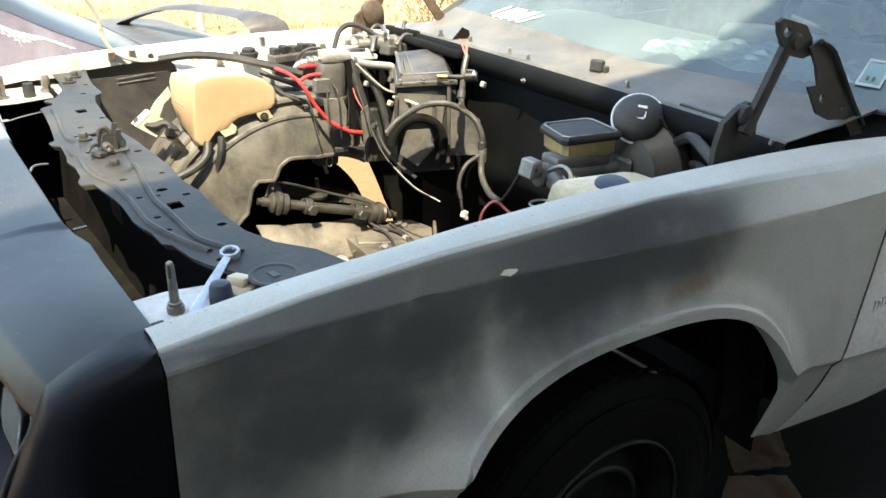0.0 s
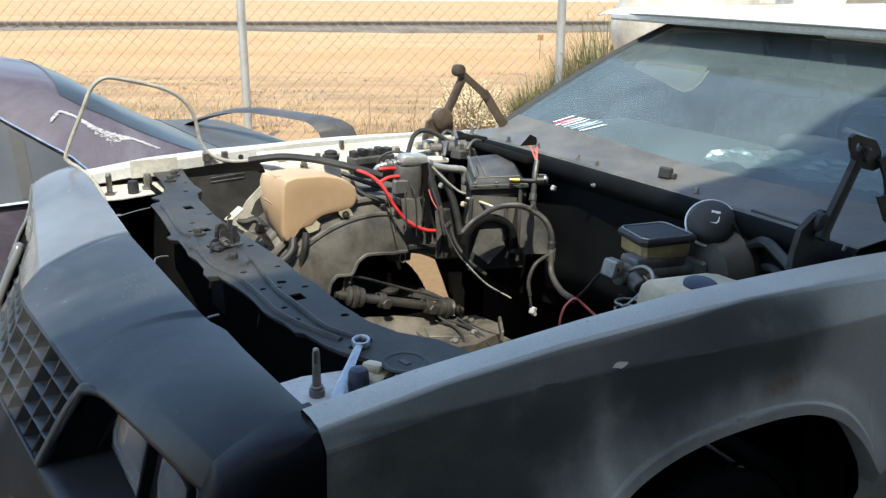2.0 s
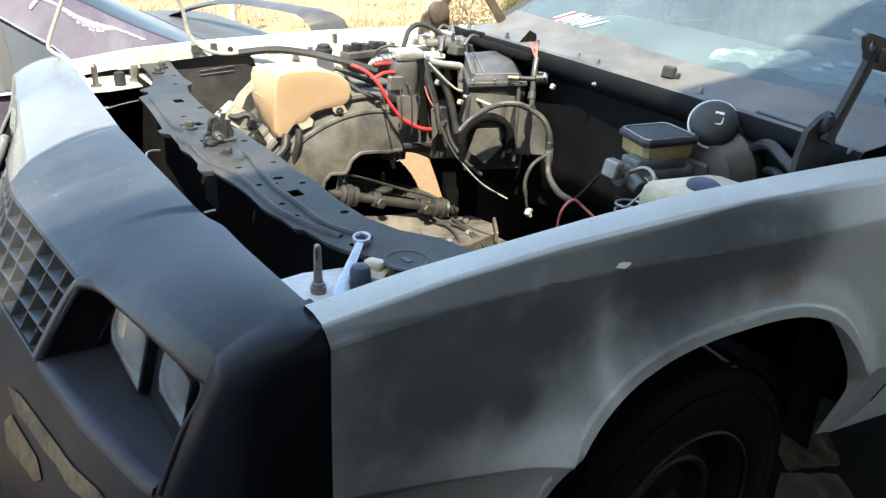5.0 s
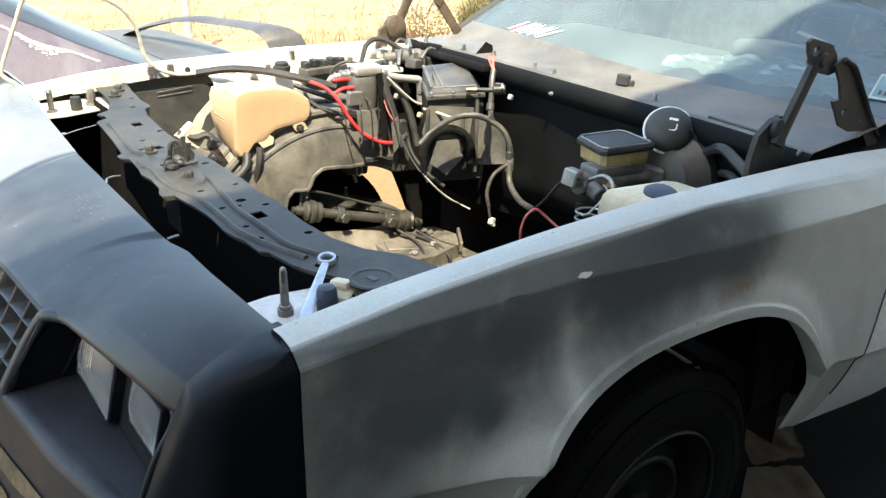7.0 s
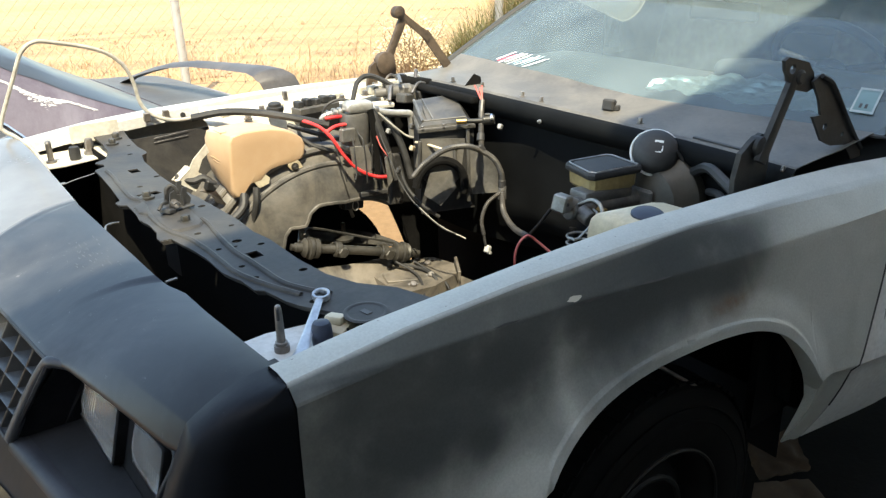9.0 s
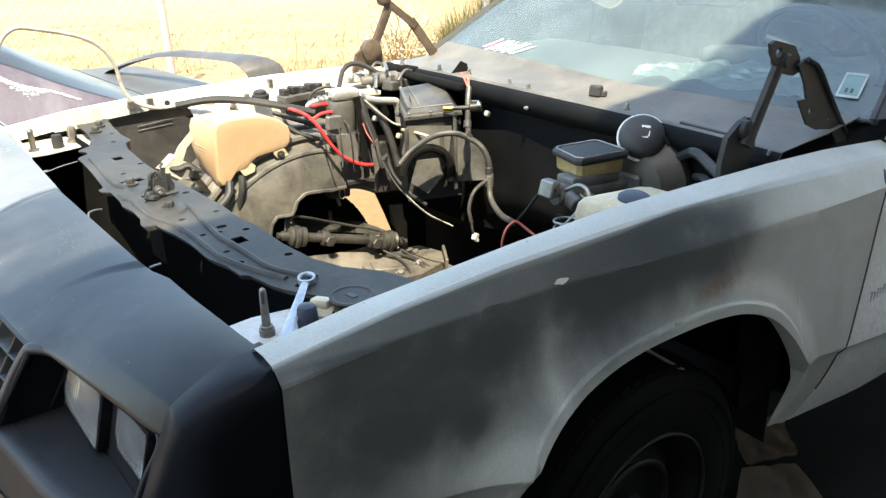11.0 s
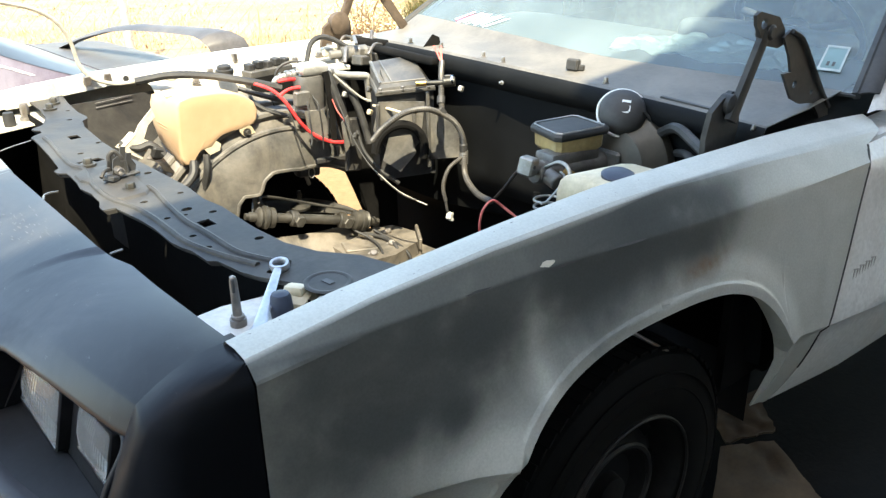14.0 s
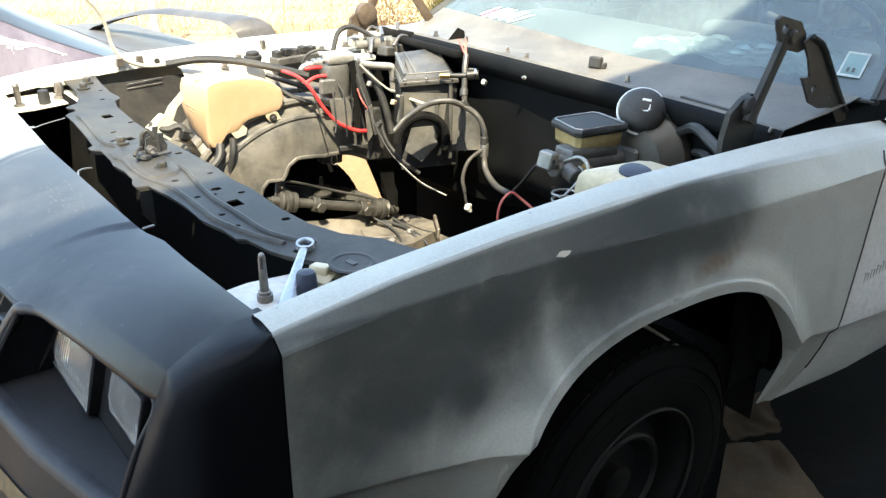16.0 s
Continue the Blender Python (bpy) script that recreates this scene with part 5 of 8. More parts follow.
for i in range(33):
    y = -0.74 + 1.30 * i / 32
    c = 0.016 * (y / 0.735) ** 2
    d = 0.014 * (abs(y) / 0.735) ** 3
    rows.append([(1.184 + c, y, 0.938 - d), (1.174 + c, y, 0.941 - d), (1.160 + c, y, 0.930 - d), (1.157 + c, y, 0.905 - d), (1.166 + c, y, 0.885 - d), (1.195 + c, y, 0.868 - d)])
ridge.sheet(rows)
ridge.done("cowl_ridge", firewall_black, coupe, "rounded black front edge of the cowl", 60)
bits = Shape()
bits.box((1.246, -0.162, 0.963), (0.022, 0.034, 0.030), (0, 8, 12), 0.004)
bits.box((1.258, -0.176, 0.955), (0.020, 0.020, 0.016), (0, 8, 30), 0.003)
bits.done("rubber_stop", rubber, cowl_ob)
for y, x in ((0.46, 1.20), (0.33, 1.215), (0.14, 1.21), (0.05, 1.20), (-0.30, 1.21)):
    b = Shape()
    bolt(b, (x, y, 0.944), (0, 0, 1), 0.006, 0.012)
    b.done("clip", steel, cowl_ob)
s = Shape()
s.box((1.206, -0.55, 0.9385), (0.010, 0.16, 0.006), (2.5, 0, 3), 0)
s.done("vent_slot", ink_dark, cowl_ob)
side_wall = Shape()
side_wall.plate([(0.72, 0.885), (1.23, 0.885), (1.23, 0.18), (1.16, 0.18), (1.10, 0.34), (1.080, 0.388), (1.053, 0.459), (1.020, 0.538), (0.985, 0.560), (0.954, 0.572), (0.90, 0.60), (0.76, 0.60)], pose(0, 0.605, 0, 90, 0, 0), 0.006)
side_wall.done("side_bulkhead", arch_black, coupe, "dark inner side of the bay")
wall = Shape()
rows = []
for i in range(25):
    y = -0.74 + 1.48 * i / 24
    tunnel = 0.16 * math.exp(-(y / 0.24) ** 2)
    col = []
    for j in range(15):
        z = 0.88 - 0.74 * j / 14
        x = 1.195 + 0.012 * noise.noise((y * 5, z * 5, 1)) + (0.10 if z < 0.45 else 0) + (tunnel if z < 0.55 else 0) * 0.6
        col.append((x, y, z))
    rows.append(col)
wall.sheet(rows)
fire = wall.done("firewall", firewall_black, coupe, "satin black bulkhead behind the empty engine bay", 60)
for y, z, h in ((-0.10, 0.55, 0.12),):
    s = Shape()
    s.tube([(1.192, y, z + h / 2), (1.188, y - 0.01, z), (1.192, y - 0.03, z - h / 2)], 0.012, 8)
    s.done("stamped_rib", firewall_black, fire)
s = Shape()
s.lathe((1.157, 0.008, 0.902), (-1, 0, 0.2), [(0.006, 0), (0.006, 0.003), (0.0035, 0.004), (0.0035, 0.010), (0.002, 0.011)], 12)
s.done("plug", alloy, fire)
# black sheets added below the bay in place of its deep shade
floor_s = Shape()
floor_s.sheet([[(x, y, 0.20 + 0.02 * noise.noise((x * 4, y * 4, 4))) for y in (-0.5, -0.25, 0, 0.25, 0.56)] for x in (0.15, 0.4, 0.7, 1.0, 1.35)], 0.01)
floor_s.sheet([[(x, y, 0.56 + 0.02 * noise.noise((x * 4, y * 4, 2))) for y in (-0.72, -0.4, 0, 0.4, 0.86)] for x in (-0.16, 0.0, 0.12, 0.22)], 0.01)
floor_s.sheet([[(x, y, 0.34 + 0.02 * noise.noise((x * 4, y * 4, 9))) for y in (-0.76, -0.4, 0, 0.4, 0.78)] for x in (-0.24, 0.0, 0.2, 0.34)], 0.01)
floor_s.done("shade_tray", arch_black, coupe, "dark sheets added to stand for the shade below the bay")

# cabin seen through the glass
dash = Shape()
dash.sheet([[(1.395 + 0.05 * (y / 0.7) ** 2 + 0.11 * i, y, 0.930 + (0.03 if i > 1 else 0.012 * i) - (0.22 if i == 5 else 0) - 0.02 * (abs(y) / 0.7) ** 4) for y in (-0.70, -0.5, -0.3, 0, 0.3, 0.5, 0.70)] for i in range(6)])
dash.box((1.80, -0.37, 0.985), (0.20, 0.46, 0.07), (0, 6, 0), 0.03, 3)
dash_ob = dash.done("dashboard", dash_dark, coupe, "dark grey vinyl dashboard", 50)
wheel_s = Shape()
hub = Vector((1.98, -0.37, 0.985))
tilt = Vector((0.82, 0, 0.57)).normalized()
u, w = Vector((0, 1, 0)), tilt.cross(Vector((0, 1, 0)))
wheel_s.tube([hub + (u * math.cos(a) + w * math.sin(a)) * 0.185 for a in (i * 2 * math.pi / 36 for i in range(37))], 0.014, 8, 1)
for a in (0.3, math.pi - 0.3, -math.pi / 2):
    wheel_s.cyl(hub, hub + (u * math.cos(a) + w * math.sin(a)) * 0.18, 0.012)
wheel_s.lathe(hub - tilt * 0.03, tilt, [(0.05, 0), (0.055, 0.02), (0.04, 0.04)], 16)
wheel_s.done("steering_wheel", rubber, coupe, "black steering wheel")
for y in (-0.37, 0.37):
    s = Shape()
    s.box((2.42, y, 0.86), (0.16, 0.50, 0.56), (0, 14, 0), 0.06, 3)
    s.box((2.20, y, 0.60), (0.50, 0.50, 0.16), (0, -6, 0), 0.05, 3)
    s.done("seat", seat_cloth, coupe, "tan cloth bucket seat")
cab = Shape()
cab.box((2.3, 0, 0.34), (1.9, 1.60, 0.03), bevel=0)
cab.box((3.22, 0, 0.80), (0.04, 1.60, 0.95), bevel=0)
for y in (-0.80, 0.80):
    cab.box((2.3, y, 0.62), (1.85, 0.03, 0.5), bevel=0)
cab.box((2.75, 0.64, 1.06), (1.15, 0.02, 0.30), (-8, 0, 0), bevel=0)
cab.box((3.15, 0, 1.16), (0.04, 1.30, 0.52), (0, 20, 0), bevel=0)
cab.done("cabin_tub", trim_tan, coupe)
# sun visor folded down behind the glass, and the mirror
s = Shape()
vis = [(0.88, 0.84), (0.95, 0.70), (0.90, 0.64), (0.48, 0.53), (0.37, 0.51), (0.36, 0.58), (0.54, 0.80)]
s.rings([[screen_at(v, f) + Vector((0.05 + d, 0, -0.045)) for v, f in vis] for d in (0.0, 0.014)])
visor = s.done("sun_visor", visor_cloth, coupe, "tan sun visor folded down", 40)
s = Shape()
s.tube([screen_at(v, f) + Vector((0.048, 0, -0.045)) for v, f in vis[3:6]] + [screen_at(0.42, 0.70) + Vector((0.048, 0, -0.045))], 0.003, 6)
s.done("visor_edge", trim_tan, visor)
s = Shape()
s.sheet([[(2.45 + 0.02 * k, 0.197 - 0.012 * k, 1.205 - 0.052 * k), (2.45 + 0.02 * k, 0.143 - 0.004 * k, 1.207 - 0.052 * k)] for k in range(5)], 0.004)
s.done("seat_belt", belt_grey, coupe, "pale grey seat belt webbing")
s = Shape()
s.plate([(2.60, 1.30), (2.95, 1.30), (2.92, 1.10), (2.86, 0.70), (2.68, 0.70), (2.74, 1.10)], pose(0, 0.605, 0, 90, 0, 0), 0.02)
s.done("pillar_lining", rubber, coupe, "dark lining of the far door pillar")
s = Shape()
s.box(screen_at(0.0, 0.70) + Vector((0.09, 0, -0.07)), (0.025, 0.23, 0.06), (0, 12, 10), 0.012, 3)
s.cyl(screen_at(0.0, 0.80) + Vector((0.02, 0, -0.012)), screen_at(0.0, 0.72) + Vector((0.08, 0, -0.06)), 0.007)
s.done("rear_view_mirror", rubber, coupe, "black rear-view mirror")
s = Shape()
rows = [[screen_at(1, f) + Vector((0.01, -0.018, -0.012)), (screen_at(1, f).x + 0.01, screen_at(1, f).y - 0.010, 0.90)] for f in (0.02, 0.2, 0.4, 0.6, 0.8, 0.97)]
rows.append([(2.10, 0.62, 1.33), (2.10, 0.66, 0.90)])
rows.append([(2.90, 0.62, 1.37), (2.90, 0.66, 0.90)])
s.sheet(rows)
s.done("side_window", side_glass, coupe, "dusty tinted side window")
# unseen black panel added behind the door as the shade in its gap
s = Shape()
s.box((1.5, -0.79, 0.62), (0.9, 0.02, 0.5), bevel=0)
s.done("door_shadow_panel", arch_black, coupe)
# dark sheet added over the open gap here to read as shade
s = Shape()
s.sheet([[(x, y, 0.893) for y in (-0.62, -0.69, -0.74, -0.770)] for x in (1.22, 1.38, 1.55, 1.8)], 0.004)
s.done("cowl_end_shade", firewall_black, coupe, "dark sheet added for the shade beside the hinge")

# ---- door and sill ----
def door_rows(x):
    (sz, wz), zb = (shoulder(x)[1], waist(x)[1]), hem(x)
    return [0.872, sz + 0.012, sz + 0.002, sz - 0.002] + [sz - 0.002 + (wz + 0.004 - sz) * k / 13 for k in range(1, 14)] + [wz - 0.002 + (zb - wz + 0.002) * (k / 7) ** 1.3 for k in range(8)]


door = Shape()
rows = []
for i in range(13):
    rows.append([])
    for j in range(25):
        xr = 1.3 + 1.15 * (i / 12) ** 1.6
        z = door_rows(xr)[j]
        x = door_gap(z) + 0.003 + (2.45 - door_gap(z)) * (i / 12) ** 1.6
        rows[-1].append((x, side_y(x, z), z))
door.sheet(rows[::-1], 0.012)
door_ob = door.done("door", white_paint, coupe, "chalky white car door")
s = Shape()
s.sheet([[(x, y, 0.874) for y in (-0.845, -0.80, -0.76)] for x in (1.42, 1.8, 2.45)], 0.02)
s.done("door_sill_top", white_paint, door_ob)
# dark strip set along the door gap to paint the seam's shade
s = Shape()
s.tube([(door_gap(z), side_y(door_gap(z), z) + 0.0015, z) for z in [0.40 + 0.47 * k / 24 for k in range(25)]], 0.0036, 6, smooth=False)
s.done("door_gap_shade", rubber, door_ob)
# ghost outline of a removed badge: small raised ticks
s = Shape()
x0 = 1.335
for k in range(4):
    for dx, dz, w, h in ((0.0, 0.0, 0.003, 0.022), (0.014, 0.0, 0.003, 0.022), (0.007, 0.011, 0.014, 0.003)):
        x, z = x0 + k * 0.026 + dx, 0.605 + dz + k * 0.002
        s.box((x, side_y(x, z) - 0.0005, z), (w, 0.002, h), (0, 12, 0), 0)
s.done("badge_outline", badge_ghost, door_ob, "faint outline of a removed badge")
sill = Shape()
sill.box((1.95, -0.72, 0.30), (1.3, 0.10, 0.05), (0, 1.5, 0), 0.01)
sill.done("sill", firewall_black, coupe, "dark underside rail below the door")


# ---- front wheels ----
def wheel(x, y, z, m):
    s = Shape()
    c = Vector((x, y, z))
    ax = (0, -m, 0)
    s.lathe(c, ax, [(0.19, -0.10), (0.24, -0.105), (0.30, -0.098), (0.322, -0.085), (0.333, -0.06), (0.335, 0), (0.333, 0.06), (0.322, 0.085), (0.30, 0.098), (0.27, 0.104), (0.24, 0.105), (0.205, 0.098), (0.192, 0.092)], 64, False)
    w = s.done("wheel", tyre_rubber, coupe, "black tyre on a grey steel rim")
    t = Shape()
    for i in range(64):
        a = 2 * math.pi * i / 64
        for yy, sk in ((-0.062, 0.06), (-0.02, -0.06), (0.02, 0.06), (0.062, -0.06)):
            p = c + Vector((math.cos(a) * 0.3325, yy, math.sin(a) * 0.3325))
            t.box(p, (0.006, 0.036, 0.029), (0, -math.degrees(a), 8 if sk > 0 else -8), 0)
    t.done("tread", tyre_rubber, w, kind="stuff")
    for rr in (0.262, 0.292):
        t = Shape()
        t.tube([c + Vector((math.cos(a) * rr, -m * 0.104, math.sin(a) * rr)) for a in (2 * math.pi * i / 64 for i in range(65))], 0.0022, 5, smooth=False)
        t.done("sidewall_bead", tyre_rubber, w)
    r = Shape()
    r.lathe(c, ax, [(0.196, 0.100), (0.200, 0.095), (0.190, 0.088), (0.182, 0.07), (0.176, 0.04), (0.165, 0.025), (0.150, 0.030), (0.130, 0.052), (0.118, 0.062), (0.108, 0.060), (0.098, 0.048), (0.085, 0.036), (0.060, 0.034), (0.045, 0.036), (0.040, 0.060), (0.030, 0.066), (0.002, 0.067)], 48, False)
    rim = r.done("rim", rim_steel, w, "dull dark steel rim with slots", 30)
    for rr, yy, th in ((0.1955, 0.100, 0.0035), (0.116, 0.0625, 0.007)):
        h = Shape()
        h.tube([c + Vector((math.cos(a) * rr, -m * yy, math.sin(a) * rr)) for a in (2 * math.pi * i / 48 for i in range(49))], th, 6, smooth=False)
        h.done("rim_ring", rim_edge, rim, "rubbed grey edge of the rim")
    for i in range(10):
        h = Shape()
        a = 2 * math.pi * i / 10
        p = c + Vector((math.cos(a) * 0.150, -m * 0.031, math.sin(a) * 0.150))
        h.lathe(p, (-0.35 * math.cos(a), -m, -0.35 * math.sin(a)), [(0.021, -0.004), (0.021, 0.0035), (0.004, 0.003)], 12)
        h.done("rim_slot", well_black, rim)


wheel(0.712, -0.725, 0.265, 1)
wheel(0.705, 0.735, 0.275, -1)


# ---- radiator support ----
def build_support():
    rear = [(0.235, 0.735), (0.22, 0.636), (0.209, 0.53), (0.211, 0.472), (0.208, 0.454), (0.190, 0.438), (0.176, 0.38), (0.164, 0.228), (0.163, 0.108), (0.172, 0.03), (0.176, -0.061), (0.18, -0.167), (0.175, -0.249), (0.182, -0.304), (0.178, -0.421), (0.184, -0.511), (0.205, -0.575), (0.245, -0.63), (0.266, -0.70), (0.27, -0.735)]
    front = [(0.15, 0.735), (0.145, 0.619), (0.134, 0.532), (0.108, 0.468), (0.082, 0.452), (0.076, 0.442), (0.080, 0.432), (0.089, 0.420), (0.087, 0.400), (0.064, 0.386), (0.056, 0.373), (0.057, 0.355), (0.054, 0.305), (0.047, 0.218), (0.038, 0.138), (0.035, 0.112), (0.022, 0.100), (0.023, 0.082), (0.037, 0.068), (0.036, 0.040), (0.033, -0.004), (0.027, -0.038), (0.033, -0.08), (0.030, -0.132), (0.020, -0.160), (0.020, -0.178), (0.040, -0.182), (0.045, -0.222), (0.051, -0.265), (0.054, -0.316), (0.051, -0.388), (0.055, -0.417), (0.062, -0.444), (0.063, -0.494), (0.075, -0.505), (0.080, -0.538), (0.083, -0.561), (0.093, -0.590), (0.12, -0.64), (0.14, -0.70), (0.15, -0.735)]
    outline = front[::-1] + rear
    holes = [rect2(0.130, 0.312, 0.022, 0.030), rect2(0.128, -0.355, 0.022, 0.030), [(0.072, 0.122), (0.118, 0.126), (0.124, 0.104), (0.078, 0.098)]]
    holes += [ring2(x, y, r, 10, r * 0.8) for x, y, r in ((0.17, 0.47, 0.007), (0.157, 0.2325, 0.008), (0.100, 0.180, 0.007), (0.074, 0.255, 0.005), (0.156, -0.040, 0.008), (0.089, -0.188, 0.007), (0.1305, -0.273, 0.010), (0.118, -0.296, 0.004), (0.157, -0.188, 0.006), (0.159, -0.315, 0.007), (0.088, -0.290, 0.006), (0.088, -0.390, 0.006), (0.086, -0.448, 0.007), (0.163, -0.470, 0.008), (0.118, -0.590, 0.008), (0.195, 0.56, 0.006))]
    s = Shape()
    s.plate(outline, pose(0, 0, 0.898), 0.003, holes)
    sup = s.done("radiator_support", support_black, coupe, "black stamped steel radiator support with punched holes")
    fl = Shape()
    fl.sheet([[(x + 0.002, y, 0.897), (x + 0.007, y, 0.889)] for x, y in front], 0.002)
    fl.sheet([[(x - 0.002, y, 0.897), (x - 0.006, y, 0.86), (x - 0.03, y, 0.80), (x - 0.03, y, 0.70)] for x, y in rear], 0.002)
    fl.done("flange", support_black, sup)
    for pts in ([(0.078, 0.352), (0.076, 0.295), (0.064, 0.184), (0.060, 0.107), (0.070, 0.06), (0.052, -0.038), (0.050, -0.134), (0.066, -0.205), (0.071, -0.275), (0.070, -0.344), (0.070, -0.413), (0.088, -0.49), (0.112, -0.558)],
                [(0.126, -0.118), (0.125, -0.157), (0.115, -0.225), (0.106, -0.32), (0.109, -0.384), (0.110, -0.428), (0.112, -0.496), (0.128, -0.544), (0.15, -0.585)]):
        b = Shape()
        b.tube([(x, y, 0.8975) for x, y in pts], 0.0060, 8, 5)
        b.done("stamped_bead", support_black, sup)
    dish = Shape()
    dish.lathe((0.160, -0.674, 0.8978), (0, 0, 1), [(0.036, 0.0), (0.034, 0.0014), (0.031, 0.0016), (0.028, 0.0008), (0.027, 0.0)], 28, False)
    dish.done("stamped_dish", support_black, sup)
    dish = Shape()
    dish.box((0.160, -0.674, 0.8985), (0.010, 0.018, 0.0015), (0, 0, 8), 0)
    dish.done("punched_slot", ink_dark, sup)
    for x, y in ((0.085, 0.087), (0.094, -0.115), (0.19, 0.655), (0.165, 0.60)):
        b = Shape()
        bolt(b, (x, y, 0.900), (0, 0, 1), 0.009, 0.011)
        b.lathe((x, y, 0.8985), (0, 0, 1), [(0.016, 0), (0.016, 0.004), (0.008, 0.0045)], 16)
        b.done("bolt", arm_steel, sup)
    pad = Shape()
    foot = [(0.040, 0.040), (0.038, 0.0), (0.050, -0.030), (0.050, -0.146), (0.064, -0.160), (0.108, -0.158), (0.122, -0.140), (0.128, -0.060), (0.128, 0.020), (0.115, 0.060), (0.062, 0.066)]
    mx, my = 0.085, -0.05
    pad.rings([[(mx + (x - mx) * k, my + (y - my) * k, z) for x, y in foot] for k, z in ((1.0, 0.897), (0.93, 0.902), (0.90, 0.9024), (0.3, 0.9024))])
    pad.done("raised_pad", support_black, sup, angle=25)
    # hood latch: upright plates, cross plate, hook, lever and spring
    la = Shape()
    for y, k in ((-0.040, 1.0), (-0.012, 1.15)):
        la.plate([(0, 0), (0.048, 0), (0.052, 0.016 * k), (0.044, 0.030 * k), (0.047, 0.040 * k), (0.036, 0.042 * k), (0.032, 0.028 * k), (0.022, 0.030 * k), (0.018, 0.040 * k), (0.008, 0.036 * k), (0.004, 0.018 * k)], pose(0.088, y, 0.902, 90, 0, 10), 0.003)
    la.plate([(-0.018, 0), (0.022, 0), (0.024, 0.022), (0.014, 0.034), (0.006, 0.020), (-0.008, 0.024), (-0.016, 0.034)], pose(0.118, -0.026, 0.902, 90, 0, 98), 0.003)
    la.box((0.112, -0.026, 0.905), (0.052, 0.046, 0.006), (0, 0, 10), 0.002)
    la.box((0.082, -0.052, 0.908), (0.020, 0.026, 0.010), (0, 12, 30), 0.002)
    latch = la.done("hood_latch", ink_dark, coupe, "black hood latch with spring")
    sp = Shape()
    sp.tube([(0.100 + 0.007 * math.cos(i * 0.9), -0.060 + i * 0.0007, 0.918 + 0.007 * math.sin(i * 0.9)) for i in range(42)], 0.0014, 5, 1)
    sp.done("spring", steel, latch)
    ho = Shape()
    ho.tube([(0.118, -0.026, 0.906), (0.114, -0.028, 0.934), (0.104, -0.026, 0.950), (0.094, -0.024, 0.944), (0.092, -0.024, 0.934)], 0.0045, 8)
    ho.done("hook", support_black, latch)
    ho = Shape()
    ho.tube([(0.086, -0.036, 0.922), (0.070, -0.058, 0.926), (0.060, -0.066, 0.918)], 0.0035, 8)
    ho.done("release_lever", support_black, latch)
    # dark deflector behind the nose and the closing panel under it
    d = Shape()
    d.sheet([[(-0.045, y, 0.875), (-0.02, y, 0.74), (0.02, y, 0.60), (0.04, y, 0.45)] for y in [-0.78 + 0.156 * i for i in range(11)]], 0.003)
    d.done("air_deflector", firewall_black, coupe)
    # dark sheet added so the gap under the support stays black
    d = Shape()
    d.sheet([[(0.135 - 0.02 * abs(y), y, z) for z in (0.885, 0.70, 0.40)] for y in [-0.73 + 0.146 * i for i in range(11)]], 0.003)
    d.done("shade_backing", arch_black, coupe)
    for m in (-1, 1):
        d = Shape()
        d.box((0.075 if m < 0 else 0.178, m * 0.735, 0.62 if m < 0 else 0.60), (0.30 if m < 0 else 0.37, 0.006, 0.52), bevel=0.001)
        d.done("end_panel", firewall_black, coupe)
    for pts, rad, mt in ((((-0.030, -0.342, 0.886), (-0.018, -0.337, 0.885), (-0.008, -0.334, 0.884)), 0.0026, steel), (((-0.034, -0.014, 0.884), (-0.026, 0.008, 0.885), (-0.012, 0.018, 0.884), (0.003, 0.023, 0.881)), 0.0022, alloy), (((-0.012, 0.399, 0.874), (0.02, 0.407, 0.878), (0.065, 0.42, 0.880)), 0.0014, alloy)):
        r = Shape()
        r.tube(list(pts), rad, 6, 3)
        r.done("wire_end", mt, coupe)
    r = Shape()
    r.box((-0.020, 0.398, 0.876), (0.026, 0.012, 0.004), (0, 0, 8), 0.0015)
    r.done("shim_strip", alloy, coupe)


build_support()


def front_plate(m, far):
    """White corner bracket between fender and support, with a stud and bolts."""
    y0 = m * -0.648
    s = Shape()
    out = [(-0.035, -0.095), (0.155, -0.095), (0.235, -0.055), (0.235, 0.035), (0.12, 0.045), (0.035, 0.062), (-0.035, 0.055)]
    s.plate([(x, y * m) for x, y in (out if m > 0 else out)], pose(0, y0, 0.868), 0.003)
    br = s.done("corner_bracket", white_paint if not far else cream_paint, coupe, "white painted steel corner bracket")
    return br


near_br = front_plate(1, False)
far_br = front_plate(-1, True)
s = Shape()
s.lathe((0.030, -0.650, 0.868), (0, 0, 1), [(0.0115, 0), (0.0115, 0.010), (0.0092, 0.0105), (0.0092, 0.015), (0.0066, 0.016), (0.0060, 0.040), (0.0054, 0.066), (0.0042, 0.072), (0.002, 0.074)], 12)
stud = s.done("hood_pin", steel, near_br, "bright hood pin with an eye")
s = Shape()
s.box((0.0272, -0.6540, 0.929), (0.0045, 0.0045, 0.020), (0, 0, 30), 0.001)
s.done("pin_eye", ink_dark, stud)
s = Shape()
s.box((-0.008, -0.700, 0.874), (0.030, 0.040, 0.010), (0, 0, 5), 0.002)
s.done("rubber_pad", rubber, near_br)
s = Shape()
s.lathe((0.085, -0.672, 0.868), (0, 0, 1), [(0.015, 0), (0.016, 0.012), (0.0145, 0.032), (0.012, 0.037), (0.004, 0.039)], 16)
s.done("cap", blue_cap, near_br, "dark blue rubber bumper cap")
s = Shape()
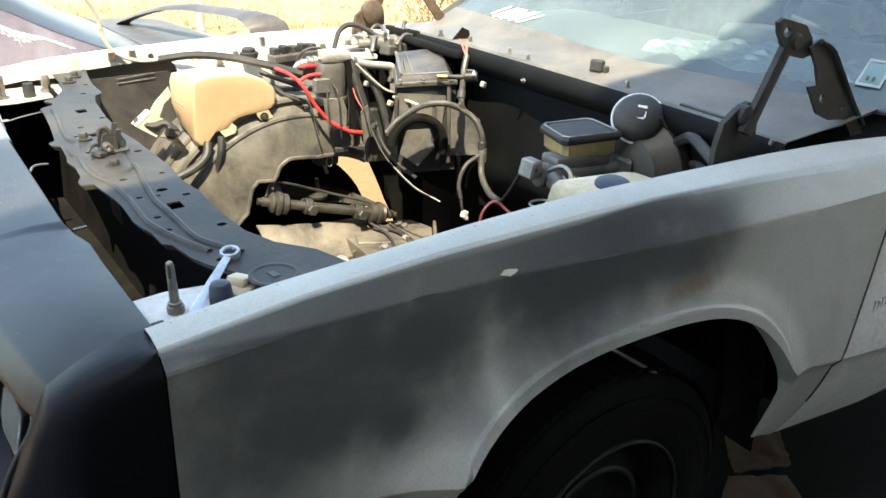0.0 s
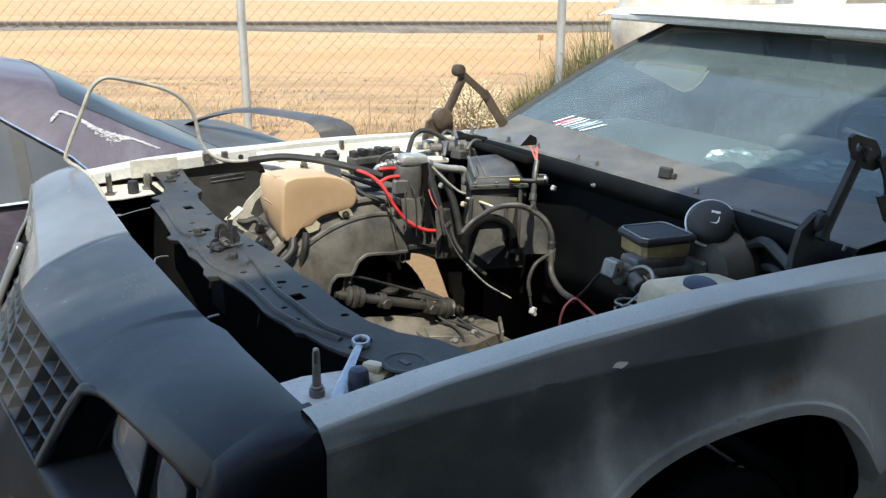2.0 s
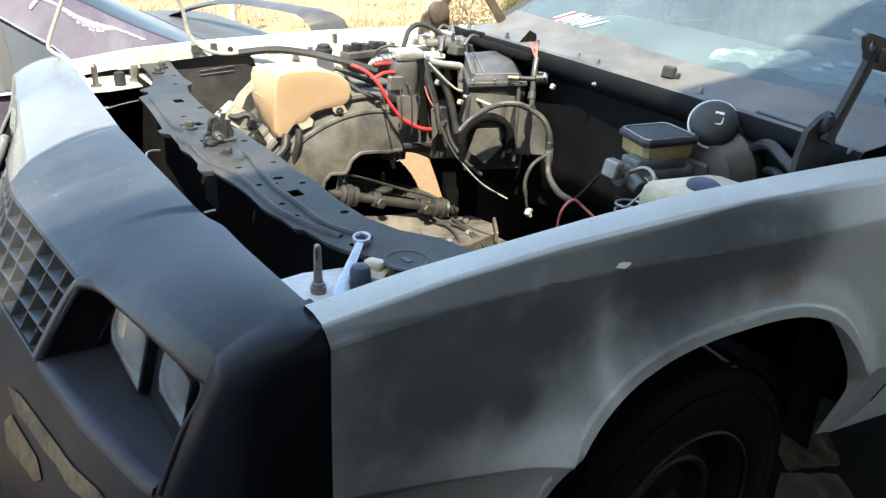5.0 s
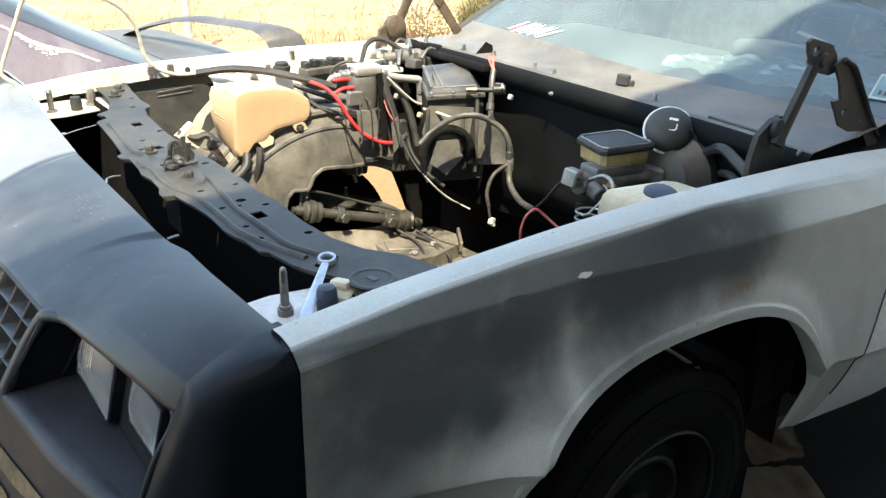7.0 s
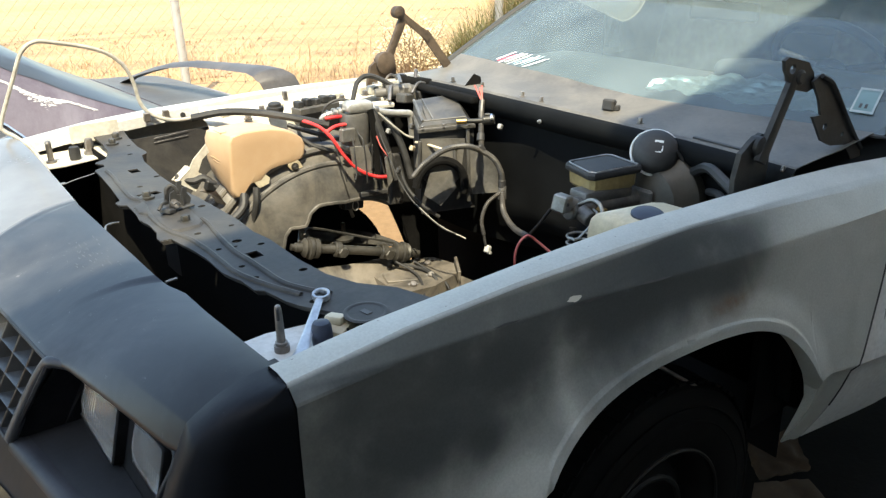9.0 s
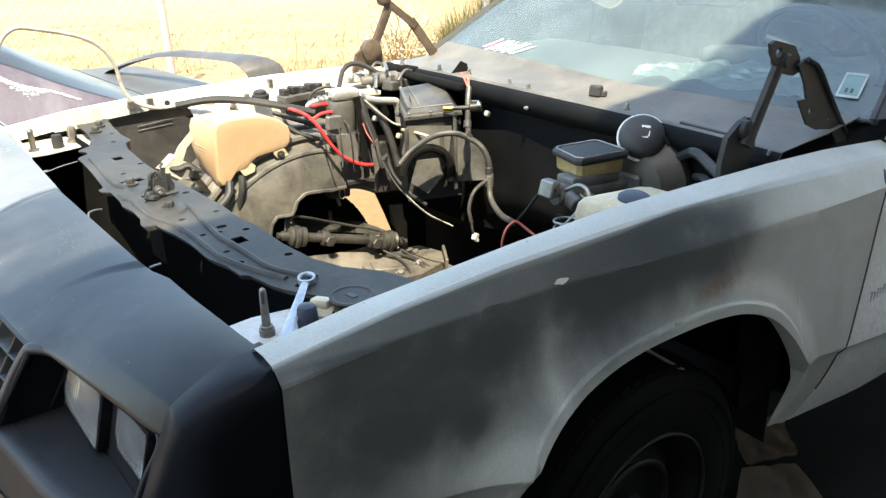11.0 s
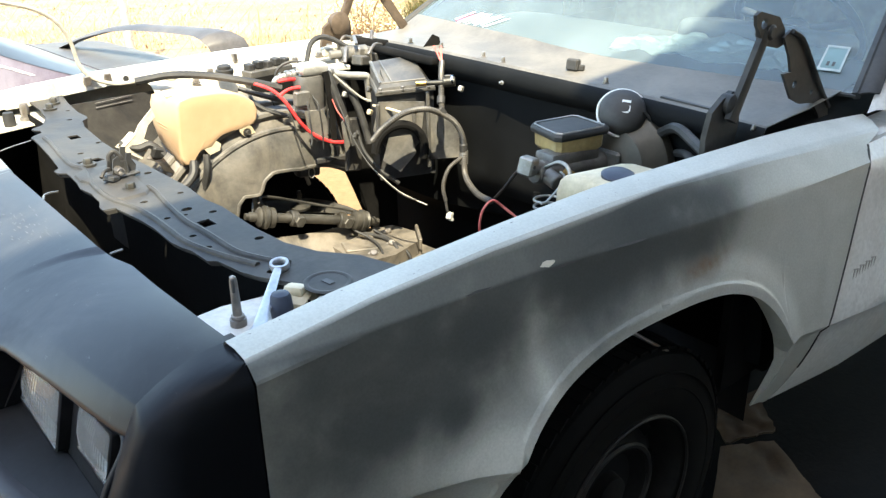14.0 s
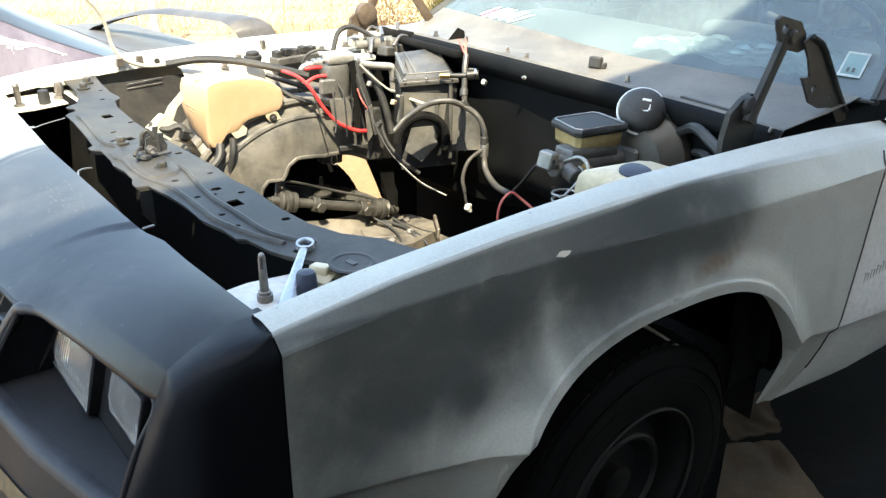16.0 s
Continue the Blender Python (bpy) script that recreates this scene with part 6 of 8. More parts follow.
s.box((0.130, -0.655, 0.880), (0.075, 0.034, 0.022), (6, -6, 34), 0.006, 2)
s.box((0.118, -0.655, 0.892), (0.024, 0.030, 0.016), (0, 10, 34), 0.005, 2)
s.done("plastic_block", cream_plastic, near_br, "cream plastic block")
s = Shape()
bolt(s, (0.165, -0.712, 0.868), (0, 0, 1), 0.010, 0.018)
s.done("bolt", rubber, near_br)
s = Shape()
s.lathe((0.016, 0.640, 0.868), (0, 0, 1), [(0.013, 0), (0.013, 0.006), (0.0075, 0.007), (0.0075, 0.050), (0.0085, 0.052), (0.006, 0.058)], 12)
s.done("hood_pin", steel, far_br, "grey hood pin")
s = Shape()
s.lathe((0.074, 0.630, 0.868), (0, 0, 1), [(0.014, 0), (0.015, 0.02), (0.012, 0.034), (0.004, 0.036)], 16)
s.done("cap", rubber, far_br, "black rubber bumper cap")
for x, y in ((0.12, 0.66), (0.20, 0.68)):
    s = Shape()
    bolt(s, (x, y, 0.868), (0, 0, 1), 0.011, 0.034)
    s.done("bolt", steel, far_br)
s = Shape()
s.box((0.155, 0.722, 0.912), (0.13, 0.004, 0.050), (0, 0, 0), 0.001)
s.done("flange_plate", cream_paint, far_br)

# wrench lying across the bracket
wr = thing("combination_wrench", "bluish plated box-end wrench lying on the bracket", "wrench", CAR)
a, b = Vector((0.130, -0.592, 0.905)), Vector((0.030, -0.705, 0.880))
d = (b - a).normalized()
sd = d.cross(Vector((0, 0, 1))).normalized()
upw = sd.cross(d)
s = Shape()
rings = []
for f, w, h in ((0.05, 0.006, 0.004), (0.14, 0.0062, 0.0042), (0.5, 0.0075, 0.0035), (0.9, 0.009, 0.0035), (1.0, 0.012, 0.004)):
    p = a + (b - a) * f
    rings.append([p + sd * w + upw * h * 0.4, p + sd * w * 0.6 + upw * h, p - sd * w * 0.6 + upw * h, p - sd * w + upw * h * 0.4, p - sd * w * 0.6 - upw * h, p + sd * w * 0.6 - upw * h])
s.rings(rings)
s.done("handle", blue_steel, wr)
s = Shape()
rings = []
for r, h in ((0.0138, -0.005), (0.0148, 0), (0.0138, 0.005), (0.0105, 0.005), (0.0092, 0.003), (0.0092, -0.003), (0.0105, -0.005), (0.0138, -0.005)):
    rings.append([a + upw * h + (d * math.cos(t) + sd * math.sin(t)) * r * (1 + (0.05 * math.cos(12 * t) if r < 0.0105 else 0)) for t in (2 * math.pi * i / 36 for i in range(36))])
s.rings(rings, True, False)
s.done("box_end", blue_steel, wr)

# ---- far side of the bay: apron, liner, suspension ----
ap = Shape()
rows = []
for i in range(33):
    x = 0.46 + 0.78 * i / 32
    k = 0.006 * math.sin(x * 40) * (1 if x > 0.5 else 0)
    rows.append([(x, 0.742, 0.922), (x, 0.732, 0.912), (x, 0.722, 0.898 + k), (x, 0.690, 0.893 + k), (x, 0.672, 0.880), (x, 0.660, 0.845), (x, 0.650, 0.80), (x, 0.640, 0.74)])
ap.sheet(rows, 0.003)
apron = ap.done("inner_apron", cream_paint, coupe, "dusty cream inner fender apron")
for x, w, h in ((0.52, 0.03, 0.022), (0.60, 0.02, 0.018), (0.69, 0.05, 0.016), (0.90, 0.06, 0.02), (1.00, 0.03, 0.026), (1.10, 0.05, 0.018)):
    s = Shape()
    s.box((x, 0.70, 0.897 + h / 2), (w, 0.03, h), (0, 0, 4), 0.004)
    s.done("stamped_boss", cream_paint, apron)
for x in (0.305, 0.36, 0.74):
    s = Shape()
    s.box((x, 0.730, 0.926), (0.018 if x < 0.7 else 0.014, 0.014, 0.026), (0, 0, 0), 0.002)
    s.done("clip", steel, apron)
s = Shape()
s.lathe((0.412, 0.740, 0.914), (0, -1, 0), [(0.008, 0), (0.008, 0.003)], 12)
s.done("hole_plug", ink_dark, apron)
dark = Shape()
dark.sheet([[(x, 0.690, 0.880), (x, 0.685, 0.80), (x, 0.66, 0.68), (x, 0.62, 0.55)] for x in (0.236, 0.30, 0.36, 0.42, 0.47)], 0.003)
dark.done("battery_side_panel", support_black, coupe, "dark panel beside the support")
s = Shape()
for y0, y1 in ((0.874, 0.880), (0.862, 0.866)):
    s.cyl((0.30, 0.683, y0), (0.40, 0.683, y1), 0.0009, n=6)
s.done("scratch", steel, coupe, "bright scratches in the dark panel")


def build_liner():
    """Black plastic wheel house: a swept arch whose bay side is cut away over the control arm."""
    s = Shape()
    cx, cz = 0.70, 0.36
    prof = [(0.66, 0.475), (0.60, 0.480), (0.53, 0.472), (0.485, 0.445), (0.470, 0.415), (0.462, 0.402), (0.452, 0.405), (0.444, 0.392), (0.438, 0.35), (0.434, 0.31), (0.432, 0.27), (0.431, 0.23)]
    angs = [172 - 124 * i / 90 for i in range(91)]

    def cut_at(a):
        return lerp(a, (48, 51, 60, 78, 88, 96, 102.5, 106, 109, 113.7, 118, 123.4, 130, 137, 150, 172), (0.330, 0.327, 0.317, 0.291, 0.292, 0.296, 0.284, 0.264, 0.255, 0.265, 0.279, 0.274, 0.251, 0.234, 0.245, 0.28))
    rows = []
    for a in angs:
        c, q = math.cos(radians(a)), math.sin(radians(a))
        row = []
        for y, r in prof:
            rr = max(r, cut_at(a))
            row.append((cx + rr * c * 0.96, y, cz + rr * q))
        rows.append(row)
    s.sheet(rows, 0.003)
    liner = s.done("wheel_house", liner_plastic, coupe, "scuffed black plastic wheel house cut out over the arm", 40)
    e = Shape()
    pts = []
    for a in angs[2:]:
        rr = cut_at(a)
        pts.append((cx + rr * math.cos(radians(a)) * 0.96, 0.430, cz + rr * math.sin(radians(a))))
    e.tube(pts, 0.006, 6, 2)
    e.done("rolled_edge", liner_plastic, liner)
    for r, y, th in ((0.446, 0.481, 0.012), (0.468, 0.520, 0.010), (0.407, 0.452, 0.009)):
        b = Shape()
        b.tube([(cx + r * math.cos(radians(a)) * 0.96, y, cz + r * math.sin(radians(a))) for a in range(62, 164, 6)], th, 8, 2)
        b.done("moulded_bead", liner_plastic, liner)
    for p, q, r in (((0.71, 0.45, 0.76), (0.80, 0.46, 0.58), 0.006),):
        b = Shape()
        b.tube([p, ((p[0] + q[0]) / 2 + 0.01, 0.448, (p[2] + q[2]) / 2), q], r, 6)
        b.done("liner_lip", liner_plastic, liner)


build_liner()


def build_suspension():
    arm = Shape()
    p, q = Vector((0.585, 0.425, 0.545)), Vector((0.955, 0.365, 0.447))
    w = q - p
    arm.cyl(p + w * 0.12, q - w * 0.12, 0.014)
    arm.cyl(p + w * 0.30, p + w * 0.36, 0.024)
    arm.cyl(p + w * 0.70, p + w * 0.76, 0.024)
    for f in (0.33, 0.73):
        c = p + w * f
        arm.cyl(c + Vector((0, -0.035, 0)), c + Vector((0, 0.03, 0.004)), 0.012, n=10)
        arm.cyl(c + Vector((0, -0.042, 0)), c + Vector((0, -0.030, 0)), 0.017, n=6)
    arm_ob = arm.done("control_arm_shaft", arm_steel, coupe, "oily cross shaft of the upper control arm")
    for f, sg in ((0.06, -1), (0.94, 1)):
        b = Shape()
        c = p + w * f
        ax = w.normalized() * sg
        b.lathe(c - ax * 0.045, ax, [(0.022, 0), (0.030, 0.004), (0.030, 0.018), (0.026, 0.020), (0.034, 0.024), (0.034, 0.034), (0.026, 0.037), (0.030, 0.046), (0.022, 0.054), (0.014, 0.056), (0.014, 0.074), (0.010, 0.078), (0.010, 0.088)], 18)
        b.done("bushing", arm_steel, arm_ob, "rubber and steel bushing with a nut")
    a = Shape()
    rows = []
    for f in (0.02, 0.14, 0.32, 0.5, 0.68, 0.86, 0.98):
        c = p + w * f
        tip = Vector((0.775, 0.66, 0.47))
        pinch = 0.5 + (f - 0.5) * 0.28
        e = tip + w * (pinch - 0.5)
        r0 = 0.0 if f in (0.02, 0.98) or f < 0.1 or f > 0.9 else 0.45
        rows.append([c.lerp(e, r0 + (1 - r0) * k / 4) + Vector((0, 0, 0.022 * math.sin(math.pi * k / 4) + (0.018 if f in (0.02, 0.98) else 0))) for k in range(5)])
    a.sheet(rows, 0.006)
    a.done("control_arm", arm_steel, arm_ob, "stamped upper control arm")
    st = Shape()
    c = p + w * 0.53 + Vector((0, 0.10, 0.005))
    st.lathe(c, (0, 0, 1), [(0.030, 0), (0.032, 0.008), (0.022, 0.012), (0.012, 0.016), (0.012, 0.022), (0.0065, 0.024), (0.0065, 0.055), (0.004, 0.058)], 16)
    st.done("shock_stud", arm_steel, arm_ob, "threaded damper stud with washer")
    rod = Shape()
    rod.tube([p + Vector((0.03, 0.01, 0.028)), p + Vector((0.06, 0.02, 0.040)), p + w * 0.5 + Vector((0, 0.04, 0.040)), q + Vector((-0.03, 0.02, 0.030)), q + Vector((0.0, 0, 0.01))], 0.004, 6)
    rod.done("arm_rim", arm_steel, arm_ob)
    # chassis rail, spring tower and cross member
    rail = Shape()
    rail.plate([(0.33, 0.44), (0.62, 0.47), (0.90, 0.43), (1.06, 0.36), (1.08, 0.20), (0.97, 0.17), (0.86, 0.20), (0.72, 0.16), (0.50, 0.18), (0.33, 0.22)], pose(0, 0, 0.385, 0, 1, 0), 0.16)
    rail_ob = rail.done("chassis_rail", frame_steel, coupe, "dusty greasy chassis rail and spring pocket")
    tw = Shape()
    tw.sheet([[(0.56 + 0.40 * i / 10, 0.44 - 0.10 * j / 4 - 0.03 * math.sin(i * 0.31), 0.47 - 0.02 * i / 10 - 0.085 * (j / 4) ** 1.5 - 0.03 * (i / 10)) for j in range(5)] for i in range(11)], 0.006)
    tw.done("spring_tower", frame_steel, rail_ob)
    bx = Shape()
    bx.plate([(0.79, 0.20), (0.905, 0.182), (1.010, 0.212), (1.052, 0.281), (1.030, 0.366), (0.91, 0.415), (0.80, 0.39)], pose(0, 0, 0.412), 0.13)
    bx.done("mount_box", frame_steel, rail_ob, angle=25)
    for c, sz, rot in (((1.048, 0.262, 0.360), (0.010, 0.12, 0.115), (0, 4, -32)), ((0.86, 0.30, 0.412), (0.10, 0.07, 0.010), (0, 4, -20)), ((0.93, 0.345, 0.415), (0.06, 0.05, 0.012), (4, 4, 10))):
        f = Shape()
        f.box(c, sz, rot, 0.003)
        f.done("flange_plate", frame_steel, rail_ob)
    f = Shape()
    f.lathe((0.79, 0.37, 0.405), (-0.3, -0.5, 0.8), [(0.006, 0.004), (0.012, 0.006), (0.015, 0.003), (0.015, 0)], 16, False)
    f.done("eyelet", alloy, rail_ob)
    for x, y, z in ((0.66, 0.25, 0.390), (0.72, 0.25, 0.388), (0.858, 0.228, 0.408), (0.985, 0.33, 0.408), (0.94, 0.25, 0.408)):
        b = Shape()
        bolt(b, (x, y, z - 0.002), (-0.2, -0.4, 1), 0.012, 0.014)
        b.done("bolt", steel, rail_ob)
    for pts in ([(0.88, 0.36, 0.44), (0.90, 0.30, 0.425), (0.885, 0.225, 0.418), (0.86, 0.17, 0.37), (0.85, 0.14, 0.30)], [(0.94, 0.34, 0.43), (0.95, 0.27, 0.418), (0.955, 0.19, 0.40), (0.96, 0.17, 0.34)]):
        b = Shape()
        b.tube(pts, 0.004, 6)
        b.done("hard_line", rubber, rail_ob)
    b = Shape()
    b.lathe((0.735, 0.262, 0.386), (-0.25, -0.5, 0.83), [(0.020, 0), (0.020, 0.004), (0.012, 0.005), (0.012, 0.014), (0.004, 0.016)], 16)
    b.done("washer_bolt", alloy, rail_ob, "bright bolt with a large washer")
    b = Shape()
    b.tube([(0.895, 0.375, 0.424), (0.925, 0.325, 0.422), (0.940, 0.270, 0.420), (0.935, 0.215, 0.410), (0.915, 0.185, 0.370)], 0.0055, 8)
    b.done("rubber_line", rubber, rail_ob)
    b = Shape()
    b.sheet([[(0.60 + 0.030 * i, 0.335 - 0.006 * i + 0.010 * math.sin(i * 0.9), 0.398 - 0.001 * i), (0.60 + 0.030 * i, 0.323 - 0.006 * i + 0.010 * math.sin(i * 0.9), 0.404 - 0.001 * i)] for i in range(9)], 0.003)
    b.done("seam_lip", frame_steel, rail_ob)
    cm = Shape()
    cm.box((0.62, -0.05, 0.27), (0.34, 0.62, 0.08), (0, 0, 0), 0.01)
    cm.done("cross_member", firewall_black, coupe, "dark front cross member")


build_suspension()


# ---- coolant tank ----
def build_tank():
    # outline of the bay-side face and of the face against the apron; the front face slants between them
    face = [(0.430, 0.882), (0.437, 0.898), (0.468, 0.905), (0.551, 0.902), (0.600, 0.891), (0.625, 0.879), (0.652, 0.857), (0.660, 0.834), (0.656, 0.810), (0.645, 0.797), (0.610, 0.790), (0.576, 0.788), (0.545, 0.783), (0.525, 0.772), (0.510, 0.757), (0.485, 0.754), (0.458, 0.747), (0.448, 0.722), (0.428, 0.722), (0.421, 0.745), (0.425, 0.820)]
    rear = [(0.404, 0.880), (0.412, 0.900), (0.450, 0.905), (0.521, 0.905), (0.575, 0.895), (0.600, 0.886), (0.645, 0.862), (0.665, 0.845), (0.664, 0.815), (0.650, 0.800), (0.610, 0.795), (0.576, 0.790), (0.545, 0.785), (0.525, 0.775), (0.510, 0.762), (0.485, 0.758), (0.465, 0.745), (0.450, 0.728), (0.436, 0.730), (0.414, 0.775), (0.403, 0.820)]
    cx, cz = 0.535, 0.825
    rings = []
    for y, w, k in ((0.4570, 0, 0.55), (0.4572, 0, 0.92), (0.4580, 0, 0.958), (0.4605, 0, 0.980), (0.4655, 0, 0.995), (0.474, 0.06, 1.0), (0.50, 0.4, 1.004), (0.53, 0.72, 1.004), (0.556, 1, 1.0), (0.574, 1, 0.975), (0.584, 1, 0.92), (0.586, 1, 0.7)):
        rings.append([(cx + (a + (c - a) * w - cx) * k, y, cz + (b + (e - b) * w - cz) * k) for (a, b), (c, e) in zip(face, rear)])
    s = Shape()
    s.rings(rings)
    ob = s.done("coolant_tank", tank_plastic, coupe, "aged tan plastic coolant tank, sun-bleached", 50)
    for pts in (((0.596, 0.800), (0.598, 0.782), (0.611, 0.766), (0.644, 0.772), (0.634, 0.792), (0.622, 0.800)), ((0.486, 0.772), (0.488, 0.760), (0.503, 0.738), (0.533, 0.745), (0.538, 0.762), (0.526, 0.774))):
        t = Shape()
        t.plate(pts, pose(0, 0.458, 0, 90, 0, 0), 0.008)
        t.done("mounting_tab", cream_plastic, ob)
    t = Shape()
    t.plate([(0.425, 0.500), (0.500, 0.498), (0.512, 0.520), (0.490, 0.545), (0.425, 0.545)], pose(0, 0, 0.903, 0, 0, 0), 0.005)
    t.done("top_flange", tank_plastic, ob)
    t = Shape()
    bolt(t, (0.616, 0.452, 0.779), (0, -1, 0.1), 0.008, 0.008)
    t.done("bolt", arm_steel, ob)
    t = Shape()
    for k in range(2):
        t.box((0.4090 + 0.002 * k, 0.522 - 0.004 * k, 0.830 - 0.010 * k), (0.0014, 0.040 - 0.01 * k, 0.002), (14, 0, 14), 0)
    t.done("moulded_mark", tank_plastic, ob)
    t = Shape()
    t.lathe((0.66, 0.64, 0.900), (0, 0, 1), [(0.024, 0), (0.026, 0.006), (0.026, 0.016), (0.020, 0.018), (0.020, 0.026), (0.014, 0.030)], 20)
    t.done("filler_cap", rubber, ob, "black filler cap")
    # hose below the tank
    h = Shape()
    h.tube([(0.455, 0.46, 0.73), (0.440, 0.44, 0.70), (0.40, 0.43, 0.675), (0.34, 0.43, 0.655)], 0.012, 10)
    h.done("overflow_hose", rubber, ob)
    h = Shape()
    h.tube([(0.49, 0.45, 0.745), (0.48, 0.44, 0.70), (0.465, 0.45, 0.64)], 0.010, 8)
    h.done("overflow_hose", rubber, ob)
    br = Shape()
    br.plate([(0.289, 0.788), (0.331, 0.820), (0.367, 0.793), (0.335, 0.754)], pose(0, 0.50, 0, 90, 0, 0), 0.003)
    br.plate([(0.325, 0.818), (0.343, 0.845), (0.3825, 0.880), (0.388, 0.856), (0.366, 0.838), (0.350, 0.805)], pose(0, 0.503, 0, 90, 0, 0), 0.003)
    br.sheet([[(0.289, 0.50, 0.788), (0.331, 0.50, 0.820)], [(0.286, 0.512, 0.792), (0.328, 0.512, 0.824)], [(0.284, 0.528, 0.790), (0.326, 0.528, 0.822)]], 0.003)
    br.done("tank_bracket", cream_paint, coupe, "bent cream-painted bracket")
    br = Shape()
    br.sheet([[(0.341 + 0.040 * f, 0.485 - 0.012 * math.sin(math.pi * f), 0.759 - 0.042 * f * f), (0.374 + 0.041 * f, 0.495 - 0.012 * math.sin(math.pi * f), 0.773 - 0.078 * f)] for f in (0, 0.2, 0.4, 0.6, 0.8, 1.0)], 0.003)
    br.done("bracket_foot", steel, coupe, "dirty curved steel foot")
    c = Shape()
    c.tube([(0.29, 0.52, 0.80), (0.33, 0.50, 0.785), (0.36, 0.49, 0.79), (0.385, 0.47, 0.76)], 0.010, 8)
    c.box((0.37, 0.478, 0.77), (0.03, 0.02, 0.03), (10, 20, 0), 0.004)
    c.done("connector", rubber, coupe, "black wiring connector")


build_tank()


# ---- heater box, accumulator, fuse block ----
def build_heater():
    s = Shape()
    foot = [(0.926, 0.268), (1.085, 0.213), (1.17, 0.40), (1.03, 0.450)]
    s.plate(foot, pose(0, 0, 0.862), 0.25)
    box = s.done("heater_box", rubber, coupe, "black plastic heater and blower box with faceted lid")
    cx, cy = 1.05, 0.335

    def around(k, z):
        return [(cx + (x - cx) * k, cy + (y - cy) * k, z) for x, y in foot]
    r = Shape()
    r.rings([around(1.03, 0.858), around(1.05, 0.860), around(1.05, 0.868), around(1.02, 0.871)])
    r.done("lid_flange", box_plastic, box, angle=20)
    t = Shape()
    low = around(0.98, 0.871)
    edge = around(0.95, 0.878)
    top = [(0.955, 0.283, 0.884), (1.075, 0.232, 0.888), (1.150, 0.392, 0.922), (1.020, 0.425, 0.916)]
    t.rings([low, edge, top])
    t.done("lid", box_plastic, box, angle=12)
    for a, b, h in (((0.955, 0.287, 0.886), (1.018, 0.420, 0.917), 0.010), ((0.985, 0.275, 0.887), (1.043, 0.412, 0.918), 0.006)):
        e = Shape()
        e.tube([a, b], h / 2, 6, smooth=False)
        e.done("lid_ridge", grey_can, box)
    for f in (0.08, 0.45, 0.9):
        b = Shape()
        p = Vector((0.922, 0.266, 0.868)).lerp(Vector((1.086, 0.210, 0.868)), f)
        b.cyl(p, p + Vector((0, 0, 0.012)), 0.005)
        b.done("screw", steel, box)
    # pale grey tubes paint the light caught along the lid's edges
    for a, b in (((0.916, 0.256, 0.873), (1.078, 0.200, 0.874)), ((0.926, 0.262, 0.874), (1.026, 0.444, 0.876)), ((0.958, 0.286, 0.886), (1.074, 0.235, 0.890))):
        e = Shape()
        e.tube([a, b], 0.0022, 6, smooth=False)
        e.done("lit_edge", grey_can, box)
    g = Shape()
    g.plate([(0, 0), (0.060, 0.004), (0.058, 0.034)], pose(0.972, 0.286, 0.884, 90, 0, 66), 0.003)
    g.done("lid_gusset", box_plastic, box)
    # grey shields on the camera side of the box, and the black duct arching over them
    side_in = pose(0.926, 0.262, 0, 0, 0, -19)
    for k, (pts, off) in enumerate(((((0.0, 0.845), (0.135, 0.832), (0.120, 0.72), (0.10, 0.70), (0.02, 0.70), (-0.02, 0.765)), 0.0), (((0.02, 0.745), (0.085, 0.745), (0.10, 0.69), (0.05, 0.64), (0.0, 0.68)), 0.016), (((0.145, 0.80), (0.235, 0.76), (0.24, 0.655), (0.15, 0.66)), 0.004))):
        p = Shape()
        p.plate(pts, side_in @ pose(0, -0.006 - off, 0, 90, 0, 0), 0.003)
        p.done("shield_plate", grey_can, box, "dusty grey shield plate")
    f = Shape()
    f.tube([side_in @ Vector((0.052 + 0.074 * math.cos(a), -0.020, 0.700 + 0.078 * math.sin(a))) for a in (math.pi * (-0.12 + 1.10 * i / 20) for i in range(21))], 0.013, 10, 2)
    f.done("blower_duct", arch_black, box, "black arched duct")
    for a, b in (((0.10, 0.815), (0.10, 0.74)), ((0.142, 0.86), (0.142, 0.64)), ((-0.005, 0.84), (-0.01, 0.70))):
        e = Shape()
        e.cyl(side_in @ Vector((a[0], -0.012, a[1])), side_in @ Vector((b[0], -0.012, b[1])), 0.006, n=8)
        e.done("rib", box_plastic, box)
    # accumulator
    a = Shape()
    a.lathe((0.818, 0.445, 0.785), (0, 0, 1), [(0.026, 0), (0.039, 0.006), (0.043, 0.016), (0.043, 0.108), (0.039, 0.122)], 28)
    acc = a.done("accumulator", can_dark, coupe, "faded black air-conditioning canister with bright top")
    d = Shape()
    d.box((0.830, 0.440, 0.924), (0.086, 0.05, 0.034), (0, 4, -6), 0.012, 3)
    d.done("head_block", bright_alloy, acc, "bright cast aluminium head")
    d = Shape()
    d.lathe((0.818, 0.445, 0.800), (0, 0, 1), [(0.0435, 0), (0.045, 0.003), (0.045, 0.013), (0.0435, 0.016)], 28, False)
    d.done("band", alloy, acc)
    d = Shape()
    d.box((0.772, 0.412, 0.853), (0.048, 0.018, 0.040), (0, 4, 6), 0.003)
    d.done("mounting_plate", grey_can, acc)
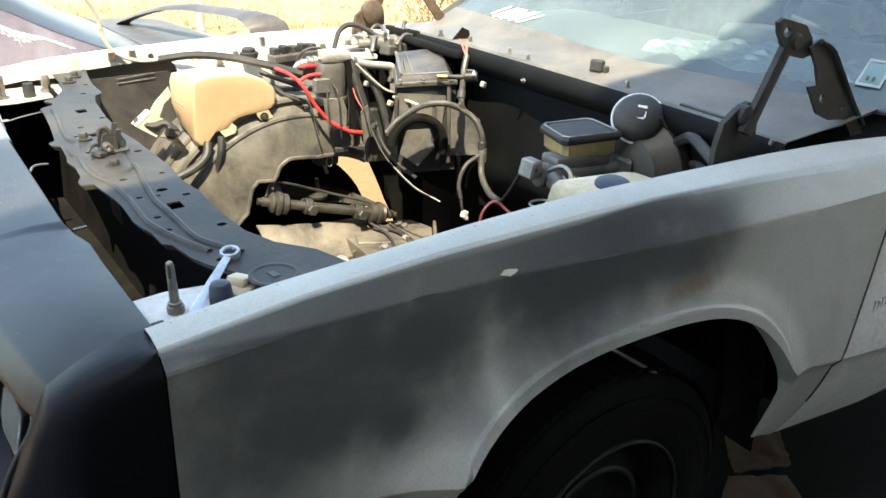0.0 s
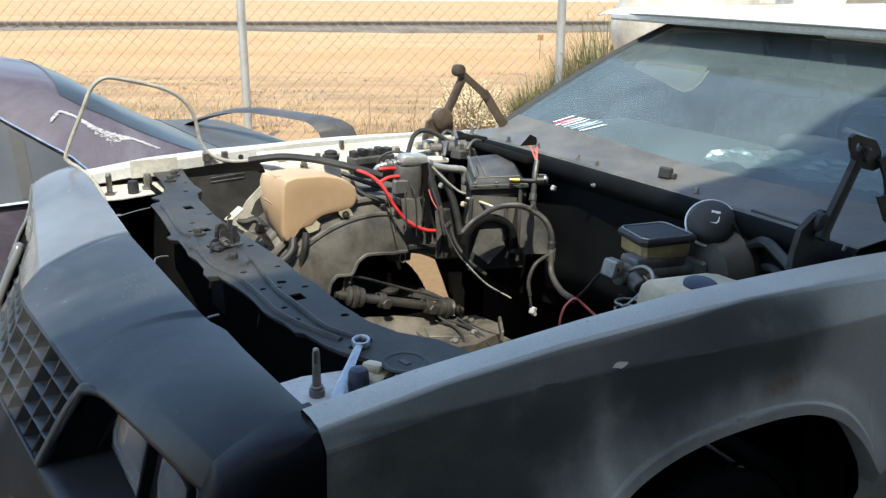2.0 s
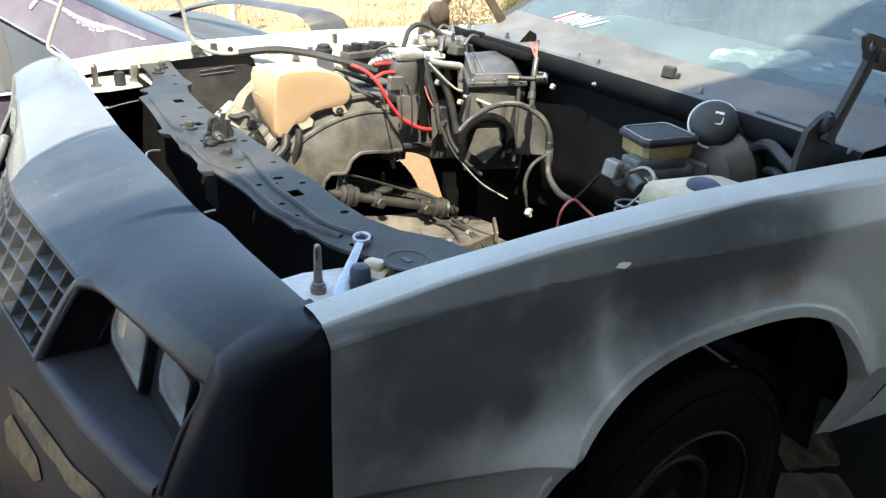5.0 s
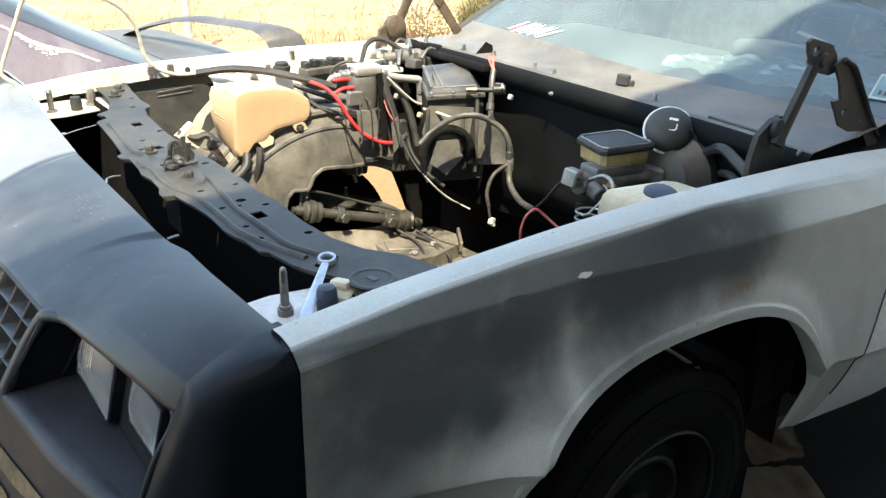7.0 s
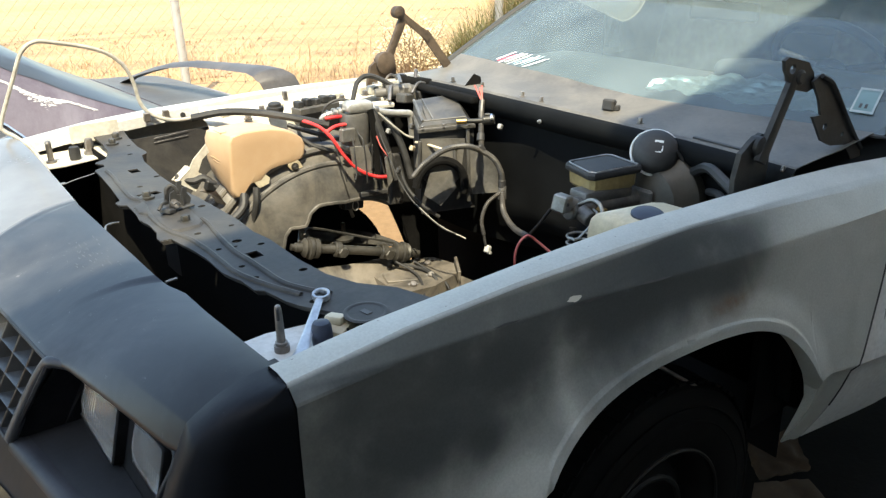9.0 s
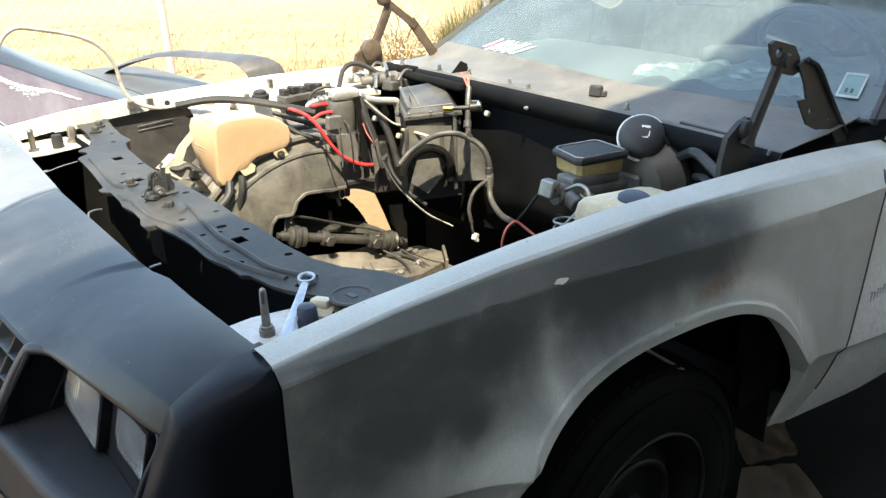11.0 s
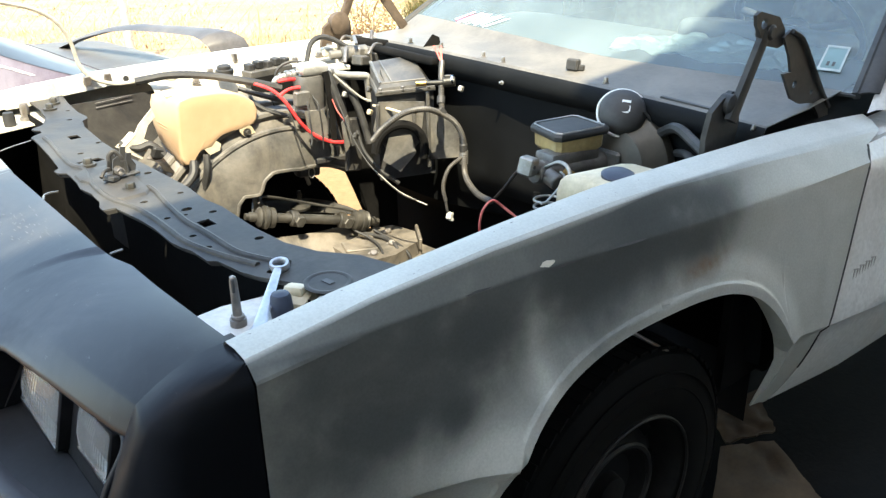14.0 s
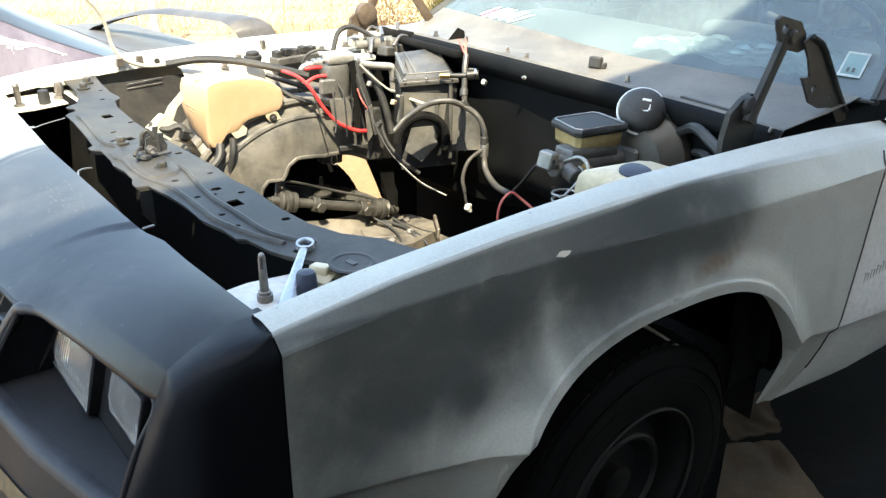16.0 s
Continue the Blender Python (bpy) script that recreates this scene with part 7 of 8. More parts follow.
    for pts, r in (([(0.850, 0.44, 0.920), (0.878, 0.432, 0.908), (0.910, 0.43, 0.896), (0.950, 0.43, 0.886), (0.990, 0.43, 0.879), (1.010, 0.43, 0.868), (1.016, 0.43, 0.80)], 0.0115), ([(0.80, 0.47, 0.908), (0.765, 0.475, 0.908), (0.735, 0.485, 0.897), (0.73, 0.50, 0.85)], 0.008)):
        p = Shape()
        p.tube(pts, r, 12)
        p.done("pipe", bright_alloy, acc, "bright aluminium pipe")
    for c, ax in (((0.885, 0.431, 0.9055), (1, -0.1, -0.35)), ((0.865, 0.436, 0.914), (1, -0.1, -0.35)), ((0.785, 0.472, 0.908), (-1, 0.1, 0)), ((0.768, 0.474, 0.908), (-1, 0.1, 0)), ((0.751, 0.479, 0.903), (-1, 0.2, -0.4))):
        p = Shape()
        p.lathe(c, ax, [(0.011, -0.007), (0.0145, -0.005), (0.0145, 0.005), (0.011, 0.007)], 12)
        p.done("nut", alloy, acc)
    d = Shape()
    d.plate([(0.766, 0.822), (0.828, 0.812), (0.838, 0.780), (0.834, 0.724), (0.80, 0.728), (0.776, 0.752)], pose(0, 0.392, 0, 90, 0, 0), 0.003)
    d.done("lower_shield", grey_can, acc, "dusty grey folded shield")
    d = Shape()
    d.plate([(0.838, 0.918), (0.856, 0.920), (0.872, 0.836), (0.868, 0.700), (0.852, 0.704), (0.850, 0.827)], pose(0, 0.396, 0, 90, 0, 0), 0.004)
    d.done("hanger_plate", arch_black, acc)
    d = Shape()
    d.plate([(0.865, 0.776), (0.888, 0.794), (0.894, 0.711), (0.873, 0.686)], pose(0, 0.36, 0, 90, 0, 0), 0.004)
    d.done("cable_tab", grey_can, acc)
    # straps and black brackets hanging below
    for c, sz, rot in (((0.905, 0.425, 0.80), (0.045, 0.008, 0.20), (0, -10, 8)), ((0.80, 0.455, 0.66), (0.07, 0.03, 0.10), (0, 6, 0)), ((0.93, 0.40, 0.69), (0.05, 0.02, 0.16), (0, 8, 0)), ((0.86, 0.42, 0.655), (0.11, 0.012, 0.018), (0, 4, 0))):
        p = Shape()
        p.box(c, sz, rot, 0.004)
        p.done("mounting_strap", support_black, acc)
    p = Shape()
    p.tube([(0.80, 0.44, 0.635 - 0.028 * abs(math.sin(i * 0.5)) * 1.0) if i in (0,) else (0.80 + 0.010 * math.sin(i * 0.524), 0.44, 0.622 + 0.016 * math.cos(i * 0.524)) for i in range(13)], 0.002, 5, 2)
    p.done("ring_eye", alloy, acc)
    # fuse block on the apron
    fb = Shape()
    fb.box((0.795, 0.635, 0.893), (0.15, 0.05, 0.022), (0, 0, 6), 0.003)
    blk = fb.done("fuse_block", box_plastic, coupe, "black relay and fuse block")
    for k in range(5):
        g = Shape()
        g.box((0.735 + 0.030 * k, 0.632 + 0.002 * k, 0.912 + 0.004 * (k % 2)), (0.022, 0.030, 0.022), (0, 0, 6 + 5 * (k % 3)), 0.003)
        g.done("relay", rubber, blk)
    # wiper motor behind the hinge
    w = Shape()
    w.cyl((1.035, 0.60, 0.912), (1.115, 0.575, 0.912), 0.023)
    w.cyl((1.00, 0.612, 0.912), (1.035, 0.60, 0.912), 0.014)
    w.box((1.10, 0.59, 0.905), (0.08, 0.06, 0.05), (0, 10, 10), 0.008)
    wm = w.done("wiper_motor", grey_can, coupe, "dusty grey wiper motor")
    c = Shape()
    c.tube([(1.06, 0.55, 0.945), (1.075, 0.585, 0.962), (1.09, 0.62, 0.945)], 0.006, 6)
    c.done("clamp", alloy, wm)
    for c, sz, rot, mt in (((1.10, 0.665, 0.925), (0.10, 0.03, 0.022), (0, 4, 6), cream_paint), ((1.17, 0.64, 0.935), (0.03, 0.04, 0.03), (0, 20, 10), bright_alloy), ((1.02, 0.655, 0.915), (0.05, 0.02, 0.03), (0, 0, 12), cream_paint), ((1.06, 0.53, 0.900), (0.05, 0.04, 0.03), (0, 10, 20), box_plastic), ((1.14, 0.53, 0.905), (0.06, 0.03, 0.03), (0, -8, -10), rubber), ((0.985, 0.56, 0.885), (0.08, 0.05, 0.016), (0, 4, 0), cream_paint), ((0.93, 0.60, 0.885), (0.05, 0.05, 0.014), (0, 2, 0), cream_paint)):
        q = Shape()
        q.box(c, sz, rot, 0.004)
        q.done("bracket", mt, wm)
    for p, q2, r in (((1.00, 0.53, 0.90), (1.06, 0.60, 0.925), 0.006), ((1.08, 0.52, 0.915), (1.16, 0.56, 0.93), 0.005), ((1.05, 0.64, 0.93), (1.12, 0.67, 0.945), 0.004), ((1.15, 0.60, 0.93), (1.20, 0.66, 0.95), 0.006)):
        q = Shape()
        q.tube([p, ((p[0] + q2[0]) / 2, (p[1] + q2[1]) / 2, max(p[2], q2[2]) + 0.008), q2], r, 8)
        q.done("wiper_link", steel, wm)
    for x, y, z in ((0.98, 0.64, 0.905), (1.05, 0.69, 0.915), (1.14, 0.70, 0.92), (0.90, 0.65, 0.90), (0.58, 0.66, 0.888), (0.64, 0.69, 0.90)):
        q = Shape()
        bolt(q, (x, y, z), (0, 0, 1), 0.009, 0.012)
        q.done("bolt", steel, apron)
    pl = Shape()
    pl.box((1.145, 0.40, 0.920), (0.07, 0.30, 0.024), (0, 14, 0), 0.010, 3)
    pl.box((1.17, 0.64, 0.92), (0.07, 0.16, 0.04), (0, 10, 8), 0.014, 3)
    pl.done("plenum_shelf", arch_black, coupe, "black shelf at the end of the cowl")
    fl = Shape()
    fl.plate([(0, 0), (0.055, 0.0), (0.050, 0.026), (0.030, 0.036)], pose(1.19, 0.385, 0.942, 90, 0, -25), 0.004)
    fl.done("cowl_flap", arch_black, coupe, "small black upright flap")
    v = Shape()
    v.cyl((1.078, 0.162, 0.890), (1.104, 0.140, 0.893), 0.014)
    v.cyl((1.045, 0.195, 0.888), (1.078, 0.162, 0.890), 0.007)
    v.box((1.088, 0.154, 0.905), (0.018, 0.010, 0.012), (0, 0, -40), 0.002)
    vv = v.done("heater_valve", arm_steel, coupe, "metal heater valve")
    v = Shape()
    v.cyl((1.022, 0.214, 0.887), (1.045, 0.195, 0.888), 0.008)
    v.done("spigot", brass, vv)
    v = Shape()
    v.lathe((1.095, 0.148, 0.895), (1, -0.85, 0.1), [(0.0148, 0), (0.0156, 0.003), (0.0148, 0.006)], 18, False)
    v.done("band", chrome, vv)


build_heater()


# ---- cables and hoses ----
def cable(name, label, pts, r, mat, n=8, steps=6, extra=None):
    t = Shape()
    t.tube(pts, r, n, steps)
    ob = t.done(name, mat, coupe, label)
    return ob


def conduit(name, label, pts, r, mat):
    t = Shape()
    t.tube(pts, r, 10, 22, rad=lambda i: r * (1.0 if i % 2 else 0.86))
    return t.done(name, mat, coupe, label, 20)


loop_pts = [(-0.018, 0.445, 0.842), (-0.018, 0.50, 0.862), (-0.018, 0.545, 0.888), (-0.019, 0.605, 0.902), (-0.022, 0.69, 0.912), (-0.042, 0.738, 0.930), (-0.060, 0.752, 0.944), (-0.062, 0.755, 0.968), (-0.012, 0.755, 1.075), (0.018, 0.755, 1.135), (0.052, 0.755, 1.160), (0.10, 0.755, 1.155), (0.205, 0.755, 1.125), (0.262, 0.752, 1.085), (0.288, 0.75, 1.03), (0.297, 0.745, 0.968), (0.322, 0.735, 0.930), (0.375, 0.71, 0.910), (0.45, 0.68, 0.915)]
cable("wire_loop", "pale grey stiff hose arching above the fender", loop_pts, 0.0055, grey_hose, 8, 5)
cable("heater_hose", "thick black hose along the fender", [(0.42, 0.69, 0.912), (0.50, 0.64, 0.925), (0.58, 0.57, 0.922), (0.66, 0.50, 0.905), (0.74, 0.46, 0.880)], 0.011, rubber)
cable("battery_cable", "bright red battery cable", [(0.655, 0.52, 0.905), (0.685, 0.46, 0.893), (0.705, 0.435, 0.878), (0.725, 0.415, 0.848), (0.752, 0.402, 0.796), (0.790, 0.392, 0.750), (0.840, 0.382, 0.721), (0.890, 0.372, 0.712)], 0.0052, red_cable)
cable("battery_cable", "bright red battery cable", [(0.715, 0.43, 0.868), (0.745, 0.43, 0.880), (0.785, 0.43, 0.880)], 0.0055, red_cable)
cable("battery_cable", "bright red battery cable", [(0.730, 0.46, 0.900), (0.76, 0.45, 0.902), (0.79, 0.45, 0.898)], 0.005, red_cable)
s = Shape()
s.lathe((0.886, 0.3725, 0.712), (1, -0.1, -0.15), [(0.0095, 0), (0.0095, 0.01), (0.004, 0.012), (0.004, 0.02)], 10)
s.done("cable_end", brass, coupe)
# loom: upright, tee, branch to the left, main run to the brake valve
conduit("wiring_loom", "grey split-conduit wiring loom", [(1.128, 0.225, 0.930), (1.095, 0.190, 0.905), (1.065, 0.155, 0.865), (1.045, 0.13, 0.825)], 0.0088, loom_plastic)
conduit("wiring_loom", "grey split-conduit wiring loom", [(1.035, 0.125, 0.820), (0.985, 0.13, 0.838), (0.925, 0.145, 0.835), (0.870, 0.165, 0.802), (0.845, 0.185, 0.765)], 0.0088, loom_plastic)
conduit("wiring_loom", "grey split-conduit wiring loom", [(1.035, 0.125, 0.820), (1.070, 0.105, 0.790), (1.090, 0.095, 0.745), (1.090, 0.090, 0.700), (1.060, 0.050, 0.650), (1.010, -0.05, 0.640), (0.960, -0.16, 0.660)], 0.0088, loom_plastic)
conduit("wiring_loom", "grey split-conduit wiring loom", [(1.080, 0.090, 0.690), (1.045, 0.105, 0.660), (1.030, 0.112, 0.610), (1.035, 0.108, 0.565)], 0.006, loom_plastic)
cable("wire", "thin black wire", [(0.960, -0.16, 0.660), (0.915, -0.25, 0.73), (0.875, -0.33, 0.80), (0.865, -0.37, 0.83)], 0.004, rubber)
s = Shape()
s.box((1.042, 0.100, 0.520), (0.020, 0.016, 0.022), (0, 25, 20), 0.003)
s.box((1.046, 0.0985, 0.508), (0.014, 0.012, 0.010), (0, 25, 20), 0.002)
plug = s.done("plug_end", plug_grey, coupe, "pale grey wiring plug")
cable("wire", "thin black wire", [(1.035, 0.108, 0.565), (1.036, 0.104, 0.54), (1.040, 0.101, 0.525)], 0.004, rubber)
for k, (ox, oy) in enumerate(((0, 0), (0.006, 0.004), (-0.005, 0.006))):
    cable("wire", "faded red wires spreading from the loom", [(1.126, 0.223, 0.926), (1.133 + ox, 0.236 + oy, 0.948), (1.140 + ox * 2.2, 0.25 + oy * 2, 0.962 + 0.004 * k)], 0.0028, red_wire, 6)
for p, ax in (((1.040, 0.127, 0.822), (0.4, -0.2, -0.6)), ((1.090, 0.092, 0.715), (0, 0, 1)), ((1.055, 0.145, 0.848), (0.4, 0.4, 0.8))):
    s = Shape()
    s.lathe(p, ax, [(0.0095, -0.012), (0.0115, -0.010), (0.0115, 0.010), (0.0095, 0.012)], 14, False)
    s.done("tape_wrap", rubber, coupe)
s = Shape()
s.lathe((1.090, 0.091, 0.690), (0.1, 0.1, 1), [(0.011, -0.022), (0.0125, -0.02), (0.0125, 0.016), (0.011, 0.018)], 14, False)
s.done("pipe_clamp", alloy, coupe, "bright metal clamp on the loom")
cable("vacuum_line", "thin pale vacuum line", [(0.875, 0.40, 0.905), (0.905, 0.38, 0.87), (0.94, 0.36, 0.835), (0.96, 0.345, 0.825)], 0.003, grey_hose, 6)
cable("vacuum_line", "thin pale vacuum line", [(0.935, 0.30, 0.825), (0.945, 0.25, 0.825), (0.975, 0.20, 0.812)], 0.004, cream_plastic, 6)
cable("wire", "thin dark hanging wire", [(0.865, 0.42, 0.90), (0.87, 0.36, 0.80), (0.875, 0.30, 0.715), (0.885, 0.24, 0.66), (0.915, 0.16, 0.605), (0.955, 0.11, 0.58)], 0.0022, rubber, 6)
cable("wire", "thin pale hanging wire", [(0.885, 0.24, 0.66), (0.915, 0.165, 0.608), (0.96, 0.10, 0.575)], 0.0019, grey_hose, 6)
cable("wire", "pink-red thin wire", [(0.858, 0.39, 0.84), (0.862, 0.375, 0.81), (0.875, 0.36, 0.78)], 0.0018, red_wire, 6)
cable("hose", "black hose over the canister", [(0.74, 0.50, 0.86), (0.745, 0.485, 0.925), (0.79, 0.47, 0.945), (0.84, 0.445, 0.925), (0.875, 0.41, 0.88)], 0.0045, rubber, 6)
cable("hose", "black hose at the hinge foot", [(0.92, 0.62, 0.90), (0.95, 0.63, 0.955), (1.00, 0.63, 0.965), (1.06, 0.60, 0.93), (1.08, 0.55, 0.90)], 0.008, rubber, 8)
cable("hose", "black wiring under the block", [(0.70, 0.58, 0.85), (0.68, 0.52, 0.84), (0.70, 0.48, 0.82), (0.75, 0.45, 0.80)], 0.006, rubber, 6)
cable("hose", "black wiring under the block", [(0.66, 0.56, 0.875), (0.69, 0.52, 0.862), (0.76, 0.47, 0.835)], 0.008, rubber, 6)
cable("hose", "black wiring under the block", [(0.90, 0.34, 0.75), (0.905, 0.31, 0.69), (0.93, 0.27, 0.64), (0.97, 0.24, 0.60)], 0.006, rubber, 8)
cable("hose", "black wiring under the block", [(0.60, 0.54, 0.81), (0.68, 0.50, 0.80), (0.74, 0.46, 0.72), (0.76, 0.46, 0.62)], 0.005, rubber, 6)


rnd = random.Random(5)
for k in range(10):
    x, y, z = rnd.uniform(0.70, 0.95), rnd.uniform(0.40, 0.52), rnd.uniform(0.84, 0.90)
    dx = rnd.uniform(-0.03, 0.06)
    pts = [(x, y, z), (x + dx * 0.3, y - 0.02, z - rnd.uniform(0.0, 0.05)), (x + dx * 0.7, y - 0.045, z - rnd.uniform(0.06, 0.12)), (x + dx, y - 0.05, z - rnd.uniform(0.12, 0.22))]
    cable("wire", "thin loose wire among the canister fittings", pts, rnd.choice((0.0015, 0.002, 0.003)), rnd.choice((rubber, rubber, rubber, steel)), 6)
cable("hose", "thick black hose beside the canister", [(0.862, 0.42, 0.912), (0.872, 0.40, 0.86), (0.888, 0.385, 0.79), (0.905, 0.37, 0.70)], 0.013, rubber, 10)
cable("hose", "thick black hose beside the canister", [(0.90, 0.41, 0.88), (0.925, 0.39, 0.84), (0.94, 0.37, 0.78), (0.95, 0.35, 0.70)], 0.011, rubber, 10)
for p in ((0.955, 0.345, 0.86), (0.905, 0.395, 0.845), (0.94, 0.325, 0.80), (0.975, 0.16, 0.83), (1.12, 0.135, 0.87), (0.89, 0.33, 0.74)):
    s = Shape()
    s.box(p, (0.022, 0.012, 0.016), (10, 20, 30), 0.003)
    s.done("connector", rnd.choice((box_plastic, bright_alloy, cream_plastic)), coupe, "small wiring connector")


# ---- brake parts and washer bottle on the driver's side ----
def build_brakes():
    b = Shape()
    b.lathe((1.19, -0.42, 0.785), (-1, 0, 0.05), [(0.112, 0), (0.118, 0.008), (0.118, 0.035), (0.112, 0.042), (0.100, 0.055), (0.085, 0.085), (0.055, 0.096), (0.035, 0.100)], 40)
    booster = b.done("brake_booster", booster_steel, coupe, "faded round brake booster shell")
    m = Shape()
    m.cyl((1.095, -0.40, 0.800), (0.875, -0.385, 0.815), 0.026)
    m.box((0.985, -0.385, 0.832), (0.15, 0.06, 0.030), (0, 4, -4), 0.008, 2)
    m.cyl((0.90, -0.385, 0.815), (0.895, -0.44, 0.80), 0.018)
    m.box((1.085, -0.40, 0.800), (0.014, 0.11, 0.06), (0, 0, 0), 0.006)
    mc = m.done("master_cylinder", shaded_alloy, coupe, "cast aluminium brake master cylinder")
    r = Shape()
    ring = [(-0.066, -0.048), (-0.056, -0.060), (0.066, -0.060), (0.078, -0.050), (0.072, 0.046), (0.060, 0.058), (-0.050, 0.058), (-0.060, 0.048)]
    base = pose(1.004, -0.360, 0, 0, 0, -11)

    def lay(k, z):
        return [base @ Vector((x * k, y * k, z)) for x, y in ring]
    r.rings([lay(0.80, 0.838), lay(0.90, 0.846), lay(0.92, 0.872), lay(0.97, 0.878)])
    r.done("reservoir", amber_plastic, mc, "brake-fluid-stained amber plastic reservoir")
    c = Shape()
    c.rings([lay(1.02, 0.876), lay(1.05, 0.879), lay(1.05, 0.887), lay(1.0, 0.892), lay(0.88, 0.892), lay(0.84, 0.889), lay(0.80, 0.893), lay(0.5, 0.894), lay(0.1, 0.894)])
    cap = c.done("reservoir_cover", rubber, mc, "black moulded reservoir cover")
    e = Shape()
    e.tube([*[Vector(p) + Vector((0, 0, 0.0005)) for p in lay(0.93, 0.8925)], Vector(lay(0.93, 0.8925)[0]) + Vector((0, 0, 0.0005))], 0.0022, 6, smooth=False)
    e.done("cover_bead", alloy, cap)
    v = Shape()
    v.box((0.850, -0.392, 0.838), (0.034, 0.036, 0.040), (8, 10, 18), 0.004)
    v.cyl((0.862, -0.39, 0.835), (0.90, -0.388, 0.822), 0.016)
    pv = v.done("brake_valve", alloy, coupe, "small cast brake valve block")
    v = Shape()
    v.lathe((0.8475, -0.412, 0.84), (0.1, -1, 0.1), [(0.004, 0), (0.004, 0.002)], 10)
    v.done("port", ink_dark, pv)
    for pts in ([(0.875, -0.42, 0.835), (0.880, -0.455, 0.855), (0.878, -0.485, 0.845), (0.862, -0.505, 0.805), (0.845, -0.515, 0.75)],
                [(0.96, -0.43, 0.80), (0.975, -0.46, 0.792), (0.985, -0.49, 0.765)]):
        t = Shape()
        t.tube(pts, 0.0045, 8)
        t.done("brake_pipe", alloy, mc, "bent steel brake pipe")
    t = Shape()
    t.tube([(0.800 + 0.032 * math.cos(i * 0.42), -0.500 + 0.026 * math.sin(i * 0.42), 0.770 + i * 0.0010) for i in range(40)] + [(0.86, -0.49, 0.83), (0.89, -0.45, 0.83)], 0.0026, 6, 2)
    t.done("brake_pipe", alloy, mc, "coiled steel brake pipe")
    for f in (0.905, 0.945):
        t = Shape()
        t.cyl((f, -0.415, 0.808), (f - 0.002, -0.438, 0.806), 0.010, n=6)
        t.done("pipe_nut", brass, mc)
    t = Shape()
    t.tube([(0.81, -0.30, 0.48), (0.80, -0.30, 0.58), (0.792, -0.30, 0.672), (0.795, -0.30, 0.705), (0.806, -0.302, 0.728), (0.829, -0.305, 0.739), (0.85, -0.32, 0.72), (0.87, -0.36, 0.69)], 0.0032, 6)
    t.done("wire", red_wire, coupe, "pink-red wire loop")
    t = Shape()
    t.tube([(0.86, -0.42, 0.69), (0.868, -0.435, 0.725), (0.872, -0.45, 0.75)], 0.004, 6)
    t.done("wire", grey_hose, coupe, "grey wire end")
    # round black disc with a pale rim behind the reservoir
    n = Vector((-0.58, -0.55, 0.60)).normalized()
    c0 = Vector((1.125, -0.424, 0.917))
    d = Shape()
    d.lathe(c0 - n * 0.022, n, [(0.049, -0.012), (0.055, 0.0), (0.0545, 0.012), (0.050, 0.024), (0.041, 0.033), (0.027, 0.039), (0.012, 0.0415), (0.003, 0.042)], 36)
    disc = d.done("vacuum_canister", rubber, coupe, "round black canister with pale rim")
    d = Shape()
    d.lathe(c0 - n * 0.022, n, [(0.054, -0.004), (0.0598, -0.001), (0.0606, 0.004), (0.0575, 0.007), (0.0545, 0.004)], 40, False)
    d.done("rim_ring", white_plastic, disc, "pale grey rim")
    u = Vector((0.55, -0.84, 0.0)).normalized()
    u = (u - n * u.dot(n)).normalized()
    w = n.cross(u)
    d = Shape()
    for a, b, l, h in ((0.004, 0.014, 0.020, 0.006), (0.012, -0.003, 0.004, 0.014), (0.005, -0.012, 0.012, 0.0035), (-0.002, -0.008, 0.004, 0.009)):
        p = c0 + n * 0.0195 + u * a + w * b
        d.add([p - u * l / 2 - w * h / 2, p + u * l / 2 - w * h / 2, p + u * l / 2 + w * h / 2, p - u * l / 2 + w * h / 2], [(0, 1, 2, 3)])
    d.done("printed_mark", paper_white, disc)
    t = Shape()
    t.tube([c0 + n * 0.008 + u * 0.045, c0 + u * 0.062 + Vector((0, 0, -0.02)), c0 + u * 0.075 + Vector((0.0, 0, -0.09)), c0 + u * 0.08 + Vector((0.0, 0, -0.14))], 0.004, 6)
    t.done("vacuum_hose", rubber, disc)
    # hoses and brackets by the bulkhead
    for pts, r in (([(1.17, -0.50, 0.87), (1.14, -0.56, 0.90), (1.12, -0.62, 0.885), (1.09, -0.68, 0.87)], 0.012), ([(1.18, -0.54, 0.83), (1.13, -0.60, 0.85), (1.08, -0.66, 0.85)], 0.009)):
        t = Shape()
        t.tube(pts, r, 8)
        t.done("bulkhead_hose", rubber, coupe, "black hose along the bulkhead")
    # washer bottle
    wb = Shape()
    ring = [(0.735, -0.60), (0.742, -0.715), (0.76, -0.73), (0.93, -0.735), (0.955, -0.71), (0.945, -0.60), (0.92, -0.585), (0.73, -0.585)]
    cx, cy = 0.83, -0.66

    def layer(k, z, dz=0.0):
        return [(cx + (x - cx) * k, cy + (y - cy) * k, z - dz * (x - 0.70)) for x, y in ring]
    wb.rings([layer(0.8, 0.70), layer(0.95, 0.715), layer(1.0, 0.75), layer(1.0, 0.865, 0.05), layer(0.95, 0.888, 0.08), layer(0.86, 0.898, 0.08), layer(0.4, 0.902, 0.08)])
    bottle = wb.done("washer_bottle", cream_plastic, coupe, "yellowed cream washer bottle with dark cap", 50)
    k = Shape()
    k.lathe((0.805, -0.668, 0.888), (-0.05, -0.1, 1), [(0.030, 0), (0.032, 0.004), (0.032, 0.014), (0.026, 0.018), (0.004, 0.019)], 20)
    k.done("cap", blue_cap, bottle, "dark blue plastic cap")


build_brakes()


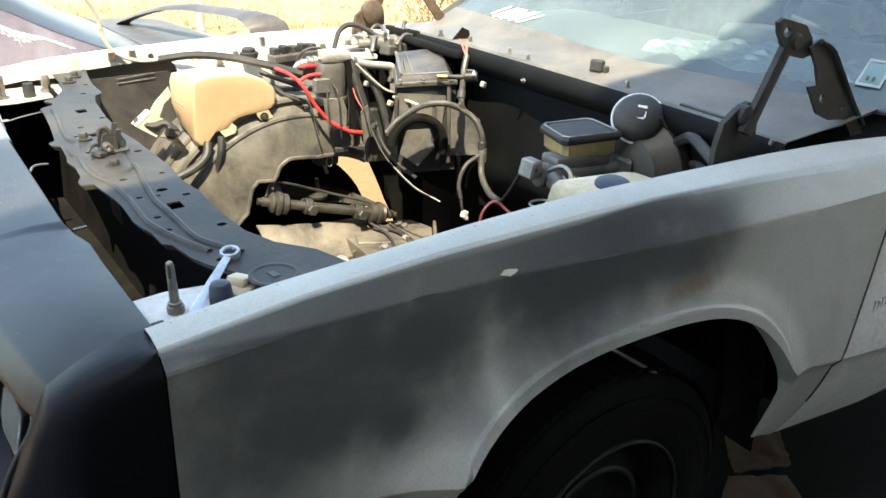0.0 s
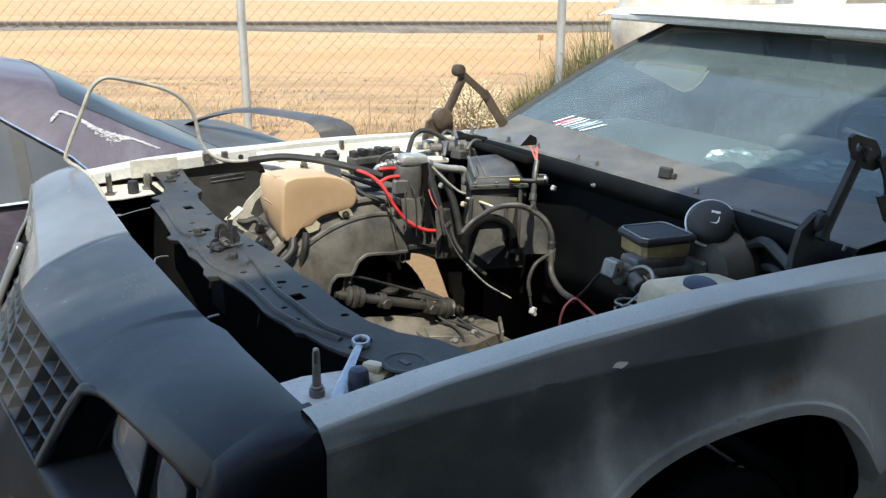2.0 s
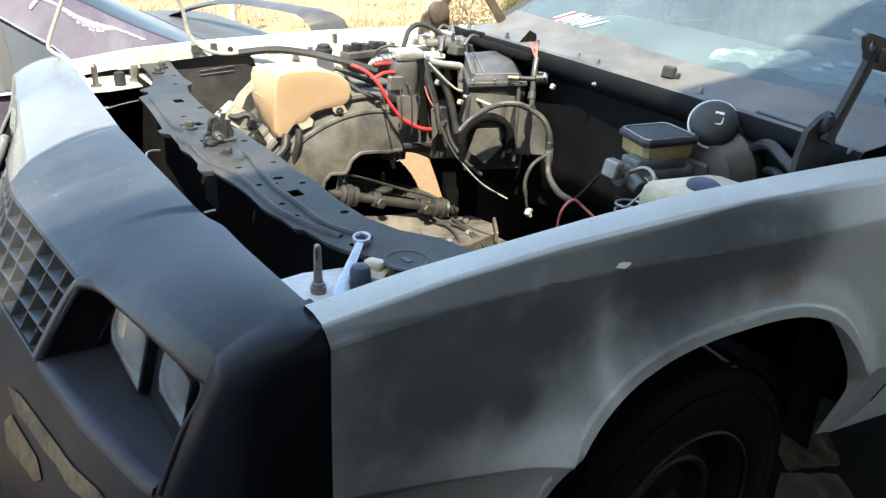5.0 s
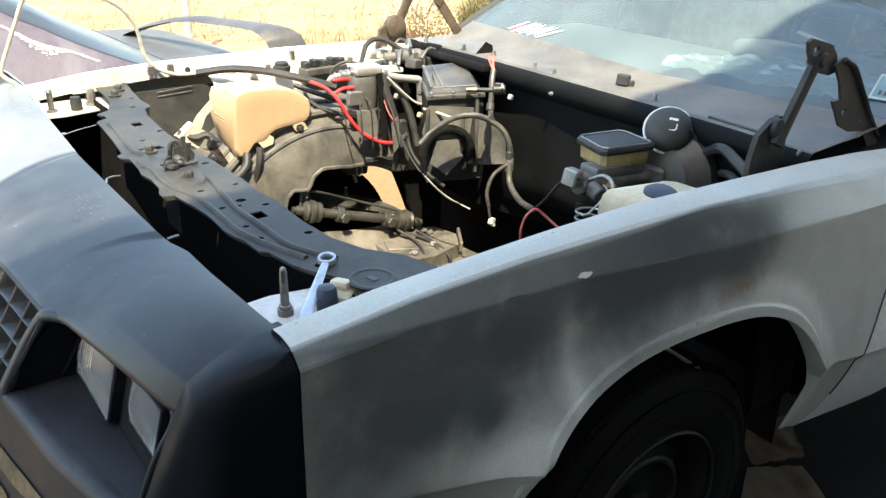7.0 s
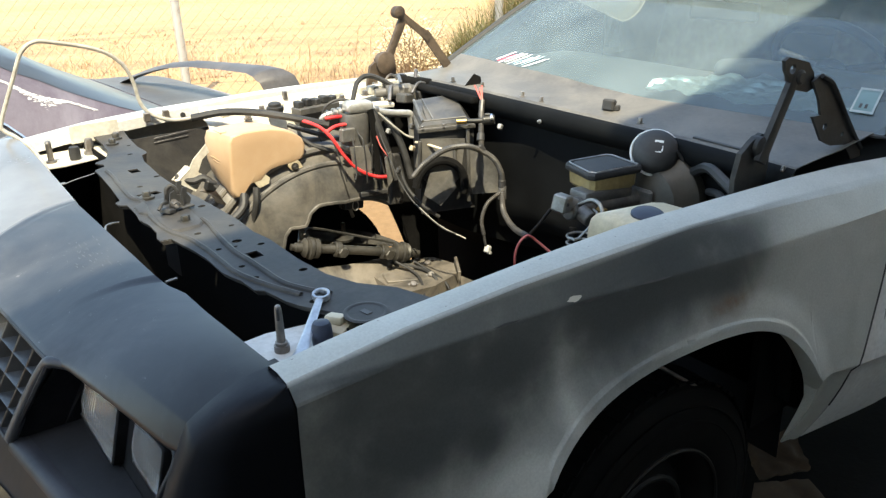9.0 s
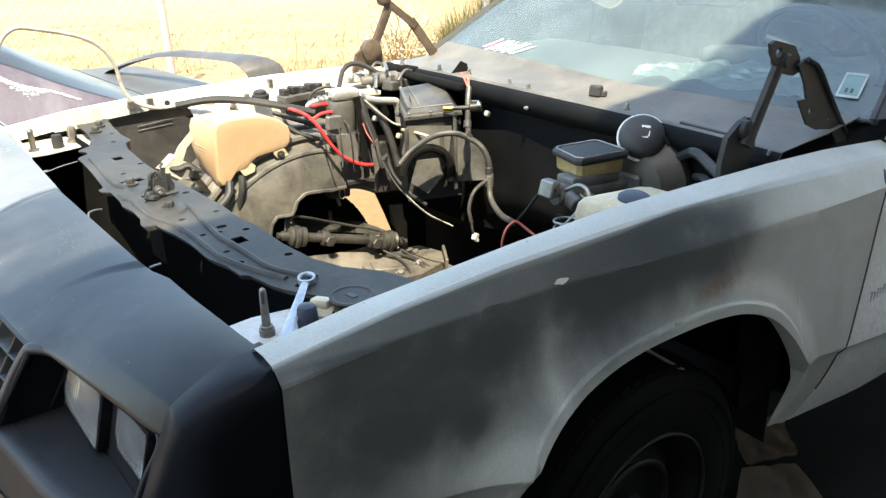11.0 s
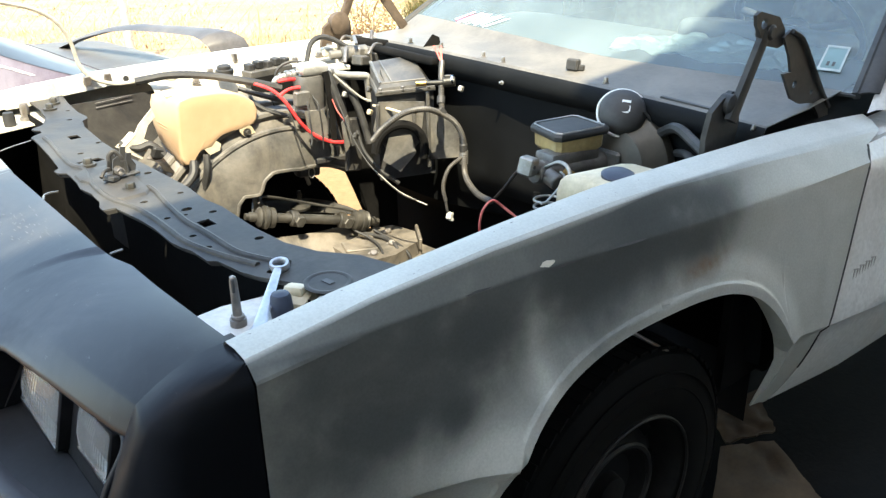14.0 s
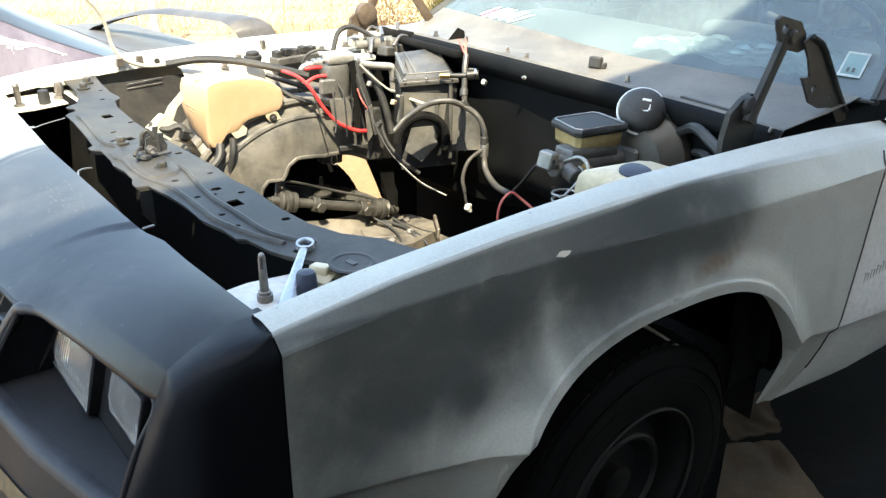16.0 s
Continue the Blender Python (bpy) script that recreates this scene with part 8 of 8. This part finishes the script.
# ---- hood hinges ----
def hinge(m):
    """A folding hood hinge: foot, lower arm with a round pivot, a pressed eye at the knee and a broad upper plate."""
    y = m * -0.705
    mat = hinge_shaded if m > 0 else hinge_sunlit

    def flat(name, pts, dy, th, parent, holes=()):
        s = Shape()
        s.plate(pts, pose(0, y - m * dy + th / 2, 0, 90, 0, 0), th, holes)
        return s.done(name, mat, parent, angle=30)
    base = Shape()
    base.plate([(1.040, 0.86), (1.036, 0.925), (1.050, 0.978), (1.084, 1.000), (1.118, 1.010), (1.150, 0.985), (1.152, 0.93), (1.135, 0.86)], pose(0, y + 0.006, 0, 90, 0, 0), 0.012)
    root = base.done("hood_hinge", mat, coupe, "dusty black folding hood hinge standing open" if m > 0 else "rust-brown folding hood hinge standing open")
    s = Shape()
    for p, q, w in (((1.098, 0.955), (1.186, 1.118), 0.0145),):
        p, q = Vector((p[0], y - m * 0.006, p[1])), Vector((q[0], y - m * 0.006, q[1]))
        n = Vector((0, 1, 0)).cross((q - p).normalized())
        s.rings([[c + n * w * k + Vector((0, 0.006, 0)), c + n * w * 0.6 * k + Vector((0, 0.009, 0)), c - n * w * 0.6 * k + Vector((0, 0.009, 0)), c - n * w * k + Vector((0, 0.006, 0)), c - n * w * k - Vector((0, 0.006, 0)), c - n * w * 0.6 * k - Vector((0, 0.009, 0)), c + n * w * 0.6 * k - Vector((0, 0.009, 0)), c + n * w * k - Vector((0, 0.006, 0))] for c, k in ((p, 1.05), (p.lerp(q, 0.5), 0.9), (q, 0.95))])
    s.done("lower_arm", mat, root)
    if m < 0:
        for name, p, q, w, dy in (("upper_arm", (1.172, 1.142), (1.300, 1.045), 0.012, 0.016), ("hood_plate", (1.285, 1.062), (1.420, 0.885), 0.016, 0.020)):
            p, q = Vector((p[0], y + dy, p[1])), Vector((q[0], y + dy, q[1]))
            n = Vector((0, 1, 0)).cross((q - p).normalized()) * w
            b = Shape()
            b.rings([[c + n * k + Vector((0, 0.004, 0)), c - n * k + Vector((0, 0.004, 0)), c - n * k - Vector((0, 0.004, 0)), c + n * k - Vector((0, 0.004, 0))] for c, k in ((p, 1.0), (p.lerp(q, 0.5), 0.95), (q, 1.15))])
            b.done(name, mat, root)
        for p, rr in (((1.106, 0.985), 0.036), ((1.168, 1.142), 0.021)):
            b = Shape()
            b.lathe((p[0], y + 0.020, p[1]), (0, -1, 0), [(rr * 0.6, -0.004), (rr * 0.95, 0.0), (rr, 0.010), (rr, 0.026), (rr * 0.7, 0.032), (rr * 0.2, 0.034)], 24)
            b.done("pivot", mat, root)
        return
    flat("knee_eye", [(1.136, 1.158), (1.150, 1.164), (1.225, 1.145), (1.250, 1.120), (1.262, 1.088), (1.232, 1.082), (1.190, 1.092), (1.164, 1.112), (1.142, 1.138)], 0.016, 0.008, root, [ring2(1.168, 1.138, 0.012, 10, 0.010)])
    flat("upper_plate", [(1.236, 1.104), (1.262, 1.116), (1.300, 1.100), (1.326, 1.078), (1.378, 1.022), (1.430, 0.967), (1.478, 0.921), (1.500, 0.872), (1.470, 0.866), (1.440, 0.905), (1.405, 0.940), (1.345, 0.948), (1.302, 0.967), (1.254, 1.027), (1.286, 1.026), (1.268, 1.064)], 0.024, 0.006, root, [ring2(1.309, 0.997, 0.0085, 10), ring2(1.389, 0.967, 0.006, 10)])
    t = Shape()
    t.tube([Vector((x, y - m * 0.024, z)) for x, z in ((1.262, 1.114), (1.300, 1.098), (1.326, 1.076), (1.378, 1.020), (1.430, 0.965), (1.478, 0.919))], 0.0055, 6)
    t.done("rolled_edge", mat, root)
    t = Shape()
    t.lathe((1.106, y + 0.020, 0.985), (0, -1, 0), [(0.013, -0.004), (0.021, 0.0), (0.022, 0.012), (0.022, 0.024), (0.016, 0.030), (0.005, 0.032)], 24)
    t.done("pivot", mat, root)
    t = Shape()
    t.lathe((1.196, y + 0.014, 1.118), (0, -1, 0), [(0.014, 0), (0.016, 0.004), (0.016, 0.030), (0.011, 0.034)], 18)
    t.done("knuckle", mat, root)
    t = Shape()
    t.box((1.20, y - 0.012, 0.915), (0.055, 0.006, 0.014), (0, 28, 0), 0.002)
    t.done("clip", alloy, root, "bright metal clip at the hinge foot")


hinge(1)
hinge(-1)


# ---- things on the glass and dash ----
def on_screen(v, f, off=0.004):
    p = screen_at(v, f)
    a, b = screen_at(v + 0.02, f) - screen_at(v - 0.02, f), screen_at(v, f + 0.02) - screen_at(v, f - 0.02)
    return p + a.cross(b).normalized() * off


def screen_patch(name, mat, parent, v0, v1, f0, f1, off, label=""):
    s = Shape()
    s.sheet([[on_screen(v0 + (v1 - v0) * i / 4, f0 + (f1 - f0) * j / 3, off) for j in range(4)] for i in range(5)])
    return s.done(name, mat, parent, label)


sticker_face = glass("faded translucent sticker face", (0.35, 0.5, 0.5), 0.2, 1.3, 0.9, (0.24, 0.36, 0.37))
sticker_border = worn("yellowed sticker border", (0.30, 0.34, 0.34), (0.38, 0.42, 0.41), 0.6, scale=30, bump=0.0)
st = screen_patch("sticker", sticker_face, screen_ob, -0.935, -0.868, 0.085, 0.20, -0.003, "white-edged inspection sticker")
for v0, v1, f0, f1 in ((-0.935, -0.929, 0.085, 0.20), (-0.874, -0.868, 0.085, 0.20), (-0.929, -0.874, 0.085, 0.095), (-0.929, -0.874, 0.190, 0.20)):
    screen_patch("sticker_edge", sticker_border, st, v0, v1, f0, f1, -0.005)
for k in range(2):
    screen_patch("sticker_mark", ink_dark, st, -0.912 + 0.016 * k, -0.904 + 0.016 * k, 0.105, 0.125, -0.006)


def slanted(name, mat, parent, v, width, f0, f1, lean, label=""):
    s = Shape()
    s.sheet([[on_screen(v + lean * (f - f0) + w, f, -0.005) for f in (f0, (f0 + f1) / 2, f1)] for w in (0, width)])
    return s.done(name, mat, parent, label)


ds = slanted("decal", paper_white, screen_ob, 0.455, 0.006, 0.065, 0.13, -1.2, "faded sale decal with slanted coloured strokes")
for k in range(12):
    slanted("stroke", (paper_white, ink_pale, paper_white)[k % 3] if k < 7 else (ink_red, paper_white)[k % 2], ds, 0.470 + 0.018 * k, 0.008 if k < 7 else 0.015, 0.060 + 0.008 * (k % 3), 0.125 + 0.014 * (k % 2), -1.2 + 0.2 * (k % 2))
shade = thing("foil_sunshade", "crumpled silver foil sunshade lying on the dashboard", "sunshade", CAR)


def foil_at(i, j):
    """A folded sheet along the base of the glass, in front of the driver."""
    y = -0.63 + 0.53 * j / 70
    wide = lerp(y, (-0.63, -0.45, -0.24, -0.15, -0.10), (0.18, 0.22, 0.22, 0.13, 0.03))
    x = 1.455 + 0.05 * (y / 0.7) ** 2 - 0.06 * y + wide * i / 40
    fold = abs(noise.noise((x * 8.0 + y * 5.0, y * 8.0 - x * 4.0, 4.0))) * 0.026 + abs(noise.noise((x * 26, y * 26, 9.0))) * 0.014
    return x + 0.02 * noise.noise((y * 9, 1, 7)), y, 0.965 + fold + 0.02 * (i / 40)


s = Shape()
s.sheet([[foil_at(i, j) for j in range(71)] for i in range(41)], 0.002)
s.done("sheet", foil, shade, angle=14)

# ---- the car's own hood, lifted off and laid on the roof ----
hood = thing("car_hood", "white steel car hood lying upside up on the roof", "car hood", CAR)
s = Shape()
rows = []
for i in range(29):
    f = i / 28
    rows.append([])
    for j in range(31):
        v = -1 + 2 * j / 30
        y = 0.105 + v * 0.765
        x = 1.865 + 0.055 * v * v * (1 - f) + 1.22 * f
        z = 1.352 + 0.012 * f - 0.016 * abs(v) ** 4 - 0.022 * max(0, 1 - f / 0.07) ** 2 - 0.006 * max(0, (abs(v) - 0.94) / 0.06) + (0.012 if abs(v) < 0.34 else 0) * min(1, f * 5)
        rows[-1].append((x, y, z))
s.sheet(rows, 0.003)
s.done("skin", white_paint, hood, angle=40)
s = Shape()
for x0 in (1.93,):
    s.box((x0, 0.10, 1.315), (0.07, 1.36, 0.030), (0, -4, 0), 0.008)
for y in (-0.55, 0.75):
    s.box((2.48, y, 1.322), (1.06, 0.06, 0.024), (0, -0.5, 0), 0.006)
s.box((3.03, 0.10, 1.330), (0.06, 1.36, 0.024), (0, 0, 0), 0.006)
s.done("under_frame", white_paint, hood)
s = Shape()
s.sheet([[(1.895 + 0.04 * ((y - 0.105) / 0.765) ** 2, y, 1.322), (1.93 + 0.04 * ((y - 0.105) / 0.765) ** 2, y, 1.304 + 0.006 * (y < 0.45)), (2.06, y, 1.306)] for y in [0.18 + 0.62 * i / 12 for i in range(13)]], 0.004)
s.done("under_lip", white_paint, hood, "folded inner lip of the hood")

# ---- plum coupe parked alongside ----
plum = thing("plum_coupe", "dark plum coupe with a rear spoiler and peeling paint", "car", Matrix.Translation((0, 0, 0.07)))
MID = 2.14


def plum_section(x):
    """Half width and heights of the body at x: sill, belt, shoulder, roof edge, crown."""
    belt_y = lerp(x, (-3.0, -2.5, -1.5, 0.3, 1.0, 1.25), (0.60, 0.78, 0.86, 0.87, 0.82, 0.66))
    belt_z = lerp(x, (-3.0, -2.4, -1.6, -0.4, 0.1, 0.6, 1.0, 1.25), (0.50, 0.66, 0.72, 0.745, 0.755, 0.738, 0.718, 0.64))
    crown = lerp(x, (-3.0, -2.4, -1.65, -1.0, -0.7, -0.25, 0.03, 0.163, 0.262, 0.367, 0.48, 0.60, 0.68, 0.73, 0.85, 1.06, 1.25), (0.54, 0.70, 0.76, 1.09, 1.16, 1.17, 1.143, 1.078, 1.006, 0.942, 0.882, 0.818, 0.775, 0.760, 0.756, 0.738, 0.67))
    roof_y = lerp(x, (-1.7, -1.0, -0.2, 0.1, 0.3, 0.6), (0.80, 0.60, 0.58, 0.64, 0.72, 0.80))
    return belt_y, belt_z, roof_y, crown


def roof_edge(x):
    """Height of the edge between the side panel and the roof or rear glass."""
    _, bz, _, cz = plum_section(x)
    return bz + (cz - bz) * lerp(x, (-0.3, 0.0, 0.1, 0.5, 0.7), (0.90, 0.85, 0.76, 0.70, 0.85))


s = Shape()
rows = []
for i in range(61):
    x = -3.0 + 4.25 * i / 60
    by, bz, ry, cz = plum_section(x)
    ry = min(ry, by - 0.015)
    rz = roof_edge(x)
    half = [(by - 0.03, 0.22), (by + 0.01, 0.34), (by + 0.025, 0.52), (by + 0.01, bz - 0.03), (by, bz), (by * 0.75 + ry * 0.25, bz + (rz - bz) * 0.28), (by * 0.4 + ry * 0.6, bz + (rz - bz) * 0.66), (ry, rz), (ry * 0.88, rz + (cz - rz) * 0.5), (ry * 0.6, cz - (cz - rz) * 0.15), (0.0, cz)]
    rows.append([(x, MID - a, z) for a, z in half] + [(x, MID + a, z) for a, z in reversed(half[:-1])])
s.sheet(rows)
s.done("body", purple_paint, plum, "dark plum bodywork, dusty and faded", 40)


def plum_side(x, z):
    by, bz, ry, cz = plum_section(x)
    ry = min(ry, by - 0.015)
    rz = roof_edge(x)
    f = max(0.0, min(1.0, (z - bz) / max(0.01, rz - bz)))
    return MID - lerp(f, (0, 0.28, 0.66, 1.0), (by, by * 0.75 + ry * 0.25, by * 0.4 + ry * 0.6, ry))


def trim_z(x):
    return lerp(x, (-1.1, -0.6, -0.2, 0.05, 0.12), (1.02, 1.07, 1.035, 0.86, 0.775))


s = Shape()
s.sheet([[(x, plum_side(x, z) - 0.004, z) for z in [plum_section(x)[1] + 0.004 + (trim_z(x) - plum_section(x)[1] - 0.016) * k / 6 for k in range(7)]] for x in [-1.05 + 1.14 * i / 24 for i in range(25)]])
s.done("side_window", tint_glass, plum, "dusty dark side window", 60)
s = Shape()
s.tube([(x, plum_side(x, trim_z(x)) - 0.006, trim_z(x)) for x in [-1.1 + 1.2 * i / 20 for i in range(21)]], 0.007, 6, 2)
s.done("window_trim", chrome, plum, "bright window trim")
s = Shape()
s.tube([(x, plum_side(x, plum_section(x)[1]) - 0.008, plum_section(x)[1] - 0.004) for x in [-1.3 + 1.25 * i / 12 for i in range(13)]], 0.009, 6, 2)
s.done("belt_trim", chrome, plum, "bright belt moulding")
s = Shape()
s.sheet([[(x, plum_side(x, z) - 0.007, z) for z in [plum_section(x)[1] + 0.01 + (trim_z(x) - plum_section(x)[1] - 0.03) * k / 4 for k in range(5)]] for x in (-0.135, -0.115, -0.095)])
s.done("window_post", rubber, plum)
# rear glass
s = Shape()
rows = []
for i in range(43, 53):
    x = -3.0 + 4.25 * i / 60
    by, bz, ry, cz = plum_section(x)
    ry = min(ry, by - 0.015)
    rz = roof_edge(x)
    half = [(ry, rz), (ry * 0.88, rz + (cz - rz) * 0.5), (ry * 0.6, cz - (cz - rz) * 0.15), (0.0, cz)]
    rows.append([(x, MID - u, z + 0.0025) for u, z in half] + [(x, MID + u, z + 0.0025) for u, z in reversed(half[:-1])])
s.sheet(rows)
s.done("rear_window", tint_glass, plum, "dusty dark rear window", 60)
# peeled clear coat on the sail panel
s = Shape()
rng = random.Random(7)


def peel_line(f):
    return 0.335 * f, 1.022 - 0.150 * f + 0.012 * math.sin(f * 9) * (1 - f) - (0.035 * max(0.0, 1 - f / 0.10))


for k in range(1300):
    f = rng.random()
    x, z = peel_line(f)
    wide = 0.012 * max(0.0, math.sin(math.pi * min(1.0, max(0.0, (f - 0.30) / 0.45)))) + 0.0014
    z -= abs(rng.gauss(0, wide))
    x += rng.gauss(0, 0.003)
    if z < plum_section(x)[1] + 0.02:
        continue
    r = rng.uniform(0.0006, 0.0026)
    ring = []
    for i in range(6):
        a = i * 1.05
        xx, zz = x + r * 1.5 * math.cos(a) * rng.uniform(0.6, 1.5), z + r * 0.6 * math.sin(a) * rng.uniform(0.6, 1.2) - 0.5 * r * math.cos(a)
        ring.append((xx, plum_side(xx, zz) - 0.0035, zz))
    s.add(ring, [tuple(range(6))])
s.done("peeled_patch", peeled_clear, plum, "white peeling clear coat", kind="stuff")
# dusty trunk lid
s = Shape()
rows = []
for i in range(13):
    x = 0.70 + 0.42 * i / 12
    by, bz, ry, cz = plum_section(x)
    ry = min(ry, by - 0.015)
    rows.append([(x, MID + u * ry * 0.96, roof_edge(x) + (cz - roof_edge(x)) * (1 - abs(u) ** 2.4) + 0.005) for u in (-1, -0.9, -0.75, -0.5, -0.25, 0, 0.25, 0.5, 0.75, 0.9, 1)])
s.sheet(rows, 0.004)
s.done("trunk_lid", spoiler_black, plum, "dusty faded grey trunk lid", 40)
# bowed spoiler, its ends turned down to the lid
s = Shape()
pts = [(1.086, 1.358, 0.725), (1.085, 1.36, 0.79), (1.082, 1.365, 0.84), (1.068, 1.385, 0.885), (1.045, 1.42, 0.908), (1.033, 1.50, 0.915), (1.017, 1.75, 0.905), (0.979, 2.05, 0.893), (0.930, 2.25, 0.872), (0.895, 2.45, 0.833), (0.840, 2.62, 0.785), (0.815, 2.72, 0.745)]
sm = []
for i in range(len(pts) - 1):
    for k in range(5):
        sm.append(Vector(pts[i]).lerp(Vector(pts[i + 1]), k / 5))
sm.append(Vector(pts[-1]))
rings = []
for i, p in enumerate(sm):
    f = i / (len(sm) - 1)
    w = lerp(f, (0, 0.3, 0.5, 0.8, 1.0), (0.105, 0.10, 0.062, 0.055, 0.05))
    tan = (sm[min(i + 1, len(sm) - 1)] - sm[max(i - 1, 0)]).normalized()
    up = Vector((1, 0, 0)).cross(tan).normalized()
    up = up if up.z > 0 or abs(up.z) < 0.2 and up.y < 0 else -up
    rings.append([p + Vector((-w, 0, 0)) - up * 0.010, p + Vector((-w * 0.6, 0, 0)) + up * 0.005, p + up * 0.012, p + Vector((w * 0.5, 0, 0)) + up * 0.007, p + Vector((w * 0.5, 0, 0)) - up * 0.004, p - up * 0.010])
s.rings(rings)
s.done("spoiler", spoiler_black, plum, "faded black rear spoiler", 50)
for y in (1.28, 3.0):
    for x in (-2.25, 0.45):
        w = Shape()
        w.lathe((x, y + (0.02 if y < 2 else -0.02), 0.25), (0, -1 if y < 2 else 1, 0), [(0.20, -0.2), (0.31, -0.19), (0.32, -0.1), (0.32, 0.0), (0.30, 0.012), (0.21, 0.014), (0.19, -0.01), (0.10, -0.02), (0.01, -0.01)], 32)
        w.done("wheel", tyre_rubber, plum)

# ---- cardboard under the car, red lens on the ground ----
def cardboard(label, corners, lift):
    """A flattened sheet spanned between four corners on the ground, wavy, its last edge lifted."""
    c = [Vector((x, y, 0.0)) for x, y in corners]
    mid = sum(c, Vector()) / 4
    root = thing("cardboard_sheet", label, "cardboard", Matrix.Translation((mid.x, mid.y, 0.018)))
    s = Shape()
    s.sheet([[c[0].lerp(c[1], i / 12).lerp(c[3].lerp(c[2], i / 12), j / 12) - mid + Vector((0.006 * noise.noise((i * 0.8, j, 3)), 0.006 * noise.noise((i, j * 0.8, 8)), 0.008 + 0.010 * noise.noise((i * 0.4, j * 0.4, 2)) + lift * (i / 12) ** 3)) for j in range(13)] for i in range(13)], 0.005)
    s.done("sheet", cardboard_mat, root)


cardboard("dirty flattened cardboard sheet lying under the car", ((1.36, -0.655), (1.485, -0.74), (1.29, -1.05), (0.98, -0.86)), 0.0)
cardboard("torn brown cardboard flap curling up from the ground", ((1.385, -0.655), (1.47, -0.55), (1.64, -0.60), (1.535, -0.72)), 0.03)
lens = thing("tail_lamp_lens", "loose red lamp lens lying on the dirt", "lamp lens", pose(-0.42, 1.0, 0.03, 0, 0, 25))
s = Shape()
s.box((0, 0, 0.0), (0.10, 0.16, 0.05), bevel=0.012, seg=2)
s.done("lens", red_lens, lens)
